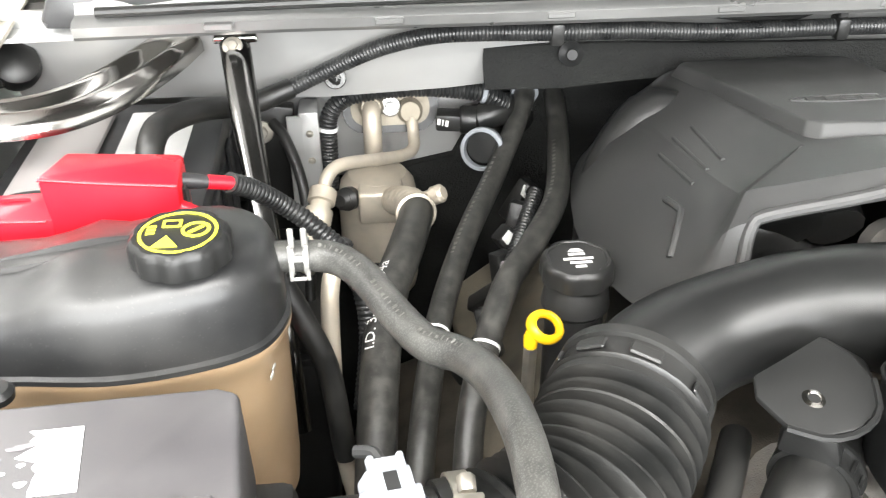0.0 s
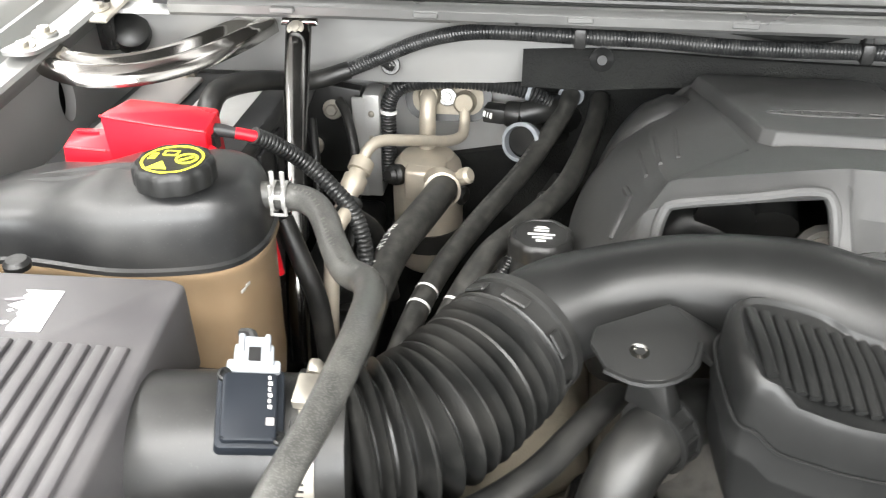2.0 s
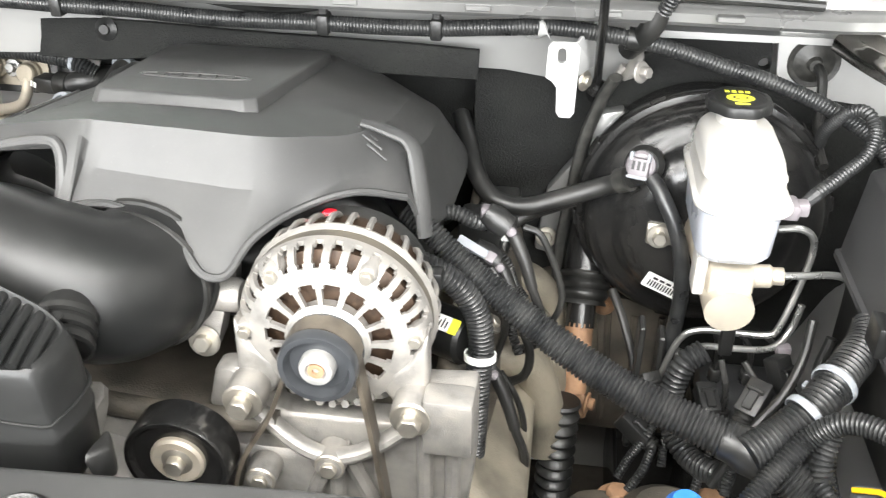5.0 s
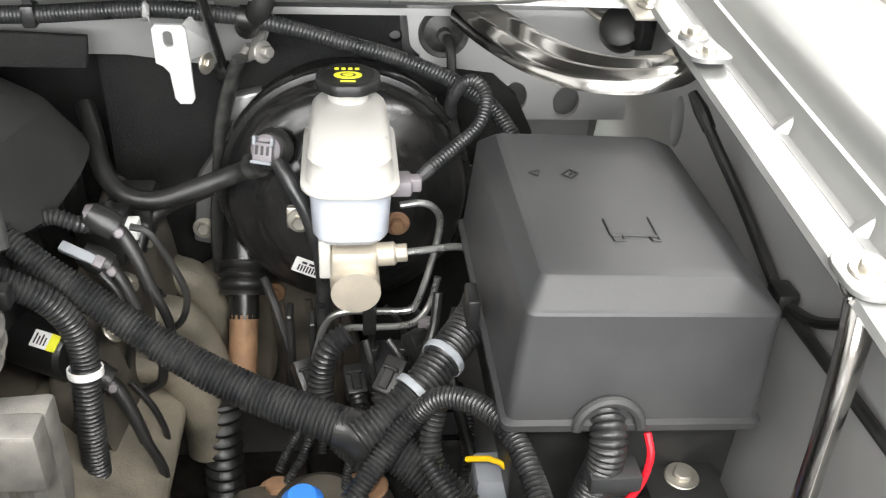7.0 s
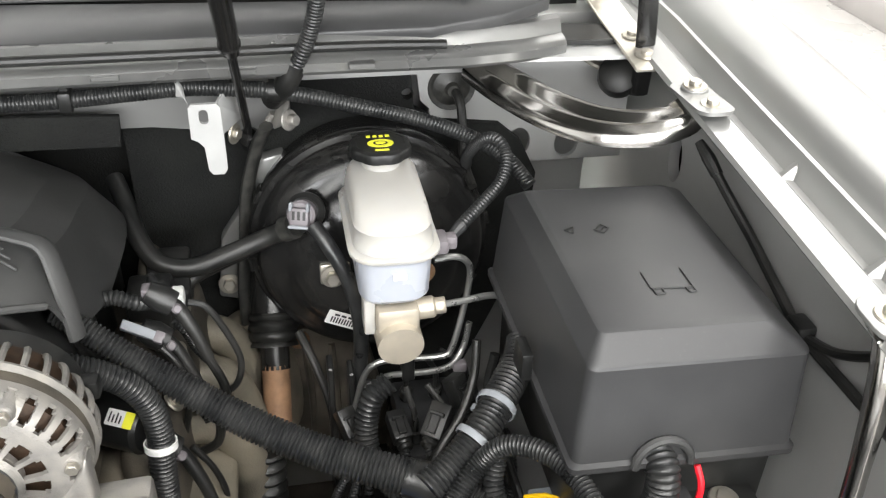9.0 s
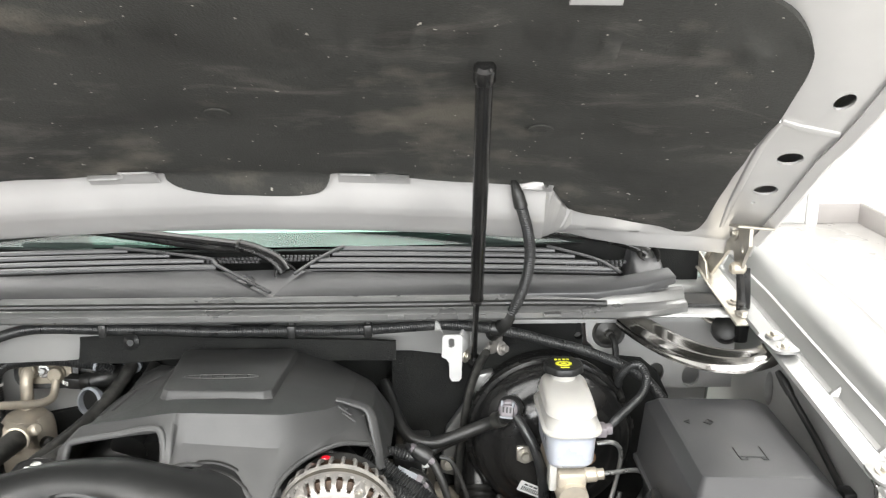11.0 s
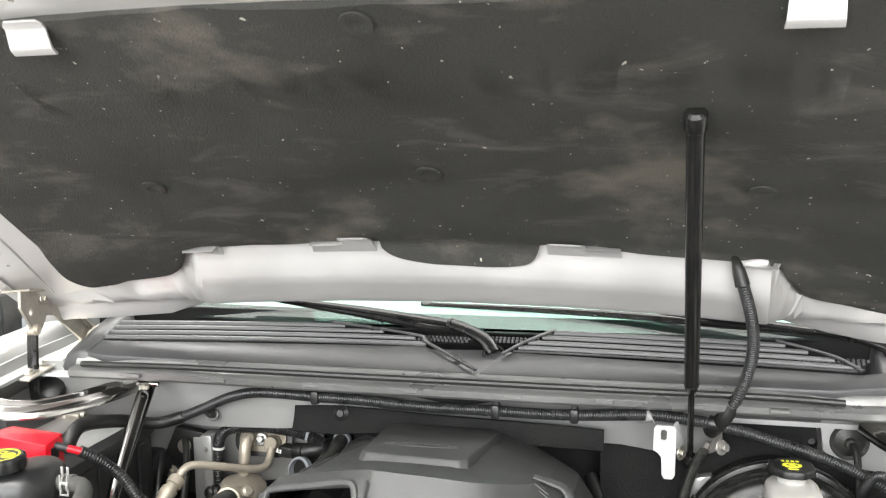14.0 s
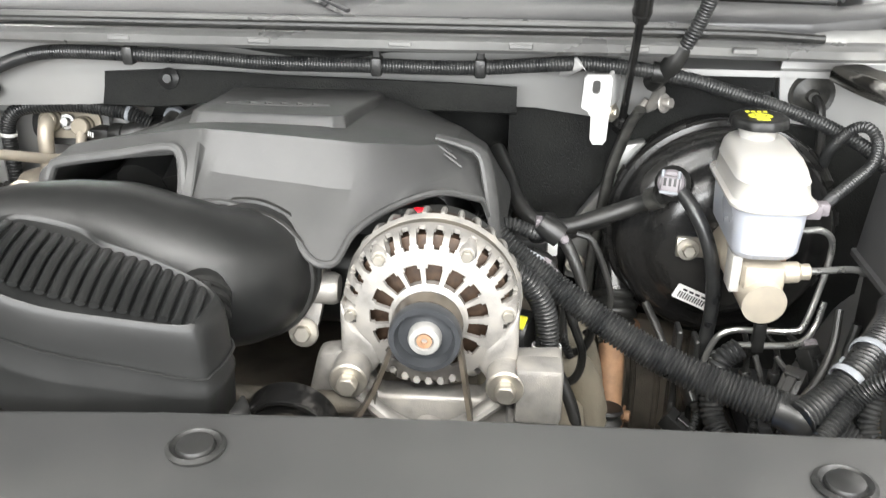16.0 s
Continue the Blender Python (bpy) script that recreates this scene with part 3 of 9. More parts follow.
solo("dash_mat", thicken(bm, (0, 0.012, 0)), MAT, "black dash insulation mat with cut edges", "insulation mat", kind="structure")
bm = sheet([(-0.62, 0.55), (0.20, 0.55), (0.20, 1.03), (-0.16, 1.04), (-0.24, 1.03), (-0.29, 0.93), (-0.47, 0.90), (-0.62, 0.99)], [], cuts_x=(-0.4, -0.2, 0), cuts_y=(0.7, 0.85, 0.95))
for v in bm.verts:
    x, z = v.co.x, v.co.y
    v.co = (x, 0.505 + 0.008 * noise.noise(Vector((x * 9, z * 9, 8))), z)
solo("dash_mat", thicken(bm, (0, 0.012, 0)), MAT, "black dash insulation mat behind the engine", "insulation mat", kind="structure")
# hanging insulation strip under the harness
rows = []
for x, za, zb, yy in [(-0.270, 1.077, 1.043, 0.434), (-0.20, 1.082, 1.045, 0.425), (-0.14, 1.083, 1.052, 0.42), (-0.06, 1.082, 1.060, 0.412), (0.05, 1.082, 1.056, 0.405), (0.13, 1.081, 1.056, 0.402), (0.198, 1.078, 1.055, 0.402)]:
    rows.append([(x, yy, za), (x, yy - 0.006, (za + zb) / 2), (x, yy - 0.016, zb), (x, yy - 0.010, zb - 0.003), (x, yy + 0.002, (za + zb) / 2), (x, yy + 0.006, za)])
ins = thing("insulation_strip", (-0.05, 0.43, 1.045), "black felt insulation strip hanging under the wiring harness", "insulation strip")
part("felt", loft(rows), MAT, ins)
part("fastener", move(lathe([(0.004, -0.002), (0.012, 0), (0.012, 0.003), (0.006, 0.006), (0.005, 0.008)], 18), along((0, -1, 0.2), (-0.190, 0.421, 1.074))), PLASTIC_SHINY, ins, "round push-in fastener")

# ---------------- cowl ----------------
rail = thing("cowl_rail", (0, 0.38, 1.12), "grey metal cowl rail with a rubber hood seal", "cowl rail")
prof = [(0.366, 1.122), (0.362, 1.126), (0.3615, 1.134), (0.366, 1.1375), (0.382, 1.139), (0.386, 1.147), (0.390, 1.151), (0.402, 1.152), (0.404, 1.126), (0.40, 1.122)]
part("rail", loft([[(x, y + dy, z + dz) for y, z in prof] for x, dy, dz in [(-0.62, 0.012, -0.004), (-0.45, 0.004, 0), (-0.2, 0, 0), (0.1, 0, 0), (0.35, 0.004, 0), (0.515, 0.012, -0.004), (0.58, 0.026, -0.006), (0.625, 0.046, -0.008)]]), RAIL, rail)
part("hood_seal", sweep([(-0.60, 0.382, 1.140), (-0.4, 0.376, 1.1445), (-0.1, 0.374, 1.145), (0.2, 0.374, 1.145), (0.4, 0.378, 1.1445), (0.50, 0.384, 1.14)], 0.0045, 10), RUBBER, rail, "black rubber seal strip")
for x in (-0.50, -0.36, -0.215, -0.067, 0.078, 0.20, 0.315, 0.42):
    part("slot_clip", box((x - 0.012, 0.3605, 1.128), (x + 0.012, 0.372, 1.1335), 0.001, 1), RAIL, rail, "small bent clip")
cowl = thing("cowl_grille", (0, 0.45, 1.15), "weathered grey plastic cowl panel with long louvres", "cowl panel")


def cowl_z(y):
    return 1.152 + (y - 0.394) * 0.32


def cowl_piece(name, outline, top=0.0, t=0.012, mat=None, label="", bev=0.002):
    return part(name, slab([(x, y, cowl_z(y) + top - t) for x, y in outline], [(x, y, cowl_z(y) + top) for x, y in outline], bev, 2), mat or COWL, cowl, label)


cowl_piece("left_skirt", [(-0.62, 0.405), (-0.57, 0.394), (0.018, 0.394), (-0.068, 0.459), (-0.25, 0.452), (-0.44, 0.443), (-0.58, 0.437), (-0.62, 0.44)])
cowl_piece("right_skirt", [(0.023, 0.394), (0.49, 0.396), (0.56, 0.41), (0.612, 0.432), (0.605, 0.455), (0.53, 0.435), (0.40, 0.441), (0.27, 0.445), (0.064, 0.453), (0.05, 0.438)])
cowl_piece("base_tray", [(-0.64, 0.44), (-0.2, 0.44), (0.0, 0.398), (0.06, 0.42), (0.56, 0.43), (0.60, 0.55), (-0.64, 0.55)], -0.046, 0.006, MAT)


def slat(xa, xb, y0, w, top):
    """One long louvre slat, bowed with the windshield."""
    xs = [xa + (xb - xa) * i / 8 for i in range(9)]
    bow = lambda x: 0.055 * x * x
    ring = []
    for x in xs:
        y = y0 - bow(x)
        z = cowl_z(y) + top
        ring.append([(x, y, z - 0.0045), (x, y, z - 0.002), (x, y + 0.001, z), (x, y + w * 0.7, z + 0.001), (x, y + w, z - 0.001), (x, y + w, z - 0.0045)])
    part("louvre", loft(ring), COWL, cowl)


for y0, xl, xr in ((0.4640, -0.070, 0.070), (0.4790, -0.090, 0.082), (0.4945, -0.145, 0.101), (0.5085, -0.212, 0.117)):
    slat(-0.60, xl, y0, 0.0072, 0.002)
    slat(xr, 0.53 - (y0 - 0.464) * 2.0, y0, 0.0072, 0.002)
# pale frame ridges of the wiper recess
for pts in ([(0.020, 0.397), (-0.025, 0.431), (-0.068, 0.464), (-0.080, 0.479), (-0.15, 0.495), (-0.232, 0.510)], [(0.050, 0.440), (0.077, 0.473), (0.118, 0.511)], [(0.53, 0.437), (0.50, 0.47), (0.43, 0.505)]):
    part("ridge", sweep([(x, y, cowl_z(y) + 0.0035) for x, y in pts], 0.0034, 8, 0.008, flat=0.6), COWL, cowl)
part("skirt_bead", sweep([(x, 0.4585 - 0.055 * x * x, cowl_z(0.4585 - 0.055 * x * x) + 0.001) for x in [-0.56 + 0.0615 * i for i in range(9)]], 0.0016, 6, 0.02), COWL, cowl)
part("skirt_bead", sweep([(x, 0.4535 - 0.05 * x * x, cowl_z(0.4535 - 0.05 * x * x) + 0.001) for x in [0.064 + 0.0575 * i for i in range(9)]], 0.0016, 6, 0.02), COWL, cowl)
part("recess_floor", slab([(x, y, cowl_z(y) - 0.018) for x, y in ((0.018, 0.400), (0.048, 0.440), (0.075, 0.474), (0.02, 0.478), (-0.07, 0.474), (-0.06, 0.460))], [(x, y, cowl_z(y) - 0.013) for x, y in ((0.018, 0.400), (0.048, 0.440), (0.075, 0.474), (0.02, 0.478), (-0.07, 0.474), (-0.06, 0.460))], 0.001, 1), COWL, cowl)
part("recess_boss", move(lathe([(0.016, -0.006), (0.016, -0.001), (0.012, 0.002), (0.010, 0.0), (0.004, 0.001)], 22), pose(-0.026, 0.446, cowl_z(0.446) - 0.010, 18)), COWL, cowl)
for xa, nn, yy in ((-0.094, 14, 0.484), (-0.086, 14, 0.4915), (0.012, 13, 0.488), (0.018, 13, 0.4955), (0.455, 14, 0.468), (0.462, 14, 0.4755)):
    for i in range(nn):
        x = xa + i * 0.0062
        part("mesh_bar", box((x, yy, cowl_z(yy) - 0.007), (x + 0.0036, yy + 0.0045, cowl_z(yy) - 0.003), 0), COWL, cowl)
part("end_cap", hull([(-0.655, 0.40, 1.12), (-0.60, 0.395, 1.12), (-0.60, 0.40, 1.158), (-0.64, 0.40, 1.152), (-0.655, 0.53, 1.14), (-0.59, 0.53, 1.14), (-0.60, 0.53, 1.198), (-0.65, 0.53, 1.185)], 0.006), COWL, cowl)
part("end_cap", hull([(0.61, 0.43, 1.12), (0.555, 0.41, 1.12), (0.555, 0.415, 1.156), (0.60, 0.435, 1.152), (0.61, 0.53, 1.14), (0.55, 0.53, 1.14), (0.56, 0.53, 1.195), (0.605, 0.53, 1.185)], 0.006), COWL, cowl)

# ---------------- windshield and cabin ----------------
ws = thing("windshield", (0, 0.52, 1.18), "green tinted laminated windshield glass", "windshield")
rings = []
for y, z in ((0.515, 1.186), (0.70, 1.30), (0.95, 1.45), (1.20, 1.60)):
    rings.append([(x, y + 0.10 * (x / 0.75) ** 2 * 0.8, z - 0.01 * (x / 0.75) ** 2) for x in [-0.74 + 1.48 * i / 16 for i in range(17)]])
part("pane", thicken(loft(rings, False, False), (0, -0.0025, 0.0045)), GLASS, ws)
ws.children[0].visible_shadow = False
part("black_border", thicken(loft([[(x, 0.513 + 0.08 * (x / 0.75) ** 2 + d, 1.1835 + d * 0.61) for x in [-0.74 + 1.48 * i / 16 for i in range(17)]] for d in (0.0, 0.03)], False, False), (0, 0.001, -0.002)), PLASTIC_SHINY, ws)
solo("cabin_shell", box((-0.86, 1.55, 0.5), (0.86, 1.75, 1.75), 0.05, 3), GREYPAD, "pale grey cabin behind the windshield", "cabin", kind="structure")
dash = solo("dashboard", hull([(-0.72, 0.66, 0.9), (0.72, 0.66, 0.9), (-0.72, 0.66, 1.12), (0.72, 0.66, 1.12), (-0.72, 1.2, 0.9), (0.72, 1.2, 0.9), (-0.72, 1.15, 1.17), (0.72, 1.15, 1.17)], 0.03, 3), GREYPAD, "grey dashboard top", "dashboard", kind="structure")
for s in (1, -1):
    solo("pillar", sweep([(s * 0.75, 0.60, 1.17), (s * 0.72, 1.25, 1.63)], 0.04, 10), SILVER, "silver painted windshield pillar", "pillar", kind="structure")
    solo("body_side", box((s * 0.78 - 0.08, 0.64, 0.45), (s * 0.78 + 0.16, 1.8, 1.12), 0.05, 3), SILVER, "silver painted body side", "body", kind="structure")
solo("roof", box((-0.72, 1.22, 1.62), (0.72, 2.6, 1.67), 0.02), SILVER, "silver painted roof", "roof", kind="structure")


def wiper(hub, cap, arm, upper, blade):
    t = thing("wiper", hub, "glossy black windshield wiper with a tapered arm", "wiper", "windshield wipers")
    h = Vector(hub)
    part("hub_ring", move(lathe([(0.0135, -0.012), (0.0175, -0.012), (0.0185, 0.0), (0.0170, 0.004), (0.0148, 0.004), (0.0135, -0.002)], 24, "ring"), along((0.25, -0.85, 0.45), h)), BLACK_PAINT, t)
    part("spindle", move(lathe([(0.011, -0.02), (0.011, -0.004), (0.008, -0.001), (0.003, 0.0)], 16), along((0.25, -0.85, 0.45), h)), DARK_STEEL, t)
    part("cap_nut", move(lathe([(0.007, -0.010), (0.0075, 0.0), (0.0055, 0.004), (0.002, 0.005)], 16), along((0.1, -0.3, 0.9), Vector(cap))), BLACK_PAINT, t)
    part("arm", sweep(arm, [0.0125, 0.0125, 0.0115, 0.0105], 12, 0.005, flat=0.75), BLACK_PAINT, t)
    part("arm_band", sweep([Vector(arm[-1]), Vector(arm[-1]).lerp(Vector(upper[1]), 0.03)], 0.0118, 12, 0.003, flat=0.8), DARK_STEEL, t)
    part("upper_arm", sweep(upper, [0.0105, 0.0095, 0.0065], 10, 0.01, flat=0.6), BLACK_PAINT, t)
    part("blade", sweep(blade, [0.0062, 0.0075, 0.0068, 0.0045], 8, 0.01, flat=0.8), BLACK_PAINT, t)


wiper((0.034, 0.466, 1.159), (0.024, 0.478, 1.177), [(0.033, 0.470, 1.164), (0.018, 0.479, 1.180), (-0.010, 0.489, 1.192), (-0.037, 0.497, 1.199)], [(-0.035, 0.497, 1.199), (-0.18, 0.519, 1.211), (-0.34, 0.535, 1.222)], [(-0.028, 0.509, 1.187), (-0.10, 0.514, 1.192), (-0.20, 0.520, 1.206), (-0.40, 0.545, 1.226)])
wiper((0.585, 0.490, 1.180), (0.575, 0.500, 1.192), [(0.584, 0.494, 1.182), (0.57, 0.500, 1.190), (0.55, 0.505, 1.196), (0.53, 0.510, 1.200)], [(0.532, 0.510, 1.200), (0.39, 0.515, 1.214), (0.245, 0.522, 1.226)], [(0.54, 0.528, 1.198), (0.40, 0.532, 1.203), (0.20, 0.545, 1.212), (-0.10, 0.556, 1.217)])

# ---------------- hood ----------------
PROF = [(-0.46, 1.765), (-0.40, 1.755), (-0.30, 1.712), (-0.205, 1.660), (-0.175, 1.646), (-0.15, 1.630), (-0.05, 1.573), (0.075, 1.507), (0.20, 1.438), (0.34, 1.337), (0.445, 1.266), (0.60, 1.16)]


LOBE = [(0.400, 0.324), (0.412, 0.346), (0.429, 0.374), (0.448, 0.398), (0.483, 0.406), (0.527, 0.410), (0.577, 0.419), (0.620, 0.428), (0.70, 0.430)]


LOBE_FAR = [(0.362, 0.324), (0.373, 0.330), (0.386, 0.346), (0.407, 0.371), (0.427, 0.382), (0.457, 0.388), (0.500, 0.389), (0.532, 0.398), (0.560, 0.401), (0.60, 0.412), (0.70, 0.430)]


def lip_line(x):
    """Where the rear lip starts: it turns back round the pad's corner lobes."""
    line = LOBE if x > 0 else LOBE_FAR
    x = abs(x)
    for (a, ya), (b, yb) in zip(line, line[1:]):
        if a <= x <= b:
            return ya + (yb - ya) * (x - a) / (b - a)
    return 0.324 if x < 0.5 else 0.430


def hood_z(x, y):
    for (a, za), (b, zb) in zip(PROF, PROF[1:]):
        if a <= y <= b:
            z = za + (zb - za) * (y - a) / (b - a)
            y0 = lip_line(x)
            w = (0.445 - y0) / 0.121 * max(0.0, min(1.0, (0.68 - abs(x)) / 0.06))
            u = 0.324 + (y - y0) * 0.121 / (0.445 - y0)
            z -= w * (0.0483 * max(0.0, min(1.0, (u - 0.324) / 0.010)) + 0.0153 * max(0.0, min(1.0, (u - 0.334) / 0.028)) - 0.0541 * max(0.0, min(1.0, (u - 0.362) / 0.083)))
            return z - 0.047 * (x / 0.68) ** 2 * max(0.0, min(1.0, (y + 0.10) / 0.22))
    return PROF[0][1]


def on_hood(bm, off):
    """Bends a flat sheet onto the hood's underside, off metres below it."""
    for v in bm.verts:
        x, y = v.co.x, v.co.y
        s = (hood_z(x, y + 0.01) - hood_z(x, y - 0.01)) / 0.02
        n = Vector((0, s, -1)).normalized()
        v.co = Vector((x, y, hood_z(x, y))) + n * (off + v.co.z)
    return bm


HCX = [-0.65, -0.60, -0.56, -0.532, -0.50, -0.478, -0.457, -0.442, -0.427, -0.417, -0.407, -0.396, -0.386, -0.379, -0.373, -0.362, -0.3, -0.15, 0.0, 0.15, 0.3, 0.40, 0.406, 0.412, 0.420, 0.429, 0.438, 0.448, 0.465, 0.483, 0.505, 0.527, 0.55, 0.577, 0.62, 0.65]
HCY = [p[0] for p in PROF[1:-1]] + [0.27, 0.14, 0.01, 0.31, 0.322, 0.3255, 0.329, 0.3325, 0.3355, 0.348, 0.36, 0.365, 0.375, 0.385, 0.392, 0.398, 0.404, 0.408, 0.412, 0.416, 0.420, 0.426, 0.432]
hood = thing("hood", (0.0, 0.5, 1.2), "open silver hood seen from below with pierced inner panel", "hood")
edge = [(-0.732, 0.43), (-0.69, 0.452), (-0.6, 0.452), (-0.3, 0.447), (0, 0.445), (0.3, 0.447), (0.6, 0.452), (0.69, 0.452), (0.732, 0.43), (0.708, 0.2), (0.700, 0.05), (0.705, -0.1), (0.71, -0.35), (0.66, -0.43), (0.3, -0.455), (-0.3, -0.455), (-0.66, -0.43), (-0.71, -0.35), (-0.705, -0.1), (-0.700, 0.05), (-0.708, 0.2)]
holes = []
for s in (1, -1):
    holes += [disc(s * 0.668, 0.088, 0.010, 0.013, 16, s * 6), disc(s * 0.673, 0.219, 0.0150, 0.0125, 18, s * -14), disc(s * 0.677, 0.294, 0.0150, 0.0120, 18, s * -14)]
    holes += [disc(s * 0.675, 0.328, 0.003, None, 8), disc(s * 0.29 + 0.025, -0.134, 0.006, 0.008, 12)]
    holes += [rrect(s * 0.166 + 0.035, -0.154, 0.05, 0.018, 0.0088), disc(s * 0.092 + 0.028, -0.208, 0.013, 0.017, 18)]
    holes += [disc(s * 0.28 + 0.032, -0.226, 0.017, 0.03, 18, s * 20), disc(s * 0.42 + 0.03, -0.235, 0.016, 0.026, 18, s * 20)]
    holes += [disc(s * 0.07 + 0.036, -0.157, 0.0055, None, 12)]
holes += [disc(0.036, -0.157, 0.0045, None, 10), rrect(0.045, -0.225, 0.085, 0.03, 0.010)]
for x in (-0.289, -0.16, -0.032, 0.099, 0.227, 0.353):
    holes.append(disc(x, -0.110, 0.0028, None, 8))
bm = on_hood(sheet(edge, holes, HCX, HCY), 0.0)
part("inner_panel", thicken(bm, (0, 0.0015, 0.0025)), HOOD_PAINT, hood, angle=25)
# outer skin
rings = []
for k in range(13):
    y = -0.46 + 0.925 * k / 12
    rings.append([Vector((x, y + 0.02, hood_z(x, min(y, 0.44)) + 0.052 - 0.03 * max(0, (y - 0.2) / 0.27) + 0.0)) for x in [-0.725 + 1.45 * i / 20 for i in range(21)]])
part("outer_skin", thicken(loft(rings, False, False), (0, 0.002, 0.004)), SILVER, hood, "silver painted outer skin")
# rolled rear lip and side returns
lip = []
for x in [-0.732 + 1.464 * i / 24 for i in range(25)]:
    z = hood_z(x, 0.443)
    y = 0.445 + 0.006 * (x / 0.7) ** 2
    k = 1 - 0.62 * max(0.0, min(1.0, (0.50 - abs(x - 0.01)) / 0.08))
    lip.append([(x, y - 0.006, z + 0.006), (x, y - 0.003, z + 0.002), (x, y, z - 0.002), (x, y + 0.005, z - 0.012 * k), (x, y + 0.011, z - 0.027 * k), (x, y + 0.014, z - 0.030 * k), (x, y + 0.019, z - 0.030 * k), (x, y + 0.026, z - 0.010), (x, y + 0.03, z + 0.018), (x, y + 0.02, z + 0.022), (x, y + 0.002, z + 0.012)])
part("rear_lip", loft(lip), HOOD_PAINT, hood, "rolled silver rear edge")
for s in (1, -1):
    side = []
    for k in range(16):
        y = -0.42 + 0.86 * k / 15
        x = 0.700 + 0.028 * max(0.0, (y - 0.05) / 0.38)
        z = hood_z(x, y)
        side.append([(s * (x - 0.012), y, z - 0.004), (s * (x + 0.002), y, z - 0.010), (s * (x + 0.012), y + 0.002, z - 0.004), (s * (x + 0.016), y + 0.02, z + 0.05), (s * (x + 0.008), y + 0.02, z + 0.055), (s * (x - 0.008), y, z + 0.004)])
    part("side_flange", loft(side), HOOD_PAINT, hood)
    # raised step across the side band
    part("side_step", on_hood(sweep([(s * 0.622, 0.132, 0), (s * 0.65, 0.141, 0), (s * 0.692, 0.146, 0)], [0.004, 0.007, 0.006], 10, 0.005, flat=0.6), 0.0), HOOD_PAINT, hood)
    part("side_rib", on_hood(sweep([(s * 0.622, 0.132, 0), (s * 0.632, 0.22, 0), (s * 0.648, 0.33, 0), (s * 0.664, 0.41, 0)], [0.004, 0.005, 0.005, 0.003], 8, 0.01, flat=0.6), 0.0), HOOD_PAINT, hood)
# pressed ribs and dimples of the front band
RIBS = ([(0.372, -0.285), (0.358, -0.25), (0.345, -0.218), (0.330, -0.190)], [(0.308, -0.192), (0.307, -0.184), (0.306, -0.175), (0.306, -0.166)], [(0.222, -0.275), (0.224, -0.25), (0.226, -0.22), (0.228, -0.194)], [(0.220, -0.186), (0.219, -0.173), (0.218, -0.160), (0.217, -0.147)], [(0.155, -0.260), (0.158, -0.235), (0.160, -0.212), (0.163, -0.187)], [(0.415, -0.180), (0.415, -0.166), (0.416, -0.152), (0.416, -0.138)])
for s in (1, -1):
    for pts in RIBS:
        x0 = lambda x: s * x + 0.033
        part("rib", on_hood(sweep([(x0(x), y, 0) for x, y in pts], [0.004, 0.0095, 0.0095, 0.004], 12, 0.004, flat=0.3), -0.0005), HOOD_PAINT, hood)
    part("dimple", on_hood(move(lathe([(0.021, -0.001), (0.018, 0.0012), (0.014, 0.002), (0.010, 0.001), (0.0085, -0.001)], 28, False), pose(s * 0.29 + 0.025, -0.134, 0)), 0.0), HOOD_PAINT, hood)
part("front_step", on_hood(sweep([(-0.5, -0.172, 0), (-0.1, -0.178, 0), (0.3, -0.178, 0), (0.6, -0.168, 0)], [0.008, 0.008], 10, 0.02, flat=0.14), 0.0), HOOD_PAINT, hood)

pad = thing("hood_insulation", (0, 0.3, 1.35), "black hood insulation pad with brown stains and dust specks", "insulation pad")
pad_edge = [(-0.447, -0.075), (-0.52, -0.055), (-0.553, -0.01), (-0.558, 0.06), (-0.566, 0.14), (-0.583, 0.266), (-0.5925, 0.320), (-0.597, 0.352), (-0.587, 0.382), (-0.566, 0.3945), (-0.532, 0.3940), (-0.500, 0.3860), (-0.457, 0.3845), (-0.428, 0.3785), (-0.407, 0.3665), (-0.386, 0.3420), (-0.372, 0.3265), (-0.358, 0.3235), (-0.322, 0.324), (-0.1847, 0.324), (-0.1, 0.322), (-0.0893, 0.3256), (-0.0689, 0.3279), (-0.0294, 0.3292), (0.0287, 0.3297), (0.0905, 0.3292), (0.1146, 0.3272), (0.13, 0.321), (0.177, 0.321), (0.221, 0.3247), (0.3523, 0.3250), (0.3950, 0.3240), (0.4110, 0.3410), (0.4280, 0.3700), (0.4470, 0.3945), (0.4830, 0.4030), (0.5270, 0.4075), (0.5770, 0.4160), (0.6040, 0.4210), (0.6240, 0.4080), (0.6290, 0.3800), (0.627, 0.348), (0.617, 0.194), (0.607, 0.074), (0.6, 0.028), (0.588, -0.002), (0.552, -0.04), (0.5, -0.062), (0.4, -0.082), (0.3, -0.09), (0.02, -0.094), (-0.27, -0.092)]
pe = [(q.x, q.y) for q in spline([(x, y, 0) for x, y in pad_edge], 4, True)]
gx = [-0.60 + 0.04 * i for i in range(31)]
gy = [-0.06 + 0.035 * i for i in range(15)]
bm = sheet(pe, [], sorted(gx + [-0.379, -0.417, 0.406, 0.42, 0.438]), sorted(gy + HCY))
for v in bm.verts:
    v.co.z = 0.006 + 0.006 * noise.noise(Vector((v.co.x * 7, v.co.y * 9, 1.5))) + 0.003 * noise.noise(Vector((v.co.x * 22, v.co.y * 26, 4)))
bm = on_hood(bm, 0.003)
part("felt", thicken(bm, (0, 0.006, 0.008)), PAD, pad, angle=60)
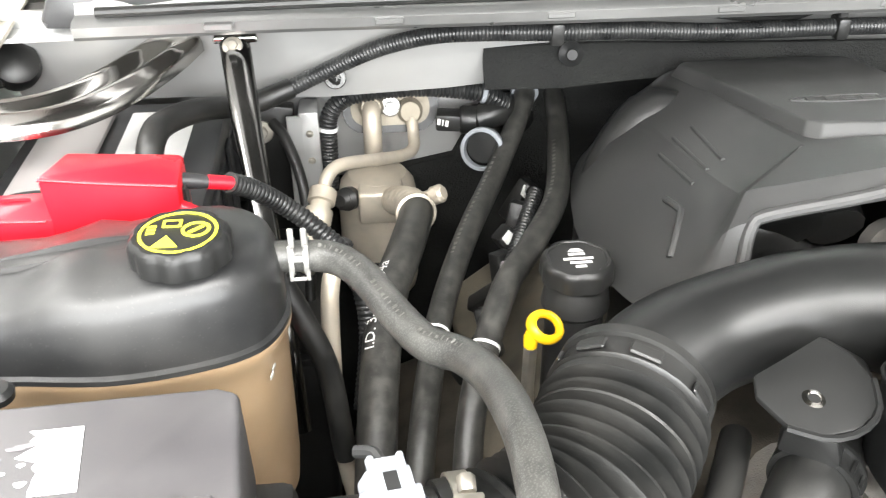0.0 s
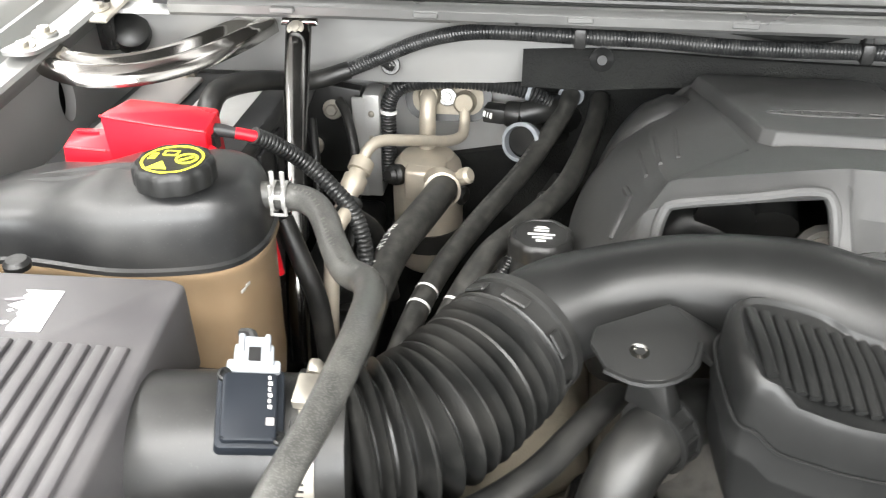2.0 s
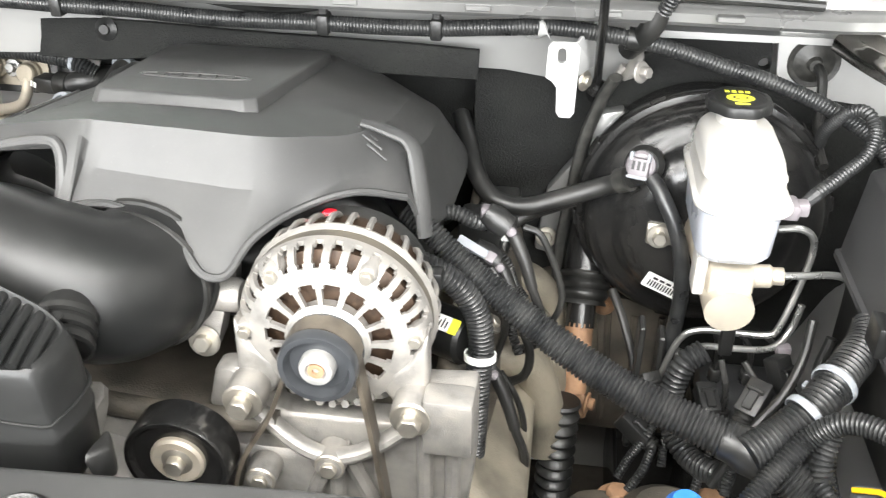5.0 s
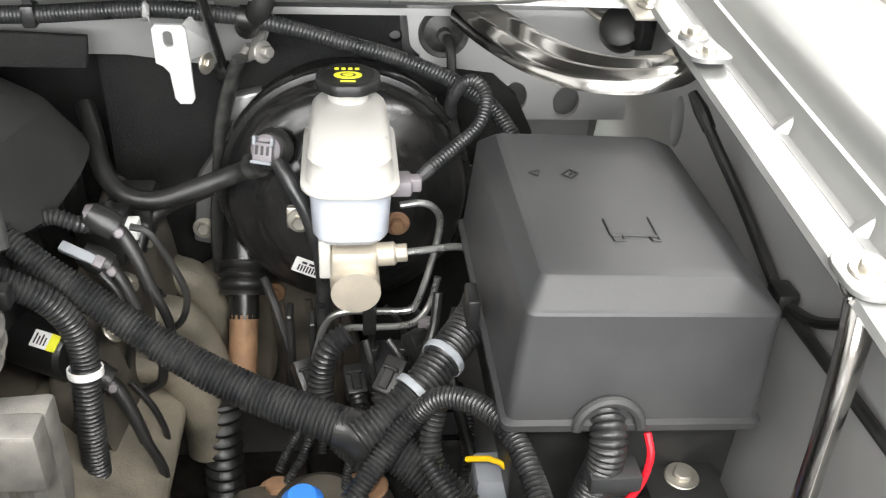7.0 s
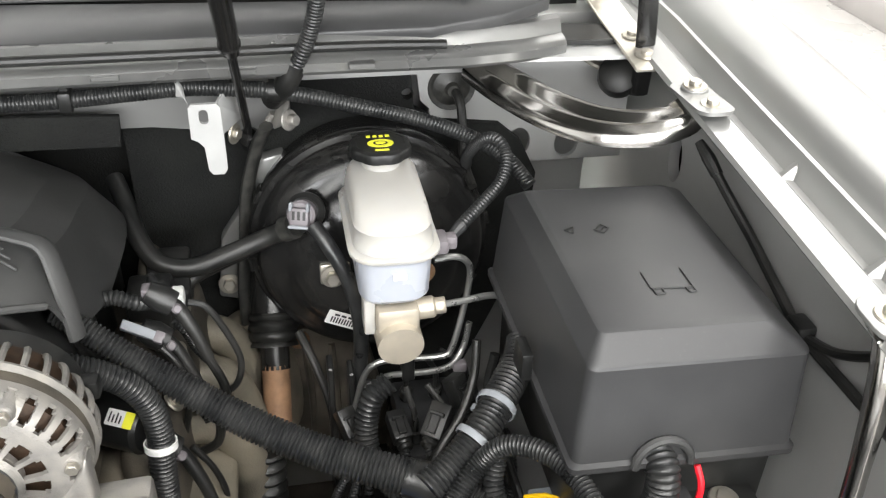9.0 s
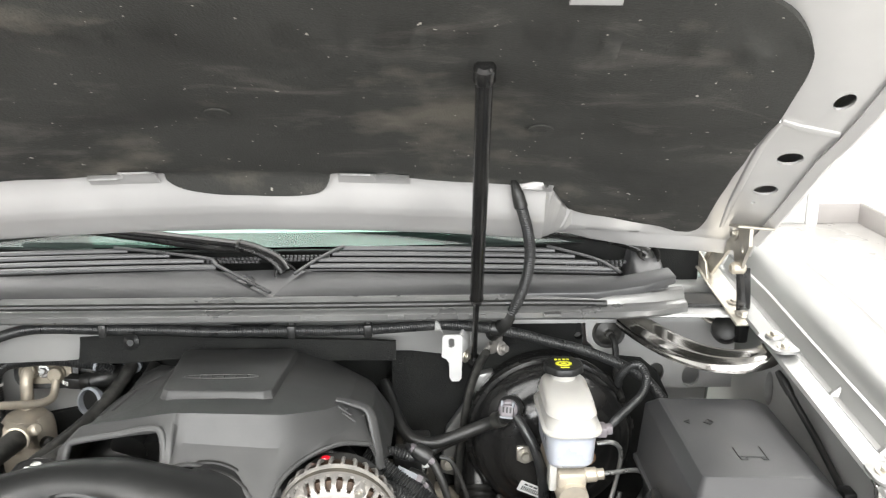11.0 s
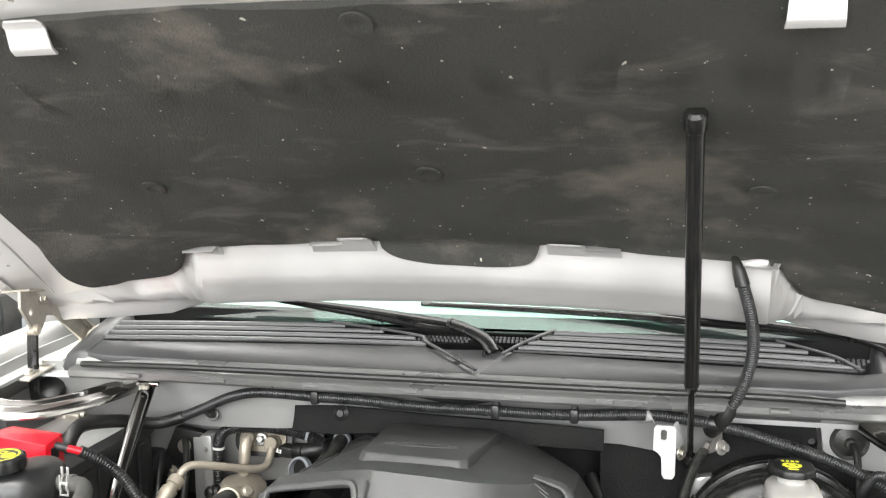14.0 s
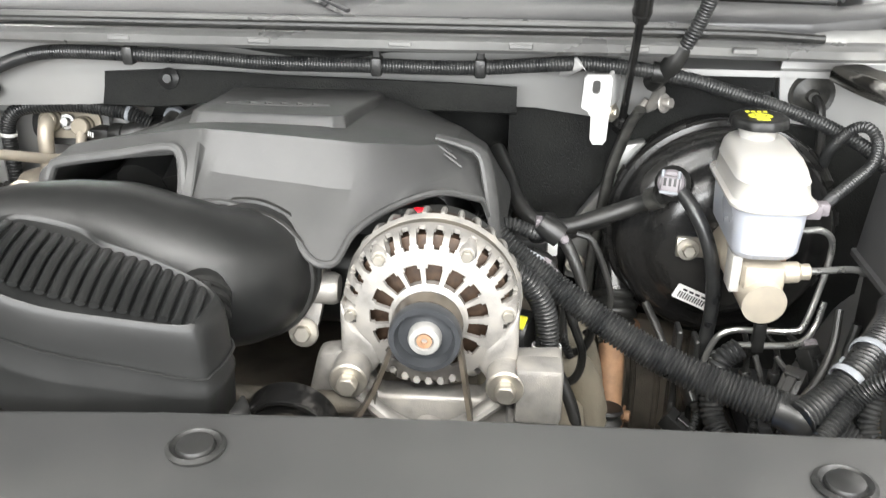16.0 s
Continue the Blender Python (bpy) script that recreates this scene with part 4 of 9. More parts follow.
for x, y in ((-0.335, 0.185), (0.015, 0.176), (0.372, 0.19), (0.02, -0.075), (-0.52, -0.03)):
    part("push_pin", on_hood(move(lathe([(0.015, 0.0), (0.0145, 0.0015), (0.009, 0.0022), (0.006, 0.0008), (0.003, 0.0006)], 20), pose(x, y, 0.008)), 0.003), PAD, pad, "round black plastic retainer")
for x0, x1, ya, yb in ((-0.142, -0.1, 0.297, 0.3265), (-0.185, -0.141, 0.31, 0.3265), (-0.377, -0.324, 0.314, 0.3265), (0.132, 0.177, 0.303, 0.3265), (0.175, 0.221, 0.318, 0.3265), (0.36, 0.409, 0.325, 0.3265), (-0.312, -0.271, -0.094, -0.066), (0.359, 0.398, -0.092, -0.064)):
    bm = sheet([(x0, ya + 0.004), (x0 + 0.004, ya), (x1 - 0.004, ya), (x1, ya + 0.004), (x1 + 0.002, yb), (x0 - 0.002, yb)], (), (), [ya + 0.008, (ya + yb) / 2] if ya > 0 else [ya + 0.28 * (yb - ya), ya + 0.36 * (yb - ya), ya + 0.70 * (yb - ya), ya + 0.78 * (yb - ya)])
    for v in bm.verts:
        k = (v.co.y - ya) / (yb - ya)
        v.co.z = 0.0145 * (1 - k) if ya > 0 else 0.006 + 0.012 * min(1.0, max(0.0, (k - 0.3) / 0.45))
    part("metal_tongue", on_hood(thicken(bm, (0, 0, 0.0025)), 0.001), HOOD_PAINT, hood, "bent silver retaining tongue")

# latch striker at the hood's front
latch = thing("hood_striker", (0.045, -0.21, 1.64), "bent steel hood striker loop with a release lever", "striker")


def hp(x, y, off):
    s = (hood_z(x, y + 0.01) - hood_z(x, y - 0.01)) / 0.02
    return Vector((x, y, hood_z(x, y))) + Vector((0, s, -1)).normalized() * off


part("loop", sweep([hp(-0.008, -0.205, 0.0), hp(-0.006, -0.200, 0.012), hp(0.006, -0.196, 0.018), hp(0.045, -0.195, 0.020), hp(0.084, -0.196, 0.018), hp(0.096, -0.200, 0.012), hp(0.098, -0.205, 0.0)], 0.0045, 12, 0.005, flat=0.8), ALU_PIPE, latch)
part("base_plate", on_hood(thicken(sheet(rrect(0.045, -0.225, 0.115, 0.062, 0.02), [rrect(0.045, -0.225, 0.085, 0.03, 0.01)], (), HCY), (0, 0, 0.004)), 0.0), ALU_PIPE, latch)
part("pivot", move(lathe([(0.010, 0), (0.010, 0.006), (0.006, 0.009), (0.006, 0.012)], 16), along((hp(0.003, -0.2, 0.1) - hp(0.003, -0.2, 0)), hp(0.003, -0.197, 0.0))), STEEL, latch)
part("lever", sweep([hp(0.003, -0.200, 0.010), hp(0.0, -0.190, 0.018), hp(0.008, -0.176, 0.024), hp(0.016, -0.172, 0.024), hp(0.018, -0.182, 0.018), hp(0.014, -0.192, 0.012)], 0.0032, 10, 0.004), WHITE_STEEL, latch)


# ---------------- hinges ----------------
def hinge(s, name):
    t = thing(name, (s * 0.745, 0.50, 1.11), "zinc plated steel hood hinge bolted to the hood and body", "hinge")
    X = lambda v: s * v
    yz = [(0.368, 1.256), (0.455, 1.241), (0.472, 1.228), (0.549, 1.162), (0.545, 1.148), (0.515, 1.141), (0.445, 1.200), (0.425, 1.205), (0.415, 1.189), (0.405, 1.178), (0.392, 1.180), (0.384, 1.198), (0.366, 1.227)]
    part("upper_arm", thicken(move(sheet([(y, z) for y, z in yz], [disc(0.388, 1.217, 0.004, 0.006, 12)]), Matrix(((0, 0, 1, X(0.690)), (1, 0, 0, 0), (0, 1, 0, 0), (0, 0, 0, 1)))), (X(0.005), 0, 0)), STEEL, t)
    part("hood_plate", slab([(X(0.672), 0.366, 1.2545), (X(0.725), 0.366, 1.2495), (X(0.725), 0.455, 1.234), (X(0.672), 0.455, 1.239)], [(X(0.672), 0.366, 1.2585), (X(0.725), 0.366, 1.2535), (X(0.725), 0.455, 1.238), (X(0.672), 0.455, 1.243)], 0.001, 1), STEEL, t)
    part("arm_rib", sweep([(X(0.6885), 0.455, 1.234), (X(0.6885), 0.50, 1.196), (X(0.6885), 0.535, 1.162)], 0.004, 8, 0.01), STEEL, t)
    part("strap", sweep([(X(0.698), 0.399, 1.184), (X(0.702), 0.401, 1.15), (X(0.706), 0.404, 1.10), (X(0.706), 0.406, 1.07)], 0.0105, 10, 0.01, flat=0.45), BLACK_PAINT, t, "black painted lower strap")
    part("pivot_bolt", move(lathe([(0.006, -0.014), (0.009, -0.010), (0.009, 0.004), (0.005, 0.008)], 14), along((1, 0, 0), (X(0.692), 0.397, 1.187))), ALU_PIPE, t, "brass coloured pivot bolt")
    part("body_bracket", join(slab([(X(0.680), 0.36, 1.112), (X(0.715), 0.36, 1.112), (X(0.712), 0.55, 1.138), (X(0.676), 0.55, 1.140)], [(X(0.680), 0.36, 1.116), (X(0.715), 0.36, 1.116), (X(0.712), 0.55, 1.142), (X(0.676), 0.55, 1.144)], 0.001, 1), hull([(X(0.680), 0.50, 1.135), (X(0.685), 0.50, 1.135), (X(0.680), 0.56, 1.14), (X(0.685), 0.56, 1.14), (X(0.682), 0.52, 1.158), (X(0.686), 0.52, 1.158), (X(0.682), 0.56, 1.165), (X(0.686), 0.56, 1.165)], 0.001, 1)), STEEL, t)
    for y in (0.385, 0.425):
        bolt((X(0.699), y, 1.1165 + (y - 0.36) * 0.137), (0, -0.1, 1), t, STEEL, 0.0065, 0.005)
    bolt((X(0.689), 0.420, 1.232), (-s, 0, 0.1), t, STEEL, 0.006, 0.006)
    bolt((X(0.689), 0.487, 1.193), (-s, 0, 0.1), t, STEEL, 0.006, 0.006)
    part("bump_stop", move(lathe([(0.020, -0.012), (0.022, 0.0), (0.020, 0.012), (0.012, 0.016)], 20), along((-0.3 * s, -0.6, 0.5), (X(0.69), 0.425, 1.082))), RUBBER, t, "round black rubber buffer")
    part("spring_bracket", sweep([(X(0.66), 0.45, 1.095), (X(0.675), 0.44, 1.088), (X(0.705), 0.44, 1.085), (X(0.715), 0.45, 1.10)], 0.006, 8, 0.006, flat=0.5), STEEL, t)


hinge(1, "hinge_assembly")
hinge(-1, "hinge_assembly")


def cross_arm(s):
    """The bright arm from the fender to the cowl."""
    t = thing("fender_brace", (s * 0.69, 0.28, 1.09), "bright pressed steel brace from the fender to the cowl", "brace", "fender braces")
    X = lambda v: s * v
    path = [(X(0.706), 0.290, 1.110), (X(0.688), 0.280, 1.104), (X(0.655), 0.283, 1.098), (X(0.62), 0.305, 1.095), (X(0.588), 0.345, 1.096), (X(0.562), 0.395, 1.099), (X(0.545), 0.43, 1.103)]
    width = [0.016, 0.026, 0.030, 0.030, 0.028, 0.027, 0.024]
    line, _ = resample(spline(path, 10), 0.005)
    # cross-section of the pressing: turned-down flanges, two beads and a sunk channel
    sec = [(-1.0, -0.012), (-0.97, -0.003), (-0.86, 0.001), (-0.74, 0.002), (-0.64, 0.0045), (-0.50, 0.0055), (-0.36, 0.0035), (-0.26, -0.003), (0.0, -0.0045), (0.26, -0.003), (0.36, 0.0035), (0.50, 0.0055), (0.64, 0.0045), (0.74, 0.002), (0.86, 0.001), (0.97, -0.003), (1.0, -0.012)]
    rings = []
    for i, p in enumerate(line):
        k = i / (len(line) - 1) * (len(width) - 1)
        a = min(int(k), len(width) - 2)
        w = width[a] + (width[a + 1] - width[a]) * (k - a)
        d = line[min(i + 1, len(line) - 1)] - line[max(i - 1, 0)]
        side = Vector((d.y, -d.x, 0)).normalized()
        sunk = min(1.0, max(0.0, (i - 3) / 4), max(0.0, (len(line) - 4 - i) / 4))
        rings.append([p + side * (c * w) + Vector((0, 0, h if h < -0.006 or abs(c) > 0.8 else (h - 0.002) * sunk + 0.002)) for c, h in sec])
    bm = loft(rings, False, False)
    bmesh.ops.recalc_face_normals(bm, faces=bm.faces[:])
    bmesh.ops.solidify(bm, geom=bm.faces[:], thickness=0.0018)
    part("arm", bm, CHROME, t, angle=60)
    part("fender_plate", thicken(move(sheet(rrect(0, 0, 0.034, 0.078, 0.012)), pose(X(0.711), 0.284, 1.1150, -3)), (0, 0, 0.0035)), SILVER, t)
    pl = part("cowl_plate", thicken(move(sheet([(X(0.50), 0.405), (X(0.70), 0.395), (X(0.725), 0.43), (X(0.72), 0.49), (X(0.52), 0.49)], [disc(X(0.575), 0.43, 0.004, None, 10), disc(X(0.64), 0.43, 0.004, None, 10)]), pose(0, 0, 1.112)), (0, 0, 0.004)), WHITE_STEEL, t, "pale flat cowl plate")
    for x in (0.566, 0.625):
        bolt((X(x), 0.44, 1.116), (0, 0, 1), t, STEEL, 0.0065, 0.006)
    part("rubber_flap", hull([(X(0.61), 0.425, 1.118), (X(0.70), 0.42, 1.118), (X(0.63), 0.47, 1.118), (X(0.715), 0.46, 1.118), (X(0.61), 0.425, 1.124), (X(0.70), 0.42, 1.123), (X(0.63), 0.47, 1.126), (X(0.715), 0.46, 1.125)], 0.001, 1), RUBBER, t)


cross_arm(1)
cross_arm(-1)
brace = thing("cowl_strut", (-0.47, 0.26, 0.90), "bright steel strut from the cowl down past the battery", "strut")
# bar's dark reflections are put into its colour; the tab keeps plain steel
part("bar", sweep([(-0.493, 0.393, 1.112), (-0.490, 0.376, 1.098), (-0.482, 0.325, 1.055), (-0.470, 0.262, 1.0), (-0.458, 0.20, 0.93), (-0.452, 0.17, 0.86)], [0.013, 0.0125, 0.0105, 0.010, 0.010, 0.010], 14, 0.006, flat=0.55), CHROME_DARK_REFLECT, brace)
part("top_tab", hull([(-0.512, 0.385, 1.108), (-0.470, 0.385, 1.108), (-0.505, 0.41, 1.126), (-0.478, 0.41, 1.126), (-0.508, 0.385, 1.115), (-0.474, 0.385, 1.115), (-0.505, 0.41, 1.12), (-0.478, 0.41, 1.12)], 0.002), CHROME, brace)
bolt((-0.493, 0.380, 1.108), (0, -0.7, 0.7), brace, STEEL, 0.005, 0.004)

# prop rod on the booster side
prop = thing("fender_rod", (0.69, -0.10, 0.6), "bright steel rod from the fender bolt down to the wheel housing", "rod")
part("rod", sweep([(0.708, -0.018, 1.082), (0.704, -0.028, 1.06), (0.695, -0.045, 1.0), (0.66, -0.10, 0.80), (0.655, -0.11, 0.75)], [0.010, 0.007, 0.007, 0.007, 0.007], 12, 0.01), CHROME, prop)
part("flat_end", hull([(0.695, -0.024, 1.088), (0.725, -0.02, 1.088), (0.70, 0.008, 1.0905), (0.722, 0.008, 1.0905), (0.695, -0.024, 1.084), (0.725, -0.02, 1.084), (0.70, 0.008, 1.086), (0.722, 0.008, 1.086)], 0.001, 1), CHROME, prop)

# ---------------- gas strut and washer hose ----------------
st = thing("gas_strut", (0.312, 0.425, 1.04), "black gas strut holding the hood open", "gas strut")
top, low, bot = Vector((0.299, 0.060, 1.487)), Vector((0.309, 0.305, 1.178)), Vector((0.3135, 0.425, 1.035))
part("cylinder", sweep([top, low], 0.0088, 18, 0.03), BLACK_PAINT, st)
part("end_collar", sweep([low, low + (bot - low).normalized() * 0.012], [0.0095, 0.0078], 18, 0.006), BLACK_PAINT, st)
part("piston_rod", sweep([low, bot], 0.0042, 12, 0.02), BLACK_PAINT, st)
part("ball_socket", join(move(lathe([(0.009, -0.012), (0.011, -0.008), (0.011, 0.008), (0.008, 0.012)], 18), along((top - low), top + (top - low).normalized() * 0.01)), move(lathe([(0.006, 0), (0.019, 0.002), (0.019, 0.005), (0.008, 0.008)], 20), along((0, -0.6, -1), top + Vector((0, 0.004, 0.024))))), BLACK_PAINT, st)
part("lower_socket", move(lathe([(0.006, -0.010), (0.010, -0.006), (0.011, 0.008), (0.007, 0.014)], 16), along((low - bot), bot)), BLACK_PAINT, st)
part("mount_arm", sweep([bot, (0.325, 0.42, 1.045), (0.338, 0.42, 1.065)], 0.008, 10, 0.006, flat=0.5), ALU, st, "cast lower mount")
wh = thing("washer_hose", (0.353, 0.36, 1.10), "corrugated black washer hose from the cowl to the hood", "hose")
part("loom", sweep([(0.366, 0.3105, 1.302), (0.378, 0.325, 1.260), (0.384, 0.350, 1.215), (0.378, 0.366, 1.17), (0.362, 0.372, 1.13), (0.345, 0.39, 1.098)], 0.0072, 14, rib=(0.0034, 0.0005)), LOOM, wh)
part("tip", sweep([(0.356, 0.318, 1.334), (0.360, 0.312, 1.322), (0.366, 0.3105, 1.300)], [0.004, 0.008, 0.0092], 12, 0.004), RUBBER, wh, "smooth rubber boot")
part("sleeve", sweep([(0.362, 0.374, 1.132), (0.351, 0.378, 1.11), (0.338, 0.40, 1.088)], 0.0105, 12, 0.005), RUBBER, wh)

# ---------------- radiator cover ----------------
rc = thing("radiator_cover", (0, -0.3, 0.98), "dark grey plastic radiator cover with push pins", "cover")
outl = [(-0.62, -0.186), (-0.40, -0.180), (-0.30, -0.170), (-0.22, -0.162), (-0.15, -0.142), (-0.10, -0.129), (0.0, -0.121), (0.163, -0.1135), (0.41, -0.1095), (0.62, -0.109), (0.64, -0.44), (-0.64, -0.44)]
bm = slab([(x, y, 0.99) for x, y in outl], [(x, y, 1.0185 - max(0, (-y - 0.14)) * 0.02) for x, y in outl], 0.006, 3)
part("cover_sheet", bm, COVER, rc)
for x, y in ((0.031, -0.1555), (0.375, -0.156), (-0.25, -0.19)):
    part("push_pin", join(move(lathe([(0.016, 0), (0.0165, 0.002), (0.014, 0.0035), (0.0125, 0.002), (0.011, 0.0015), (0.010, 0.004), (0.004, 0.0055)], 24), pose(x, y, 1.0175))), PLASTIC, rc, "round push pin in a raised rim")
solo("radiator", box((-0.42, -0.26, 0.46), (0.42, -0.19, 0.988), 0.006), BLACK_PAINT, "black radiator under the cover", "radiator")
solo("fan_shroud", box((-0.40, -0.188, 0.46), (0.40, -0.13, 0.90), 0.01), PLASTIC, "black plastic fan shroud", "fan shroud")


# ---------------- engine cover ----------------
cover = thing("engine_cover", (0.0, 0.25, 0.99), "grained dark grey plastic engine cover with a raised pad", "engine cover")
K0 = [(-0.2050, 0.1250, 1.0000), (-0.1660, 0.0620, 1.0300), (-0.0480, 0.0460, 1.0680), (-0.0370, 0.0559, 1.0747), (-0.0099, 0.0664, 1.0717), (0.0317, 0.0567, 1.0555), (0.0512, 0.0435, 1.0409), (0.0613, 0.0429, 1.0362), (0.0698, 0.0500, 1.0367), (0.0795, 0.0754, 1.0490), (0.1032, 0.1040, 1.0581), (0.1391, 0.1252, 1.0641), (0.1720, 0.1500, 1.0500), (0.1840, 0.1750, 1.0100), (0.1940, 0.2700, 0.9850), (0.1800, 0.4000, 0.9850), (0.0500, 0.4250, 1.0000), (-0.0900, 0.4250, 1.0000), (-0.1750, 0.4050, 0.9750), (-0.2120, 0.2700, 0.9750)]
K1 = [(-0.1720, 0.1150, 1.0600), (-0.1560, 0.0800, 1.0920), (-0.0500, 0.0780, 1.1070), (-0.0340, 0.0794, 1.0935), (-0.0050, 0.0850, 1.0865), (0.0278, 0.0890, 1.0814), (0.0442, 0.0910, 1.0789), (0.0595, 0.0930, 1.0763), (0.0749, 0.0970, 1.0743), (0.0915, 0.1044, 1.0722), (0.1123, 0.1186, 1.0698), (0.1392, 0.1420, 1.0679), (0.1600, 0.1780, 1.0700), (0.1700, 0.2150, 1.0600), (0.1720, 0.2800, 1.0480), (0.1560, 0.3880, 1.0260), (0.0520, 0.4130, 1.0520), (-0.0920, 0.4120, 1.0500), (-0.1520, 0.3880, 1.0200), (-0.1820, 0.2600, 1.0350)]
K2 = [(-0.150, 0.130, 1.088), (-0.142, 0.102, 1.103), (-0.052, 0.095, 1.119), (-0.030, 0.097, 1.119), (0.000, 0.101, 1.116), (0.032, 0.106, 1.1125), (0.048, 0.1085, 1.1105), (0.062, 0.1115, 1.1085), (0.076, 0.116, 1.106), (0.090, 0.124, 1.103), (0.106, 0.138, 1.0985), (0.124, 0.160, 1.091), (0.140, 0.196, 1.083), (0.146, 0.228, 1.077), (0.146, 0.285, 1.067), (0.134, 0.372, 1.046), (0.052, 0.400, 1.066), (-0.090, 0.400, 1.064), (-0.132, 0.372, 1.040), (-0.152, 0.26, 1.065)]
K3 = [(-0.088, 0.168, 1.1005), (-0.085, 0.164, 1.101), (-0.060, 0.162, 1.1045), (-0.035, 0.162, 1.105), (0.0, 0.162, 1.105), (0.02, 0.162, 1.1045), (0.03, 0.163, 1.104), (0.036, 0.163, 1.104), (0.042, 0.164, 1.103), (0.052, 0.166, 1.102), (0.058, 0.172, 1.100), (0.060, 0.180, 1.099), (0.061, 0.200, 1.096), (0.062, 0.24, 1.090), (0.063, 0.30, 1.081), (0.062, 0.385, 1.068), (0.04, 0.395, 1.067), (-0.08, 0.395, 1.065), (-0.098, 0.38, 1.066), (-0.096, 0.26, 1.086)]
rings = []
KS = [K0, K1, K2, K3]
NS = 7
for a, b in ((0, 1), (1, 2), (2, 3)):
    for f in ((0, 0.3, 0.7) if a == 0 else (0, 0.5)):
        rings.append([q for q in spline([Vector(p).lerp(Vector(r), f) for p, r in zip(KS[a], KS[b])], NS, True)])
rings.append(spline(K3, NS, True))
bm = bmesh.new()
vs = [[bm.verts.new(p) for p in ring] for ring in rings]
n = len(vs[0])
for i, (a, b) in enumerate(zip(vs, vs[1:])):
    for k in range(n):
        if i <= 2 and NS <= k < 2 * NS:
            continue
        bm.faces.new((a[k], a[(k + 1) % n], b[(k + 1) % n], b[k]))
bm.faces.new(vs[-1])
bmesh.ops.recalc_face_normals(bm, faces=bm.faces[:])
bmesh.ops.solidify(bm, geom=bm.faces[:], thickness=0.0035)
part("shell", bm, COVER, cover, angle=18)
part("opening_rim", sweep([(-0.166, 0.060, 1.030), (-0.160, 0.072, 1.066), (-0.155, 0.080, 1.088), (-0.146, 0.081, 1.095), (-0.10, 0.080, 1.103), (-0.062, 0.079, 1.110), (-0.050, 0.076, 1.105), (-0.046, 0.062, 1.082), (-0.046, 0.046, 1.066)], 0.0042, 10, 0.004), COVER, cover)
part("lower_rim", sweep([(x, y - 0.002, z) for x, y, z in K0[2:13]], 0.003, 8, 0.004), COVER, cover)


def pad_z(y, e=0.0):
    return 1.1045 - (y - 0.165) * 0.157 + e


ol = [(-0.072, 0.168), (0.048, 0.161), (0.058, 0.168), (0.062, 0.375), (0.052, 0.390), (-0.098, 0.390), (-0.107, 0.378), (-0.081, 0.177)]
part("raised_pad", slab([(x, y, pad_z(y, -0.006)) for x, y in ol], [(x * 0.95, y + (0.007 if y < 0.3 else -0.004), pad_z(y, 0.0065)) for x, y in ol], 0.002, 3), COVER, cover)
# pressed emblem, lettering unreadable
part("emblem", slab([(x - 0.018, y, pad_z(y, 0.006)) for x, y in disc(0, 0.235, 0.052, 0.011, 28)], [(x - 0.018, y, pad_z(y, 0.0073)) for x, y in disc(0, 0.235, 0.050, 0.0098, 28)], 0), COVER, cover, "pressed oval emblem, unreadable")
part("emblem_rim", sweep([(x - 0.018, y, pad_z(y, 0.0072)) for x, y in disc(0, 0.235, 0.047, 0.0088, 28) + disc(0, 0.235, 0.047, 0.0088, 28)[:1]], 0.0011, 6, 0.003), COVER, cover)
for k in range(5):
    part("emblem_bar", box((-0.052 + 0.0145 * k, 0.231, pad_z(0.235, 0.0066)), (-0.043 + 0.0145 * k, 0.239, pad_z(0.235, 0.0082)), 0.0006, 1), COVER, cover)
# side leg and notched steps at the alternator corner
part("side_leg", sweep([(0.131, 0.193, 1.0880), (0.152, 0.189, 1.0835), (0.1705, 0.183, 1.0765), (0.1785, 0.172, 1.049), (0.1845, 0.160, 1.010)], [0.006, 0.0075, 0.0085, 0.0085, 0.008], 12, 0.006, flat=0.55), COVER, cover)
for q in ([(0.1275, 0.1885, 1.0862), (0.1448, 0.180, 1.0795)], [(0.1345, 0.1755, 1.0858), (0.1497, 0.1727, 1.0756)], [(0.1395, 0.1689, 1.0812), (0.1547, 0.1646, 1.0713)]):
    part("step_rib", sweep(q, 0.0012, 8, 0.004), COVER, cover)
for q in ([(-0.1320, 0.250, 1.0752), (-0.1345, 0.21, 1.0803), (-0.1367, 0.175, 1.0848)], [(-0.1487, 0.243, 1.0700), (-0.1495, 0.205, 1.0758), (-0.1501, 0.168, 1.0816)], [(-0.1613, 0.234, 1.0613), (-0.1605, 0.20, 1.0668), (-0.1596, 0.166, 1.0720)]):
    part("flank_rib", sweep(q, 0.0016, 8, 0.006), COVER, cover)
part("corner_rib", sweep([(-0.1736, 0.177, 1.0544), (-0.1711, 0.154, 1.0588), (-0.1725, 0.148, 1.0570), (-0.178, 0.137, 1.0494), (-0.1843, 0.126, 1.0382)], 0.0028, 8, 0.005), COVER, cover)

# ---------------- intake manifold and engine block below ----------------
man = thing("intake_manifold", (-0.02, 0.28, 0.85), "black plastic intake manifold under the cover", "manifold")
part("plenum", box((-0.13, 0.13, 0.93), (0.11, 0.40, 1.005), 0.02, 3), PLASTIC, man)
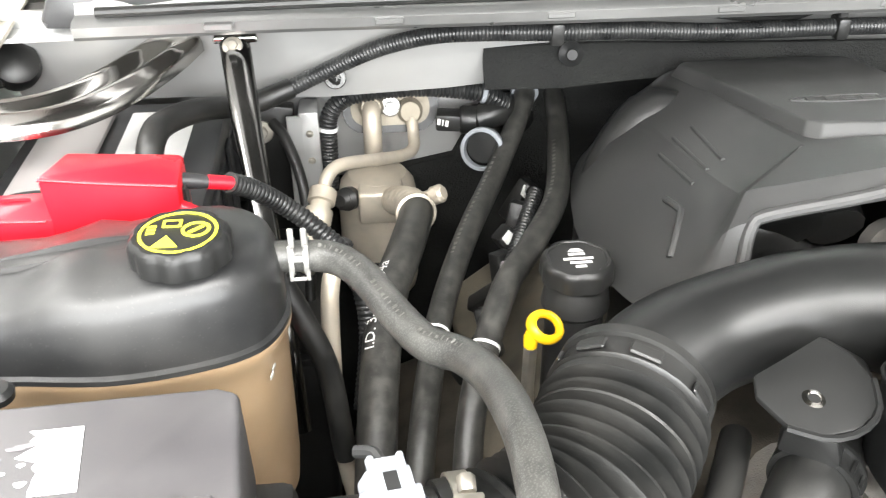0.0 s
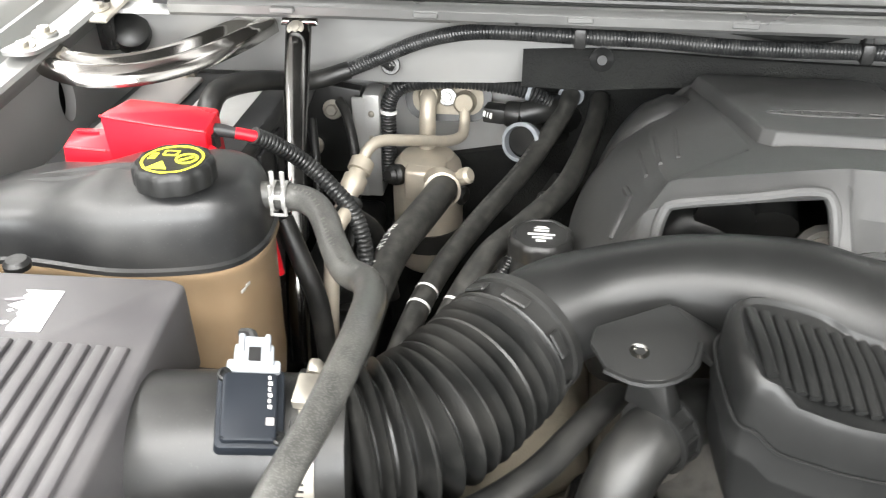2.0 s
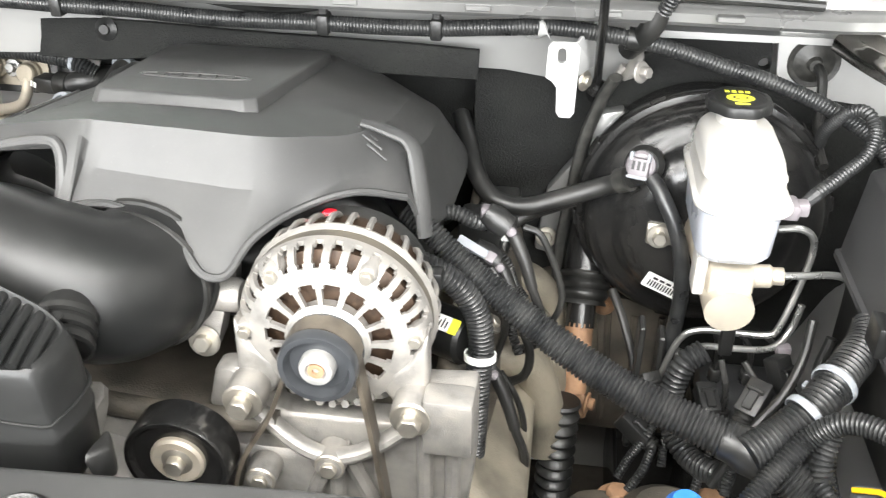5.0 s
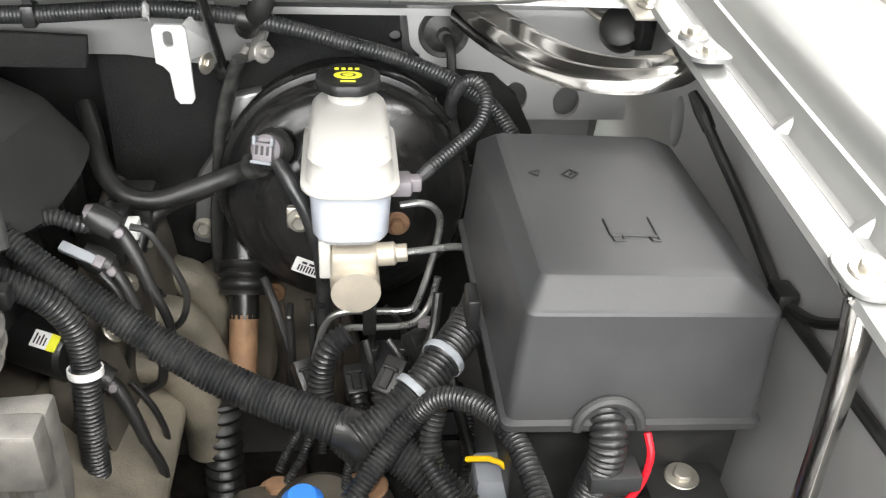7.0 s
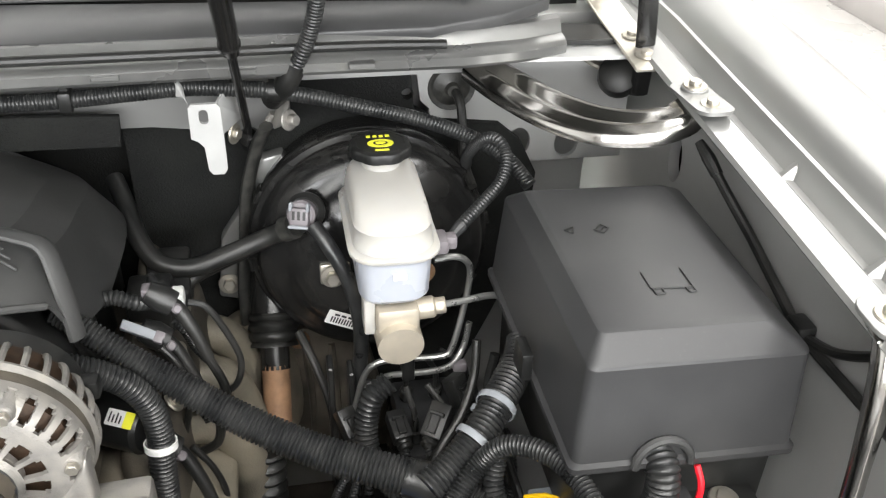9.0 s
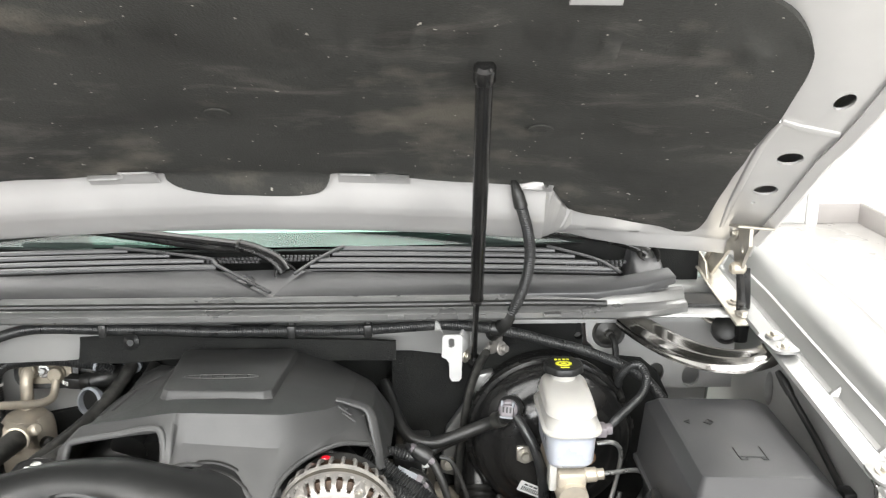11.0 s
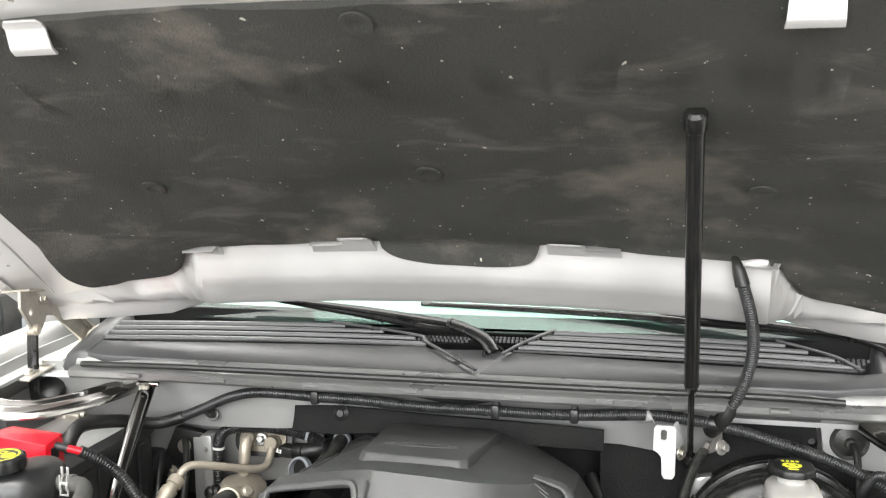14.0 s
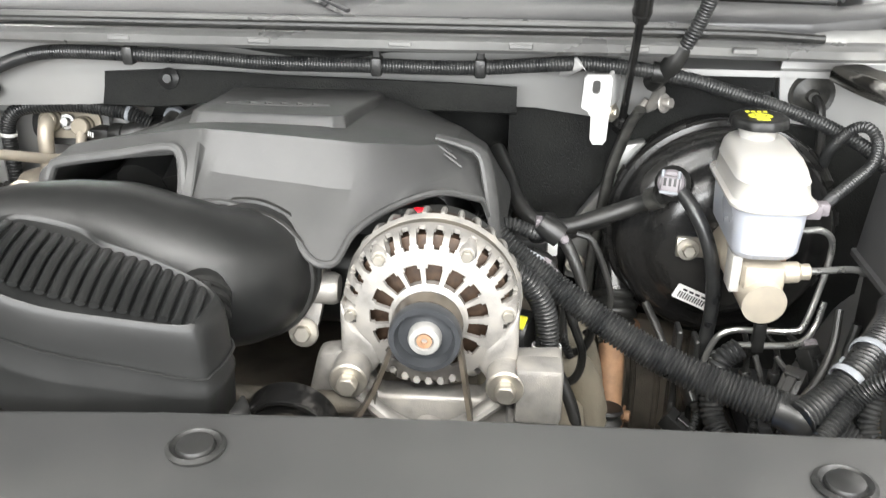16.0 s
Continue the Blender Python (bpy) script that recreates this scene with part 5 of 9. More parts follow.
for k in range(4):
    y = 0.15 + 0.065 * k
    part("runner", sweep([(-0.07, y, 1.0), (-0.125, y, 1.045), (-0.165, y, 0.99), (-0.17, y, 0.90)], 0.024, 12, 0.012), PLASTIC, man)
    part("runner", sweep([(0.05, y + 0.04, 0.99), (0.11, y + 0.04, 1.02), (0.15, y + 0.04, 0.97), (0.155, y + 0.04, 0.90)], 0.022, 12, 0.012), PLASTIC, man)
part("front_runner", sweep([(-0.105, 0.125, 1.06), (-0.10, 0.17, 1.072), (-0.10, 0.25, 1.06)], 0.022, 12, 0.012), PLASTIC, man)
part("front_runner", sweep([(-0.072, 0.125, 1.055), (-0.07, 0.17, 1.07), (-0.07, 0.25, 1.06)], 0.020, 12, 0.012), PLASTIC, man)
eng = thing("engine_block", (0.0, 0.25, 0.44), "dirty cast engine block with front cover", "engine")
part("block", box((-0.18, 0.10, 0.44), (0.20, 0.44, 0.86), 0.03, 3), CAST, eng)
for s, x in ((-1, -0.19), (1, 0.165)):
    part("cylinder_head", move(box((-0.075, -0.19, -0.08), (0.075, 0.19, 0.07), 0.015, 3), pose(x, 0.26, 0.745, 0, s * 38)), CAST, eng)
    part("valve_cover", move(box((-0.065, -0.19, 0.068), (0.065, 0.19, 0.11), 0.014, 3), pose(x, 0.26, 0.745, 0, s * 38)), ROCKER, eng, "stained beige rocker cover")
part("front_cover", box((-0.10, 0.03, 0.55), (0.13, 0.062, 0.90), 0.012, 3), ALU, eng)
part("cross_tube", sweep([(-0.06, 0.03, 0.930), (0.02, 0.028, 0.925), (0.10, 0.03, 0.925)], 0.009, 12, 0.01), CAST, eng)
part("water_pump", move(lathe([(0.06, 0), (0.058, 0.02), (0.045, 0.03), (0.03, 0.045)], 26), along((0, -1, 0), (-0.03, 0.03, 0.86))), ALU, eng, "cast aluminium water pump")
part("pump_outlet", sweep([(-0.06, 0.01, 0.88), (-0.11, 0.0, 0.92), (-0.145, -0.005, 0.955)], [0.03, 0.03, 0.028], 16, 0.01), ALU, eng, "cast aluminium coolant outlet")
part("pump_flange", hull([(-0.11, 0.0, 0.86), (-0.02, -0.02, 0.89), (-0.01, 0.02, 0.96), (-0.13, 0.02, 0.95), (-0.10, -0.02, 0.90), (-0.03, -0.03, 0.93)], 0.006), ALU, eng)
for x, y, z in ((-0.10, -0.024, 0.915), (-0.05, -0.030, 0.935), (-0.075, -0.01, 0.975)):
    bolt((x, y, z), (0, -0.5, 1), eng, STEEL, 0.006, 0.008)

# ---------------- throttle body ----------------
tb = thing("throttle_body", (0.0, 0.07, 0.96), "cast aluminium throttle body with mounting bolts", "throttle body")
part("bore", move(lathe([(0.050, 0), (0.050, 0.02), (0.046, 0.022), (0.046, 0.05)], 30), along((0, -1, 0.12), (-0.002, 0.115, 1.018))), ALU, tb)
part("flange", move(plate(rrect(0, 0, 0.104, 0.088, 0.02), 0.012, [disc(0, 0, 0.04)]), along((0, -1, 0.12), (-0.002, 0.12, 1.018))), ALU, tb)
part("bolt_ear", hull([(0.030, 0.072, 0.980), (0.052, 0.072, 0.998), (0.056, 0.075, 1.005), (0.030, 0.062, 0.957), (0.046, 0.062, 0.957), (0.030, 0.095, 0.98), (0.055, 0.095, 1.0), (0.045, 0.09, 0.96)], 0), ALU, tb)
bolt((0.038, 0.062, 0.966), (0, -1, 0.2), tb, STEEL, 0.007, 0.008)
part("side_lug", move(lathe([(0.013, 0), (0.013, 0.026), (0.011, 0.03)], 16), along((1, 0, 0), (0.035, 0.078, 0.998))), ALU, tb)
bolt((-0.045, 0.085, 1.062), (0, -0.6, 0.8), tb, STEEL, 0.006, 0.008)

# ---------------- air intake ----------------
duct = thing("intake_tube", (-0.12, 0.02, 1.03), "smooth black plastic intake tube leading to the throttle", "intake tube")
TUBE = [(-0.246, -0.002, 1.032), (-0.225, 0.014, 1.044), (-0.190, 0.027, 1.052), (-0.139, 0.030, 1.062), (-0.085, 0.027, 1.060), (-0.048, 0.022, 1.047), (-0.024, 0.024, 1.035), (-0.009, 0.034, 1.027), (-0.002, 0.052, 1.0215), (-0.001, 0.074, 1.020), (-0.001, 0.092, 1.019)]
part("tube", sweep(TUBE, [0.039, 0.036, 0.034, 0.0335, 0.0345, 0.0375, 0.043, 0.0485, 0.052, 0.0525, 0.0525], 32, 0.005), PLASTIC_SHINY, duct)
for y, r in ((0.050, 0.0535), (0.066, 0.0545)):
    part("boot_lip", move(lathe([(r - 0.004, -0.0030), (r, -0.0022), (r + 0.0012, 0), (r, 0.0022), (r - 0.004, 0.0030)], 40, "ring"), along((0, -1, 0.06), (-0.001, y, 1.0205))), RUBBER, duct)
part("band_clamp", move(lathe([(0.053, 0), (0.0545, 0.001), (0.0545, 0.011), (0.053, 0.012)], 32, False), along((0, -1, 0), (-0.001, 0.086, 1.0195))), STEEL, duct, "steel band clamp")
part("clamp_screw", join(move(lathe([(0.005, -0.012), (0.0055, -0.01), (0.0055, 0.01), (0.004, 0.014)], 12), along((0.5, 0.0, -0.9), (0.047, 0.072, 1.046))), box((0.042, 0.066, 1.038), (0.052, 0.078, 1.054), 0.001, 1)), STEEL, duct, "clamp screw")
part("resonator_neck", sweep([(-0.026, 0.020, 1.040), (-0.016, -0.004, 1.041), (-0.008, -0.020, 1.040), (-0.004, -0.040, 1.031)], [0.028, 0.020, 0.0175, 0.0175], 20, 0.004), PLASTIC_SHINY, duct)
for f in (0.0, 0.009, 0.018):
    part("neck_ring", move(lathe([(0.0175, 0), (0.0198, 0.001), (0.0198, 0.005), (0.0175, 0.006)], 24, "ring"), along((-0.2, 0.8, 0.35), Vector((-0.003, -0.042, 1.032)) + Vector((-0.2, 0.8, 0.35)).normalized() * f)), PLASTIC, duct)
# bracket flap with a screw
fl = [(-0.157, -0.020, 1.083), (-0.146, -0.034, 1.0805), (-0.142, -0.050, 1.077), (-0.146, -0.066, 1.073), (-0.160, -0.076, 1.070), (-0.178, -0.078, 1.0695), (-0.194, -0.070, 1.0705), (-0.203, -0.052, 1.074), (-0.200, -0.040, 1.077), (-0.178, -0.030, 1.080)]
part("bracket_flap", slab([(x, y, z - 0.004) for x, y, z in fl], fl, 0.0015, 2), PLASTIC_SHINY, duct)
part("flap_rib", sweep([(-0.142, -0.050, 1.0765), (-0.147, -0.067, 1.0725), (-0.161, -0.0775, 1.0695), (-0.178, -0.0795, 1.069), (-0.195, -0.0715, 1.070)], 0.002, 6), PLASTIC_SHINY, duct)
part("flap_web", hull([(-0.157, -0.020, 1.083), (-0.142, -0.050, 1.075), (-0.120, -0.01, 1.055), (-0.125, -0.045, 1.050), (-0.150, -0.03, 1.060), (-0.140, 0.0, 1.06)], 0.002), PLASTIC, duct)
part("screw", join(move(lathe([(0.0062, 0), (0.006, 0.0015), (0.0035, 0.0022), (0.0025, 0.001)], 16), along((0, -0.2, 1), (-0.1755, -0.0565, 1.0725)))), CHROME, duct, "bright round screw")

res = thing("resonator_box", (-0.06, -0.07, 0.99), "ribbed black plastic resonator box", "resonator")
top = [(-0.131, -0.046), (-0.122, -0.036), (-0.098, -0.031), (-0.076, -0.032), (-0.062, -0.040), (-0.035, -0.042), (0.000, -0.048), (0.018, -0.056), (0.022, -0.066), (0.018, -0.090), (0.008, -0.097), (-0.030, -0.104), (-0.075, -0.110), (-0.118, -0.107), (-0.129, -0.098), (-0.132, -0.075)]


def res_z(x, y):
    return 1.1005 - 0.325 * max(0, x + 0.115) ** 1.05 - 0.22 * (x + 0.11 > 0) * max(0, -0.045 - y) * 0.6 - (0.010 * max(0, (-0.09 - y)) / 0.02)


def grow(p, f, c=(-0.055, -0.07)):
    return (c[0] + (p[0] - c[0]) * f, c[1] + (p[1] - c[1]) * f)


oo = [(q.x, q.y) for q in spline([(x, y, 0) for x, y in top], 3, True)]
rings = []
for f, dz in ((0.97, -0.085), (1.0, -0.078), (1.02, -0.052), (1.035, -0.046), (1.035, -0.043), (1.02, -0.041), (1.01, -0.018), (0.995, -0.006), (0.97, -0.001), (0.945, 0.0015), (0.92, 0.0022), (0.90, 0.0012), (0.888, -0.001), (0.86, -0.0018)):
    rings.append([(*grow(p, f), res_z(*grow(p, min(1, f))) + dz) for p in oo])
part("shell", loft(rings), PLASTIC_SHINY, res, angle=40)
for k in range(17):
    x = -0.117 + k * 0.0078
    ya, yb = -0.046 - 0.06 * max(0, x + 0.02), -0.098 + 0.10 * max(0, x + 0.06)
    yb = max(yb, -0.099)
    part("rib", sweep([(x - 0.002, ya, res_z(x, ya) - 0.0012), (x, (ya + yb) / 2, res_z(x, (ya + yb) / 2) - 0.0004), (x + 0.002, yb, res_z(x, yb) - 0.0004)], 0.0032, 12, 0.006, flat=0.75), PLASTIC_SHINY, res)
part("mould_seam", sweep([(*grow(p, 1.034), res_z(*p) - 0.030 - 0.006 * math.sin(18 * p[0])) for p in oo + oo[:1]], 0.0011, 6, 0.005), PLASTIC_SHINY, res)
part("lower_tray", hull([(-0.115, -0.045, 1.01), (0.005, -0.055, 0.97), (0.008, -0.082, 0.965), (-0.11, -0.088, 0.995), (-0.10, -0.05, 0.99), (0.0, -0.06, 0.955), (0.0, -0.08, 0.955), (-0.1, -0.085, 0.98)], 0), PLASTIC, res)
part("side_clip", hull([(0.022, -0.085, 0.99), (0.034, -0.07, 0.985), (0.026, -0.055, 0.99), (0.03, -0.085, 0.965), (0.036, -0.07, 0.965), (0.024, -0.06, 0.965)], 0.003), PLASTIC, res)

bel = thing("intake_bellows", (-0.30, -0.06, 0.98), "black corrugated rubber intake bellows with end collar", "bellows")
BL = [(-0.352, -0.099, 1.020), (-0.335, -0.096, 1.020), (-0.300, -0.076, 1.021), (-0.272, -0.042, 1.026), (-0.252, -0.010, 1.031), (-0.246, -0.002, 1.032)]
line, length = resample(spline(BL[1:5], 12), 0.0014)
fr = frames(line)
rings = []
for i, (p, t, u, w) in enumerate(fr):
    s = i / (len(fr) - 1)
    ph = (s * 13.0) % 1.0
    r = 0.0345 + 0.0130 * (0.5 - 0.5 * math.cos(2 * math.pi * ph)) ** 1.5
    rings.append([p + (u * math.sin(a) + w * math.cos(a)) * r for a in (2 * math.pi * k / 40 for k in range(40))])
part("corrugation", loft(rings), RUBBER, bel, angle=50)
part("inlet_cuff", sweep([(-0.362, -0.100, 1.020), (-0.348, -0.098, 1.020), (-0.334, -0.096, 1.020)], [0.0445, 0.0445, 0.042], 32, 0.004), RUBBER, bel)
d = (Vector(BL[4]) - Vector(BL[3])).normalized()
part("end_collar", move(lathe([(0.040, -0.006), (0.0445, -0.005), (0.0445, 0.004), (0.043, 0.005), (0.043, 0.022), (0.0455, 0.023), (0.0455, 0.029), (0.042, 0.031), (0.038, 0.031)], 40), along(d, Vector((-0.258, -0.018, 1.030)))), PLASTIC, bel, "smooth plastic end collar")
for a in (20, 60, 100, 150, 200):
    q = along(d, Vector((-0.258, -0.018, 1.030))) @ Vector((0.0435 * math.cos(radians(a)), 0.0435 * math.sin(radians(a)), 0.0135))
    c = Vector((-0.258, -0.018, 1.030)) + d * 0.0135
    part("collar_tab", move(box((-0.009, -0.004, 0), (0.009, 0.004, 0.0025), 0.001, 1), along(q - c, q, d)), PLASTIC, bel)

ab = thing("air_filter_box", (-0.58, -0.12, 0.80), "ribbed grey-black plastic air filter box", "air filter box")
lid = [(-0.690, -0.016), (-0.470, -0.007), (-0.459, -0.012), (-0.4575, -0.03), (-0.452, -0.085), (-0.440, -0.20), (-0.433, -0.275), (-0.69, -0.285)]
part("lid", slab([(x * 0.99 + (-0.003 if x > -0.5 else -0.01), y, 1.0) for x, y in lid], [(x, y, 1.066) for x, y in lid], 0.004, 3), FADED, ab)
part("lower_box", box((-0.70, -0.28, 0.80), (-0.435, -0.012, 1.002), 0.008), PLASTIC, ab)
for k in range(18):
    x = -0.4685 - k * 0.0120
    w = 0.0043
    part("rib", slab([(x - w, -0.0815, 1.0655), (x + w, -0.0815, 1.0655), (x + 0.020 + w, -0.272, 1.0655), (x + 0.020 - w, -0.272, 1.0655)],
                     [(x - w + 0.0006, -0.0835, 1.0690), (x + w - 0.0006, -0.0835, 1.0690), (x + 0.020 + w - 0.0006, -0.270, 1.0690), (x + 0.020 - w + 0.0006, -0.270, 1.0690)], 0.0008, 2), FADED, ab)
scrap = random.Random(5)
torn = [(-0.5314, -0.0307), (-0.5254, -0.0730), (-0.5465, -0.0742)]
for k in range(1, 12):
    torn.append((-0.5465 - 0.0100 * k / 12 + scrap.uniform(-0.007, 0.004), -0.0742 + 0.0425 * k / 12))
torn.append((-0.5567, -0.0320))
part("label", slab([(x, y, 1.0662) for x, y in torn], [(x, y, 1.0666) for x, y in torn], 0), PAPER, ab, "torn white label")
VALVE = material("dull_mauve_grey_plastic", (0.17, 0.155, 0.165), 0.45, 0, 0.15, 50, 1500, 0.1)
for k in range(26):
    x, y = -0.552 - 0.055 * scrap.random() ** 1.4, scrap.uniform(-0.070, -0.036)
    ln, wd = scrap.uniform(0.001, 0.0055), scrap.uniform(0.0006, 0.0026)
    q = []
    for i in range(9):
        a = 2 * math.pi * i / 9
        f = scrap.uniform(0.55, 1.15)
        q.append((x + ln * f * math.cos(a) + 0.3 * wd * math.sin(a), y + wd * f * math.sin(a)))
    part("label_scrap", slab([(px, py, 1.0662) for px, py in q], [(px, py, 1.0665) for px, py in q], 0), PAPER if k % 3 == 0 else VALVE, ab)
part("front_duct", sweep([(-0.455, -0.108, 1.010), (-0.43, -0.106, 1.016), (-0.40, -0.102, 1.019), (-0.36, -0.100, 1.020)], [0.050, 0.045, 0.042, 0.042], 30, 0.006), PLASTIC, ab)
for x, y, z in ((-0.585, -0.008, 1.062), (-0.66, -0.004, 1.060)):
    part("lid_screw", join(move(lathe([(0.009, -0.004), (0.0095, 0.0), (0.007, 0.003), (0.004, 0.0035)], 16), pose(x, y + 0.012, z))), PLASTIC_SHINY, ab, "round black lid screw")

maf = thing("air_flow_sensor", (-0.39, -0.10, 1.05), "dark blue-grey air flow sensor with a pale grey plug", "sensor")
MM = along((0.29, -0.32, 0.90), (-0.3805, -0.115, 1.060), (-0.20, 0.89, 0.41)) @ Matrix.Diagonal((0.83, 0.86, 1.0, 1.0))
MAFMAT = material("sensor_blue_grey_plastic", (0.013, 0.016, 0.021), 0.55, 0, 0.1, 30, 1800, 0.15)
MAFMAT.node_tree.nodes["Principled BSDF"].inputs["Specular IOR Level"].default_value = 0.25
part("flange", move(prism(rrect(-0.003, -0.003, 0.043, 0.054, 0.004), 0.010, 0.0015, 2, -0.004), MM), MAFMAT, maf)
part("pedestal", move(box((-0.018, -0.022, -0.020), (0.018, 0.020, -0.003), 0.003), MM), PLASTIC, maf)
part("housing", move(prism(rrect(-0.004, -0.004, 0.035, 0.046, 0.003), 0.005, 0.0015, 2, 0.005), MM), MAFMAT, maf)
for x, y in ((0.0150, -0.024), (-0.0205, 0.0185)):
    part("screw", move(lathe([(0.0045, 0.005), (0.0045, 0.0085), (0.003, 0.009), (0.002, 0.0075)], 14), MM @ pose(x, y, 0.0)), PLASTIC_SHINY, maf)
plug = part("plug", move(box((-0.0150, 0.025, -0.006), (0.0110, 0.040, 0.010), 0.002), MM), GREY_PLASTIC, maf, "pale grey plug")
part("plug_latch", move(join(box((-0.010, 0.036, 0.0), (0.006, 0.0455, 0.010), 0.0015), box((-0.0125, 0.033, 0.006), (-0.0085, 0.047, 0.011), 0.001, 1), box((0.0045, 0.033, 0.006), (0.0085, 0.047, 0.011), 0.001, 1)), MM), GREY_PLASTIC, plug, "plug latch with two prongs")
part("plug_shoulder", move(box((-0.0195, 0.020, -0.005), (0.0155, 0.030, 0.008), 0.002), MM), GREY_PLASTIC, plug)
part("plug_slot", move(box((-0.006, 0.027, 0.0098), (0.002, 0.037, 0.0103), 0), MM), BLACK_INK, plug)
part("plug_tail", move(sweep([(-0.002, 0.043, 0.004), (-0.004, 0.052, 0.002), (-0.010, 0.058, -0.006)], 0.0035, 8, 0.004), MM), LOOM, plug)
for k in range(6):
    part("print_bar", move(box((0.0075, -0.006 + 0.004 * k, 0.0101), (0.0100 - 0.001 * (k % 2), -0.0035 + 0.004 * k, 0.0104), 0), MM), WHITE_INK, maf)
part("print_field", move(box((0.0065, -0.017, 0.0101), (0.0115, -0.012, 0.0104), 0), MM), GREYPAD, maf)
wc = thing("worm_clamp", (-0.353, -0.10, 0.98), "slotted steel worm clamp round the intake cuff", "clamp")
part("band", move(lathe([(0.0445, -0.005), (0.0462, -0.005), (0.0462, 0.005), (0.0445, 0.005)], 48, "ring"), along((1, 0.08, 0), (-0.352, -0.098, 1.020))), STEEL, wc)
part("screw_housing", move(box((-0.007, -0.010, 0), (0.007, 0.010, 0.007), 0.0015), along((0, -0.25, 0.97), (-0.352, -0.107, 1.0655))), STEEL, wc)
part("screw_head", move(hex_head(0.0045, 0.008), along((0, 0.9, 0.3), (-0.352, -0.096, 1.071))), STEEL, wc)
for k in range(16):
    a = radians(112 + k * 5)
    part("slot", move(box((-0.0035, -0.0007, 0), (0.0035, 0.0007, 0.0004), 0), along((0, math.cos(a), math.sin(a)), (-0.352, -0.098 + 0.0461 * math.cos(a), 1.020 + 0.0461 * math.sin(a)), (1, 0, 0)) @ pose(0, 0, 0, 0, 0, 90)), BLACK_INK, wc)

# ---------------- alternator ----------------
alt = thing("alternator", (0.14, 0.05, 0.93), "cast aluminium alternator with a belt pulley", "alternator")
AX = along((0, -1, 0.0), (0.14, 0.0, 1.0))


def A(bm):
    return move(bm, AX)


def ringpt(r, a, z):
    return (r * math.cos(radians(a)), r * math.sin(radians(a)), z)


def bell(profile, thick):
    """The pierced front casting: windows round the hub, rounded slots over the shoulder."""
    seg = 320
    bm = bmesh.new()
    vs = [[bm.verts.new(ringpt(r, 360 * i / seg, z)) for i in range(seg)] for r, z in profile]
    for j in range(len(profile) - 1):
        for i in range(seg):
            a = 360 * (i + 0.5) / seg
            win = abs((a % 24) - 12)
            slot = abs((a % 11.25) - 5.625)
            if (j in (1, 2, 3) and win < 9.0) or (j == 4 and win < 7.0) or (j in (8, 13) and slot < 2.0) or (8 < j < 13 and slot < 3.1):
                continue
            bm.faces.new((vs[j][i], vs[j][(i + 1) % seg], vs[j + 1][(i + 1) % seg], vs[j + 1][i]))
    for v in [v for v in bm.verts if not v.link_faces]:
        bm.verts.remove(v)
    bmesh.ops.recalc_face_normals(bm, faces=bm.faces[:])
    bmesh.ops.solidify(bm, geom=bm.faces[:], thickness=thick)
    return bm


BELL = [(0.0270, -0.0295), (0.0295, -0.0305), (0.0320, -0.0312), (0.0360, -0.0318), (0.0410, -0.0324), (0.0440, -0.0328), (0.0470, -0.0331), (0.0510, -0.0335), (0.0550, -0.0345), (0.0580, -0.0360), (0.0605, -0.0380), (0.0628, -0.0408), (0.0648, -0.0440), (0.0660, -0.0475), (0.0668, -0.0515), (0.0670, -0.0565)]
part("front_housing", A(bell(BELL, 0.0035)), ALU, alt, "pierced cast aluminium front housing", angle=40)
part("bearing_hub", A(lathe([(0.028, -0.040), (0.028, -0.030), (0.024, -0.026), (0.016, -0.024)], 30)), ALU, alt)
WIND = material("copper_windings_dark", (0.05, 0.03, 0.018), 0.5, 0.4, 0.4, 200, 1500, 0.4)
part("stator", A(lathe([(0.058, -0.100), (0.060, -0.05), (0.050, -0.044), (0.025, -0.042)], 40)), WIND, alt, "dark copper windings")
part("lamination", A(lathe([(0.0655, -0.068), (0.066, -0.067), (0.066, -0.055), (0.0655, -0.054)], 48, "ring")), CAST, alt, "dark steel lamination ring")
part("rear_ring", A(lathe([(0.062, -0.074), (0.0675, -0.073), (0.0685, -0.070), (0.0665, -0.066), (0.062, -0.066)], 48, "ring")), ALU, alt)
for k in range(30):
    a = k * 12
    part("rear_fin", A(sweep([ringpt(0.0665, a, -0.072), ringpt(0.0655, a, -0.085), ringpt(0.060, a, -0.098), ringpt(0.052, a, -0.104)], 0.0024, 6, 0.006)), ALU, alt)
part("rear_cap", A(lathe([(0.050, -0.125), (0.056, -0.118), (0.056, -0.100), (0.050, -0.098)], 36)), PLASTIC, alt, "black rear cap")
for a in (62, 128, 5, 180):
    q = ringpt(0.0585, a, -0.05)
    part("through_bolt_boss", A(move(lathe([(0.0068, -0.02), (0.0068, 0.0135), (0.0055, 0.0155)], 14), pose(*q))), ALU, alt)
    part("through_bolt", A(move(hex_head(0.0045, 0.005), pose(q[0], q[1], -0.0346))), STEEL, alt)
GREYPUL = material("grey_coated_steel", (0.045, 0.048, 0.052), 0.35, 0.3, 0.1, 60, 1500, 0.1)
PULLEY = ((0.022, -0.026), (0.0295, -0.027), (0.0300, -0.025), (0.0255, -0.024), (0.027, -0.022), (0.0255, -0.020), (0.027, -0.018), (0.0255, -0.016), (0.027, -0.014), (0.0255, -0.012), (0.0302, -0.009), (0.0302, -0.002), (0.0290, 0.0), (0.0250, 0.0), (0.0235, -0.004), (0.0222, -0.0075), (0.0165, -0.0075), (0.012, -0.007))
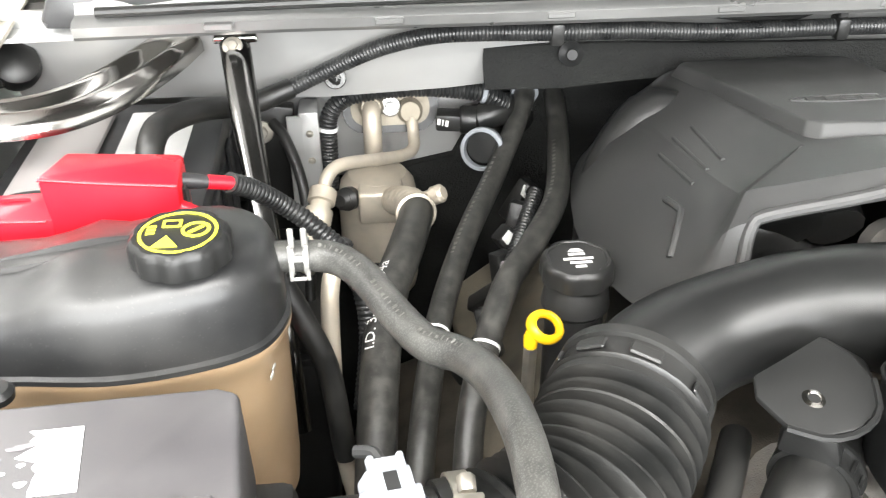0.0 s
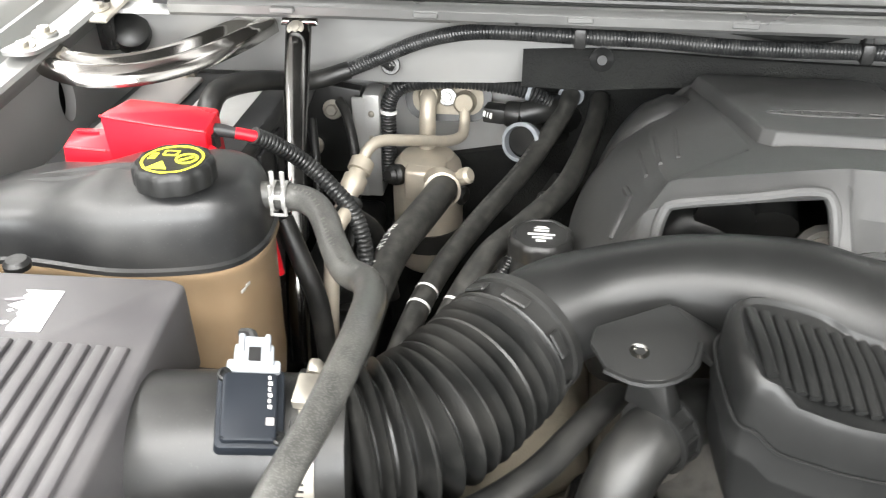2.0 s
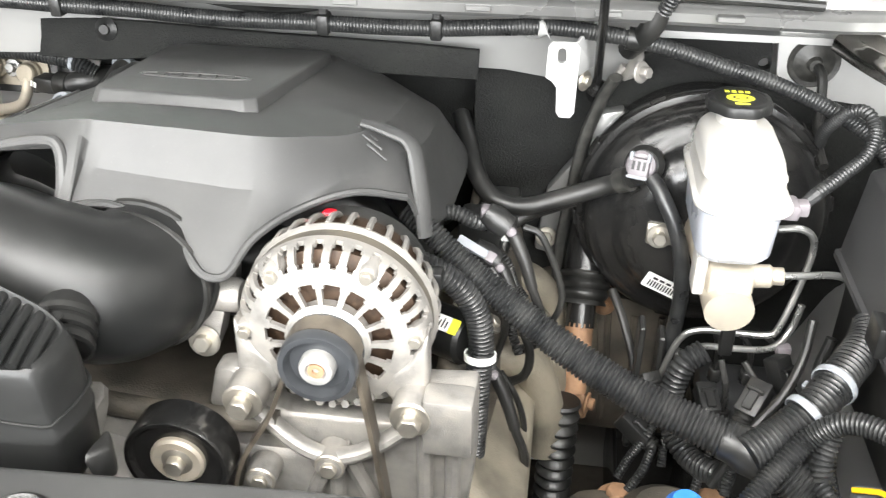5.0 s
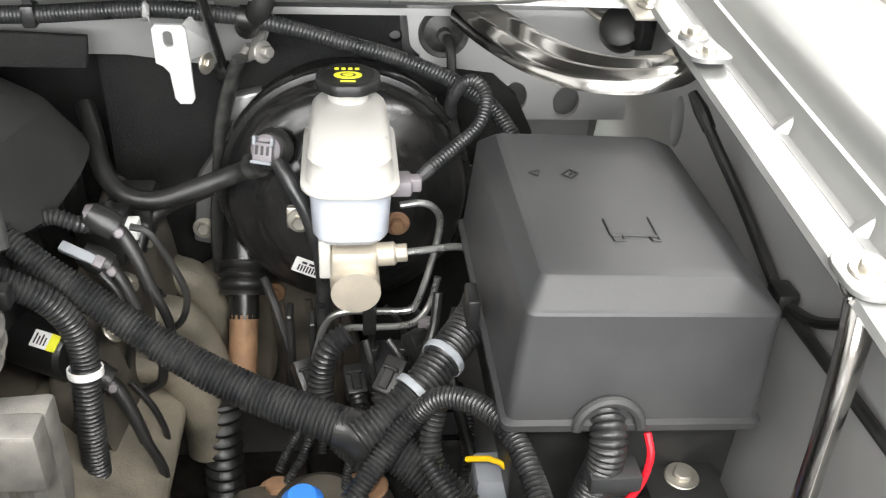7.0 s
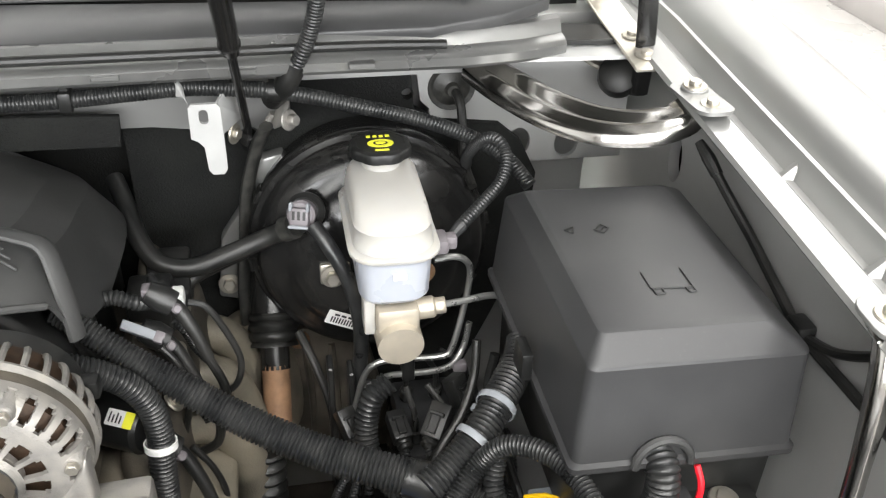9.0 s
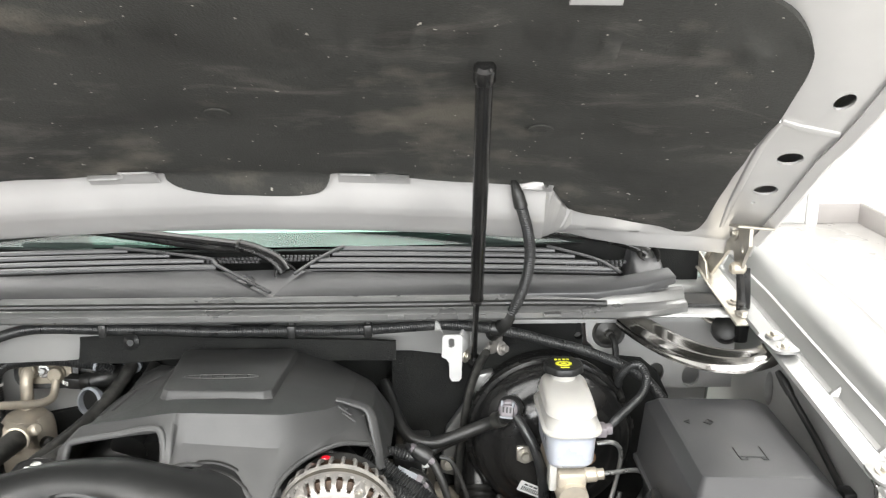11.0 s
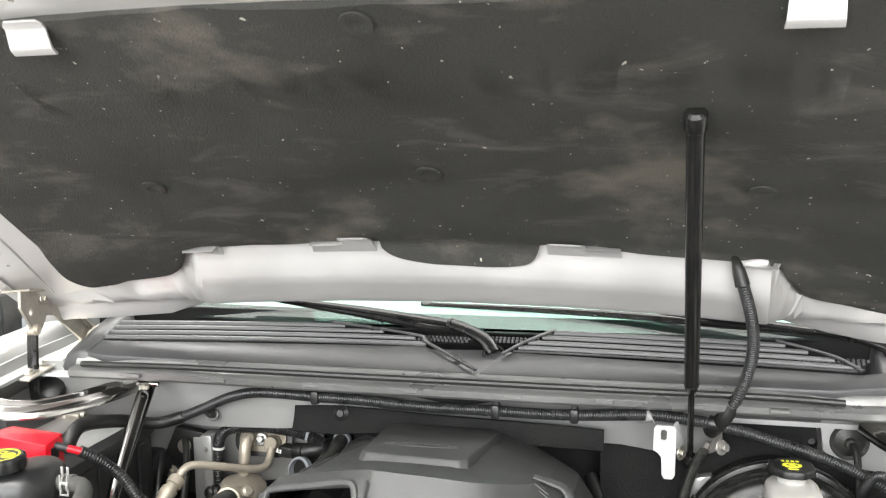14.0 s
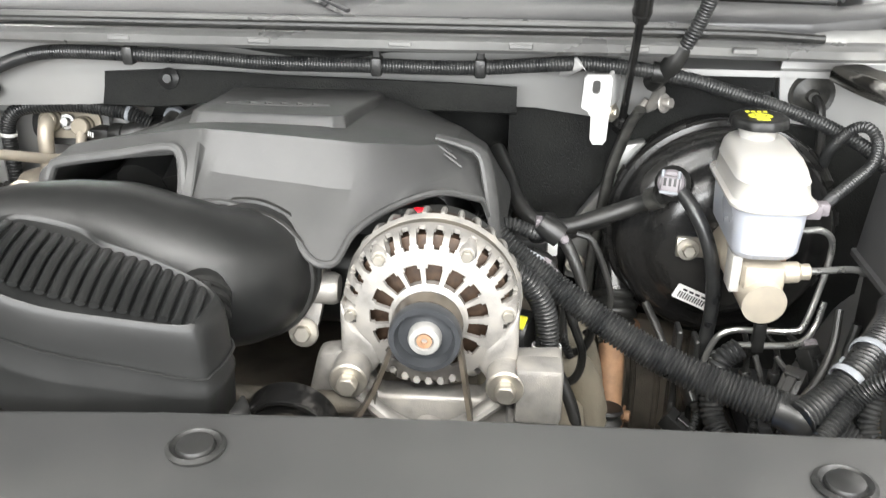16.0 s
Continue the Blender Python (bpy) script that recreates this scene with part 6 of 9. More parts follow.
pul = part("pulley", A(lathe([(r * 0.87, z) for r, z in PULLEY], 44)), GREYPUL, alt, "dark grey grooved pulley")
part("hub_nut", A(lathe([(0.0120, -0.008), (0.0120, -0.002), (0.0108, 0.001), (0.007, 0.0015), (0.006, -0.001)], 28)), CLAMP_STEEL, pul, "pale hub nut")
part("shaft_end", A(lathe([(0.0055, -0.004), (0.0055, 0.001), (0.0025, 0.0012), (0.002, -0.002)], 16)), RUST, pul, "rusty shaft end")
# mounting arms and bolts
for x, s in ((0.082, -1), (0.198, 1)):
    arm = [(0.14 + s * u, z) for u, z in ((0.0665, 1.010), (0.0668, 0.962), (0.064, 0.949), (0.055, 0.944), (0.044, 0.948), (0.036, 0.960), (0.042, 0.976), (0.055, 0.988))]
    part("mount_arm", slab([(x2, 0.052, z) for x2, z in arm], [(x2, 0.0325, z) for x2, z in arm], 0.004, 3), ALU, alt)
    part("boss", A(move(lathe([(0.0145, -0.034), (0.0145, -0.018), (0.013, -0.014)], 22), pose(x - 0.14, -0.0445, 0))), ALU, alt)
    bolt((x, 0.013, 0.9555), (0, -1, 0), alt, STEEL, 0.0082, 0.011)
for k, (x, z) in enumerate(((0.113, 0.956), (0.122, 0.951), (0.131, 0.948), (0.140, 0.9472), (0.149, 0.948), (0.158, 0.951), (0.167, 0.956))):
    part("lower_fin", sweep([(x, 0.03, z), (x, 0.045, z - 0.006), (x, 0.075, z - 0.008)], 0.003, 6, 0.006), ALU, alt)
part("terminal_cap", hull([(0.116, 0.104, 1.044), (0.132, 0.103, 1.045), (0.134, 0.118, 1.044), (0.118, 0.12, 1.043), (0.118, 0.106, 1.056), (0.130, 0.105, 1.056), (0.131, 0.115, 1.055), (0.120, 0.116, 1.055)], 0.003), RED, alt, "small red terminal cap")
part("voltage_plug", box((0.190, 0.102, 0.998), (0.206, 0.116, 1.014), 0.003), PLASTIC, alt)

br = thing("accessory_bracket", (0.15, 0.06, 0.75), "dirty cast aluminium accessory bracket", "bracket")
part("plate", slab([(x, 0.058, z) for x, z in ((0.055, 0.95), (0.085, 0.965), (0.10, 0.93), (0.18, 0.93), (0.195, 0.965), (0.240, 0.968), (0.240, 0.90), (0.225, 0.76), (0.08, 0.74), (0.06, 0.86))], [(x, 0.034, z) for x, z in ((0.055, 0.95), (0.085, 0.965), (0.10, 0.93), (0.18, 0.93), (0.195, 0.965), (0.240, 0.968), (0.240, 0.90), (0.225, 0.76), (0.08, 0.74), (0.06, 0.86))], 0.004), ALU, br)
part("square_ear", box((0.205, 0.012, 0.925), (0.240, 0.036, 0.972), 0.004), ALU, br)
part("cross_rib", sweep([(0.085, 0.03, 0.935), (0.115, 0.022, 0.915), (0.14, 0.018, 0.91), (0.165, 0.022, 0.915), (0.195, 0.03, 0.935)], 0.007, 10, 0.006, flat=0.8), ALU, br)
for a, b in (((0.14, 0.91), (0.10, 0.80)), ((0.14, 0.905), (0.14, 0.78)), ((0.145, 0.91), (0.19, 0.80)), ((0.205, 0.93), (0.205, 0.78)), ((0.225, 0.93), (0.225, 0.78))):
    part("rib", sweep([(a[0], 0.03, a[1]), (b[0], 0.03, b[1])], 0.006, 8), ALU, br)
for x, z in ((0.140, 0.905), (0.088, 0.885), (0.10, 0.83)):
    part("boss", move(lathe([(0.012, 0), (0.011, 0.018), (0.009, 0.02)], 16), along((0, -1, 0), (x, 0.03, z))), ALU, br)
    bolt((x, 0.012, z), (0, -1, 0), br, STEEL, 0.0065, 0.006)
part("left_ear", hull([(0.055, 0.035, 0.965), (0.075, 0.03, 0.968), (0.075, 0.03, 0.935), (0.045, 0.035, 0.925), (0.055, 0.055, 0.965), (0.075, 0.055, 0.968), (0.075, 0.055, 0.935), (0.045, 0.055, 0.925)], 0.005), ALU, br)


def idler(x, y, z, r, name, label):
    t = thing(name, (x, y + 0.02, z - r), label, "pulley", "belt pulleys")
    m = along((0, -1, 0), (x, y, z))
    part("rim", move(lathe([(r * 0.92, -0.026), (r, -0.025), (r, -0.002), (r * 0.97, 0.0), (r * 0.90, 0.0), (r * 0.82, -0.004), (r * 0.5, -0.007)], 44), m), BLACK_PAINT, t)
    part("bearing", move(lathe([(r * 0.52, -0.02), (r * 0.52, -0.004), (r * 0.46, -0.002), (r * 0.30, -0.003)], 30), m), ALU_PIPE, t, "pale metal bearing")
    part("bolt", move(hex_head(r * 0.2, 0.008), m @ pose(0, 0, -0.003)), STEEL, t)
    part("bolt_flange", move(lathe([(r * 0.3, -0.006), (r * 0.3, -0.003), (r * 0.24, -0.0015)], 22), m), STEEL, t)


idler(0.036, -0.008, 0.911, 0.038, "idler_pulley", "glossy black idler pulley with a pale bearing")
idler(-0.172, -0.006, 0.877, 0.034, "tensioner_pulley", "black belt tensioner pulley with a pale hub")
BELT = material("dusty_brown_black_rubber", (0.062, 0.053, 0.042), 0.42, 0, 0.3, 60, 1500, 0.2, 0.0003, dust=0.3, dust_color=(0.16, 0.135, 0.10))
belt = thing("drive_belt", (0.05, 0.01, 0.78), "black ribbed drive belt round the pulleys", "belt")


def flat_belt(pts):
    rr = []
    line, _ = resample(spline(pts, 8), 0.008)
    for p, t, u, w in frames(line):
        nn = t.cross(Vector((0, 1, 0))).normalized()
        rr.append([p + Vector((0, -0.0075, 0)) + nn * 0.0016, p + Vector((0, 0.0075, 0)) + nn * 0.0016, p + Vector((0, 0.0075, 0)) - nn * 0.0016, p + Vector((0, -0.0075, 0)) - nn * 0.0016])
    return loft(rr)


R = 0.0245
arc = [(0.14 + R * math.cos(radians(a)), 0.018, 1.0 + R * math.sin(radians(a))) for a in range(-18, 205, 12)]
part("loop", flat_belt([(0.186, 0.018, 0.80), (0.176, 0.018, 0.90)] + arc + [(0.100, 0.018, 0.945), (0.078, 0.016, 0.905), (0.066, 0.014, 0.86)]), BELT, belt)
part("run", flat_belt([(-0.165, 0.008, 0.912), (-0.05, 0.006, 0.905), (0.03, 0.005, 0.872), (0.06, 0.006, 0.862)]), BELT, belt)
part("run", flat_belt([(-0.19, 0.008, 0.845), (0.0, 0.006, 0.80), (0.19, 0.006, 0.80)]), BELT, belt)


PRINT_GREY = material("worn_pale_print", (0.15, 0.148, 0.137), 0.6, 0, 0.3, 300, 1500, 0.0)

# ---------------- coolant tank ----------------
tank = thing("coolant_tank", (-0.56, 0.10, 0.88), "coolant tank with black upper half and amber lower half", "coolant tank")
foot = [(-0.690, 0.070), (-0.675, 0.050), (-0.64, 0.044), (-0.60, 0.045), (-0.54, 0.039), (-0.49, 0.046), (-0.458, 0.060), (-0.444, 0.085), (-0.443, 0.112), (-0.450, 0.140), (-0.475, 0.158), (-0.54, 0.166), (-0.62, 0.166), (-0.675, 0.160), (-0.692, 0.13)]
fo = [(q.x, q.y) for q in spline([(x, y, 0) for x, y in foot], 4, True)]
TC = (-0.565, 0.104)


def scaled(f, fx=None):
    return [(TC[0] + (x - TC[0]) * (fx or f), TC[1] + (y - TC[1]) * f) for x, y in fo]


rings = []
for f, fx, z in ((1.0, 1.0, 1.0335), (1.045, 1.02, 1.034), (1.045, 1.02, 1.0375), (1.0, 1.0, 1.039), (0.995, 0.998, 1.048), (0.985, 0.992, 1.060), (0.96, 0.98, 1.071), (0.90, 0.955, 1.080), (0.80, 0.92, 1.0850), (0.65, 0.87, 1.0875), (0.45, 0.80, 1.088), (0.15, 0.6, 1.089)):
    ring = []
    for x, y in scaled(f, fx):
        k = max(0.0, (z - 1.04)) / 0.05
        drop = 0.020 * k * max(0.0, min(1.0, (-0.56 - x) / 0.10)) + 0.003 * k * math.sin((x + 0.7) * 75) * (x < -0.55)
        drop += 0.013 * k * max(0.0, min(1.0, (y - 0.085) / 0.06)) * max(0.0, min(1.0, (-0.49 - x) / 0.05))
        drop -= 0.0055 * min(1.0, k) * math.exp(-((x + 0.494) ** 2 + (y - 0.074) ** 2) / 0.0018)
        ring.append((x, y, z - drop))
    rings.append(ring)
part("upper_half", loft(rings), TANK, tank, "black upper half", angle=50)
rings = [[(x, y, z) for x, y in scaled(f, fx)] for f, fx, z in ((0.80, 0.92, 0.885), (0.90, 0.96, 0.888), (0.93, 0.975, 0.91), (0.95, 0.985, 1.0), (0.97, 0.99, 1.022), (1.04, 1.018, 1.029), (1.04, 1.018, 1.0335))]
part("lower_half", loft(rings), AMBER, tank, "amber translucent lower half")
part("neck", move(lathe([(0.018, 1.070), (0.017, 1.09), (0.017, 1.096)], 24), pose(-0.494, 0.080, 0)), PLASTIC, tank)


def lobed_cap(c, r, h, lobes, mat, parent, label):
    out = []
    for i in range(lobes * 8):
        a = 2 * math.pi * i / (lobes * 8)
        rr = r * (1 - 0.055 * (0.5 + 0.5 * math.cos(lobes * a)) ** 2)
        out.append((rr, a))
    rings = []
    for f, z in ((0.90, 0), (1.0, h * 0.06), (1.0, h * 0.70), (0.96, h * 0.9), (0.88, h), (0.80, h * 1.0), (0.78, h * 0.96)):
        k = f
        rings.append([(c[0] + rr * k * math.cos(a), c[1] + rr * k * math.sin(a), c[2] + z) for rr, a in out])
    return part("cap", loft(rings), mat, parent, label)


part("neck_collar", move(lathe([(0.0185, 1.070), (0.0185, 1.0925), (0.0185, 1.0960), (0.017, 1.0965)], 32, False), pose(-0.494, 0.080, 0)), TANK, tank)
cap = lobed_cap((-0.494, 0.072, 1.0955), 0.0290, 0.0168, 10, PLASTIC_SHINY, tank, "black lobed filler cap with yellow print")
CZ = 1.0955 + 0.0163
part("print_ring", move(lathe([(0.0202, 0.0), (0.0220, 0.0), (0.0220, 0.0005), (0.0202, 0.0005)], 40, "ring"), pose(-0.494, 0.072, CZ)), YELLOW_INK, cap)
part("print_ring", move(lathe([(0.0062, 0.0), (0.0082, 0.0), (0.0082, 0.0005), (0.0062, 0.0005)], 28, "ring"), pose(-0.4845, 0.074, CZ)), YELLOW_INK, cap)
part("print_sign", move(prism([(-0.0075, -0.006), (0.0075, -0.006), (0, 0.006)], 0.0005, 0), pose(-0.500, 0.0625, CZ)), YELLOW_INK, cap)
part("print_sign", move(prism(rrect(0, 0, 0.011, 0.008, 0.001), 0.0005, 0), pose(-0.4985, 0.0815, CZ)), YELLOW_INK, cap)
part("print_sign", move(prism(rrect(0, 0, 0.0075, 0.0045, 0.001), 0.0003, 0), pose(-0.4985, 0.0812, CZ + 0.0003)), BLACK_INK, cap)
for k in range(3):
    part("print_bar", move(box((-0.0025, -0.001, 0), (0.0025, 0.001, 0.0005), 0), pose(-0.5095, 0.072 + 0.0035 * k, CZ, 0, 0, 10)), YELLOW_INK, cap)
part("print_bar", move(box((-0.005, -0.0012, 0), (0.005, 0.0012, 0.0005), 0), pose(-0.4845, 0.074, CZ, 0, 0, 40)), YELLOW_INK, cap)
part("outlet", sweep([(-0.460, 0.112, 1.066), (-0.438, 0.112, 1.066)], 0.0085, 14, 0.006), PLASTIC, tank)
for k in range(5):
    part("level_bar", move(box((-0.003, -0.0004, -0.0012), (0.003, 0.0004, 0.0012), 0), pose(-0.452 + 0.0006 * k, 0.062 + 0.008 * k, 1.012, 0, 0, 78)), CREAM, tank)

BYP = [(-0.448, 0.112, 1.066), (-0.436, 0.112, 1.066), (-0.412, 0.106, 1.067), (-0.394, 0.086, 1.067), (-0.375, 0.045, 1.065), (-0.360, 0.016, 1.066), (-0.342, -0.006, 1.073), (-0.331, -0.045, 1.086), (-0.327, -0.098, 1.098), (-0.330, -0.150, 1.099), (-0.340, -0.205, 1.092), (-0.352, -0.25, 1.065), (-0.36, -0.275, 1.03), (-0.362, -0.285, 0.99)]
by = thing("bypass_hose", (-0.36, -0.28, 0.99), "worn grey-black coolant bypass hose with woven sheath", "hose")
part("hose", sweep(BYP, [0.0102, 0.0102, 0.0102, 0.0102, 0.010, 0.0098, 0.0095, 0.0090, 0.0086, 0.0084, 0.0084, 0.0084, 0.0084, 0.0084], 20, 0.004, lumps=0.015), BRAID, by)
for k in range(36):
    if k % 12 < 9:
        part("print_bar", on_hose(box((0.0046 * k, -0.0015, 0), (0.0046 * k + (0.0012 if k % 3 else 0.0024), 0.0015 - 0.0009 * (k % 2), 0.0002), 0), BYP, 0.0104, 0.03, 1.25), PRINT_GREY, by)
sc = part("spring_clamp", move(join(lathe([(0.0110, -0.006), (0.0120, -0.006), (0.0120, -0.003), (0.0110, -0.003)], 24, "ring"), lathe([(0.0110, 0.003), (0.0120, 0.003), (0.0120, 0.006), (0.0110, 0.006)], 24, "ring")), along((1, 0, 0), (-0.432, 0.1115, 1.066))), CLAMP_STEEL, by, "pale spring clamp")
for dx, dz in ((-0.004, 0.0145), (0.004, 0.0145)):
    part("clamp_ear", box((-0.432 + dx - 0.0018, 0.104, 1.066 + 0.010), (-0.432 + dx + 0.0018, 0.1065, 1.066 + 0.024), 0.0008, 1), CLAMP_STEEL, sc)
part("clamp_bridge", join(*[box((x0, 0.1005, z0), (x1, 0.1025, z1), 0.0006, 1) for x0, x1, z0, z1 in ((-0.4385, -0.4358, 1.054, 1.080), (-0.4282, -0.4255, 1.054, 1.080), (-0.436, -0.428, 1.054, 1.0565), (-0.436, -0.428, 1.068, 1.072))]), CLAMP_STEEL, sc)

# ---------------- battery ----------------
bat = thing("battery", (-0.59, 0.30, 0.84), "dark grey car battery with a pale label", "battery")
part("case", box((-0.672, 0.165, 0.84), (-0.512, 0.425, 1.022), 0.006), BATTERY, bat)
part("lid", box((-0.675, 0.162, 1.020), (-0.509, 0.428, 1.040), 0.004), BATTERY, bat)
part("label", box((-0.592, 0.27, 1.040), (-0.535, 0.405, 1.0406), 0), PAPER, bat, "pale grey label")
part("vent_strip", box((-0.66, 0.24, 1.040), (-0.605, 0.40, 1.046), 0.003), GREYPAD, bat)
part("carry_handle", sweep([(-0.660, 0.235, 1.043), (-0.640, 0.232, 1.052), (-0.60, 0.232, 1.052), (-0.585, 0.235, 1.043)], 0.008, 10, 0.006, flat=0.5), BATTERY, bat)
for k in range(4):
    part("side_rib", box((-0.512, 0.23 + 0.05 * k, 0.86), (-0.508, 0.25 + 0.05 * k, 1.015), 0.001, 1), BATTERY, bat)
part("negative_terminal", join(move(lathe([(0.011, 0), (0.009, 0.018), (0.007, 0.019)], 16), pose(-0.648, 0.40, 1.04)), box((-0.665, 0.392, 1.044), (-0.62, 0.412, 1.054), 0.002), move(hex_head(0.006, 0.008), along((1, 0, 0), (-0.622, 0.402, 1.05)))), STEEL, bat, "zinc terminal clamp")
red = thing("terminal_cover", (-0.58, 0.19, 1.04), "red plastic battery terminal cover with moulded steps", "terminal cover")
part("main_cover", hull([(-0.600, 0.178, 1.040), (-0.516, 0.178, 1.040), (-0.513, 0.214, 1.040), (-0.594, 0.213, 1.040), (-0.603, 0.176, 1.0965), (-0.513, 0.176, 1.0865), (-0.514, 0.213, 1.0915), (-0.592, 0.213, 1.0965)], 0.0022), RED, red)
part("step_cover", hull([(-0.646, 0.179, 1.038), (-0.60, 0.179, 1.036), (-0.60, 0.205, 1.04), (-0.646, 0.205, 1.04), (-0.6425, 0.178, 1.0650), (-0.600, 0.178, 1.0635), (-0.600, 0.205, 1.0715), (-0.644, 0.205, 1.0705)], 0.0022), RED, red)
part("edge_bead", sweep([(-0.602, 0.1755, 1.0955), (-0.56, 0.1752, 1.0905), (-0.514, 0.1755, 1.0858)], 0.0011, 6), RED, red)
part("edge_bead", sweep([(-0.641, 0.1775, 1.0645), (-0.622, 0.1775, 1.0635), (-0.604, 0.1775, 1.0630)], 0.0011, 6), RED, red)
part("latch_window", box((-0.516, 0.186, 1.062), (-0.511, 0.200, 1.078), 0.001, 1), PLASTIC, red)
part("moulded_bar", box((-0.638, 0.196, 1.0695), (-0.618, 0.1975, 1.0715), 0), RED, red)
cab = thing("battery_cable", (-0.40, 0.21, 0.9), "black corrugated battery cable with a red sleeve", "cable")
CB = [(-0.484, 0.206, 1.0705), (-0.470, 0.222, 1.055), (-0.450, 0.236, 1.032), (-0.425, 0.232, 1.010), (-0.402, 0.22, 0.985), (-0.392, 0.20, 0.94), (-0.40, 0.17, 0.88)]
part("loom", sweep(CB, 0.0074, 14, rib=(0.0042, 0.0005)), LOOM, cab)
part("lug", sweep([(-0.516, 0.198, 1.078), (-0.508, 0.199, 1.077), (-0.497, 0.2015, 1.074)], [0.006, 0.0055, 0.0045], 12, 0.004), BATTERY, cab)
part("red_sleeve", sweep([(-0.498, 0.201, 1.0745), (-0.490, 0.204, 1.072), (-0.482, 0.207, 1.069)], 0.0052, 12, 0.004), RED, cab, "red plastic sleeve")
part("red_cable", sweep([(-0.520, 0.185, 1.068), (-0.500, 0.175, 1.062), (-0.478, 0.16, 1.048), (-0.462, 0.15, 1.02), (-0.455, 0.15, 0.97)], 0.0045, 12, 0.006), RED, cab, "red insulated cable")

# ---------------- main harness along the cowl ----------------
hn = thing("wiring_harness", (-0.05, 0.39, 1.09), "black corrugated wiring harness clipped along the cowl", "wiring harness")
HL = [(-0.556, 0.268, 1.010), (-0.556, 0.276, 1.045), (-0.552, 0.292, 1.067), (-0.545, 0.315, 1.070), (-0.525, 0.36, 1.060), (-0.488, 0.400, 1.046), (-0.45, 0.415, 1.054)]
HM = [(-0.45, 0.415, 1.054), (-0.415, 0.418, 1.069), (-0.37, 0.41, 1.090), (-0.325, 0.398, 1.104), (-0.28, 0.388, 1.109), (-0.214, 0.382, 1.109), (-0.14, 0.384, 1.107), (-0.06, 0.387, 1.102), (0.05, 0.389, 1.1015), (0.105, 0.389, 1.101), (0.159, 0.389, 1.102), (0.22, 0.386, 1.107), (0.27, 0.384, 1.110), (0.33, 0.383, 1.105)]
HR = [(0.33, 0.383, 1.105), (0.374, 0.380, 1.097), (0.42, 0.380, 1.084), (0.47, 0.379, 1.070), (0.52, 0.372, 1.052), (0.555, 0.355, 1.035), (0.575, 0.33, 1.015)]
part("smooth_cable", sweep(HL, [0.011, 0.011, 0.010, 0.0095], 14, 0.006), RUBBER, hn)
part("loom", sweep(HM, 0.0076, 14, rib=(0.0032, 0.0004)), LOOM, hn)
part("loom", sweep(HR, 0.0072, 14, rib=(0.0034, 0.0004)), LOOM, hn)
for x, y, z in ((-0.214, 0.382, 1.109), (0.05, 0.389, 1.1015), (0.159, 0.389, 1.102)):
    cl = part("clip", join(box((x - 0.006, y - 0.010, z - 0.010), (x + 0.006, y + 0.010, z + 0.010), 0.003), box((x - 0.004, y - 0.004, z + 0.006), (x + 0.004, y + 0.004, z + 0.021), 0.001, 1), box((x - 0.007, y - 0.005, z + 0.018), (x + 0.007, y + 0.004, z + 0.023), 0.001, 1)), PLASTIC, hn)
part("tape", sweep([(0.335, 0.383, 1.104), (0.347, 0.3825, 1.1025)], 0.0105, 14, 0.004), RUBBER, hn)
stud = thing("panel_stud", (-0.41, 0.435, 1.05), "small dark steel stud with a nut on the cowl panel", "stud")
part("nut", bolt_mesh((-0.41, 0.437, 1.053), (0, -1, 0.3), 0.006, 0.006), DARK_STEEL, stud)
part("shank", move(lathe([(0.0025, 0), (0.0025, 0.014)], 10), along((0, -1, 0.3), (-0.41, 0.437, 1.053))), DARK_STEEL, stud)
part("cable_clip", sweep([(-0.418, 0.425, 1.072), (-0.414, 0.422, 1.060), (-0.408, 0.430, 1.052)], 0.0035, 8, 0.004), PLASTIC, stud)

# ---------------- air conditioning ----------------
ac = thing("ac_accumulator", (-0.375, 0.455, 0.80), "beige aluminium air conditioning accumulator with pipes", "accumulator")
part("can", move(lathe([(0.030, 0.0), (0.038, 0.008), (0.0405, 0.02), (0.0405, 0.118), (0.038, 0.132), (0.030, 0.142), (0.012, 0.146)], 36), pose(-0.375, 0.455, 0.80)), ALU_PIPE, ac)
part("strap", move(lathe([(0.0405, -0.012), (0.043, -0.012), (0.043, 0.012), (0.0405, 0.012)], 36, "ring"), pose(-0.375, 0.455, 0.845)), PLASTIC, ac, "black mounting strap")
part("port_block", hull([(-0.395, 0.412, 0.905), (-0.35, 0.412, 0.905), (-0.395, 0.412, 0.940), (-0.35, 0.412, 0.940), (-0.40, 0.45, 0.90), (-0.345, 0.45, 0.90), (-0.395, 0.45, 0.945), (-0.35, 0.45, 0.945)], 0.004), ALU_PIPE, ac)
part("switch_knob", move(lathe([(0.012, 0), (0.012, 0.008), (0.008, 0.012), (0.010, 0.016), (0.006, 0.02)], 16), along((-0.5, -0.8, 0.3), (-0.403, 0.425, 0.930))), RUBBER, ac, "black rubber cap")
part("knob", move(lathe([(0.010, 0), (0.011, 0.01), (0.006, 0.014)], 14), along((0.8, -0.5, 0), (-0.338, 0.425, 0.91))), RUBBER, ac)
part("flange_plate", move(plate(rrect(0, 0, 0.082, 0.036, 0.016), 0.010), along((0, -1, 0.35), (-0.357, 0.508, 0.990))), BRONZE, ac, "dull bronze flange plate")
part("foam_gasket", move(plate(rrect(0, 0.001, 0.10, 0.055, 0.024), 0.008), along((0, -1, 0.35), (-0.357, 0.5095, 0.990))), RUBBER, ac)
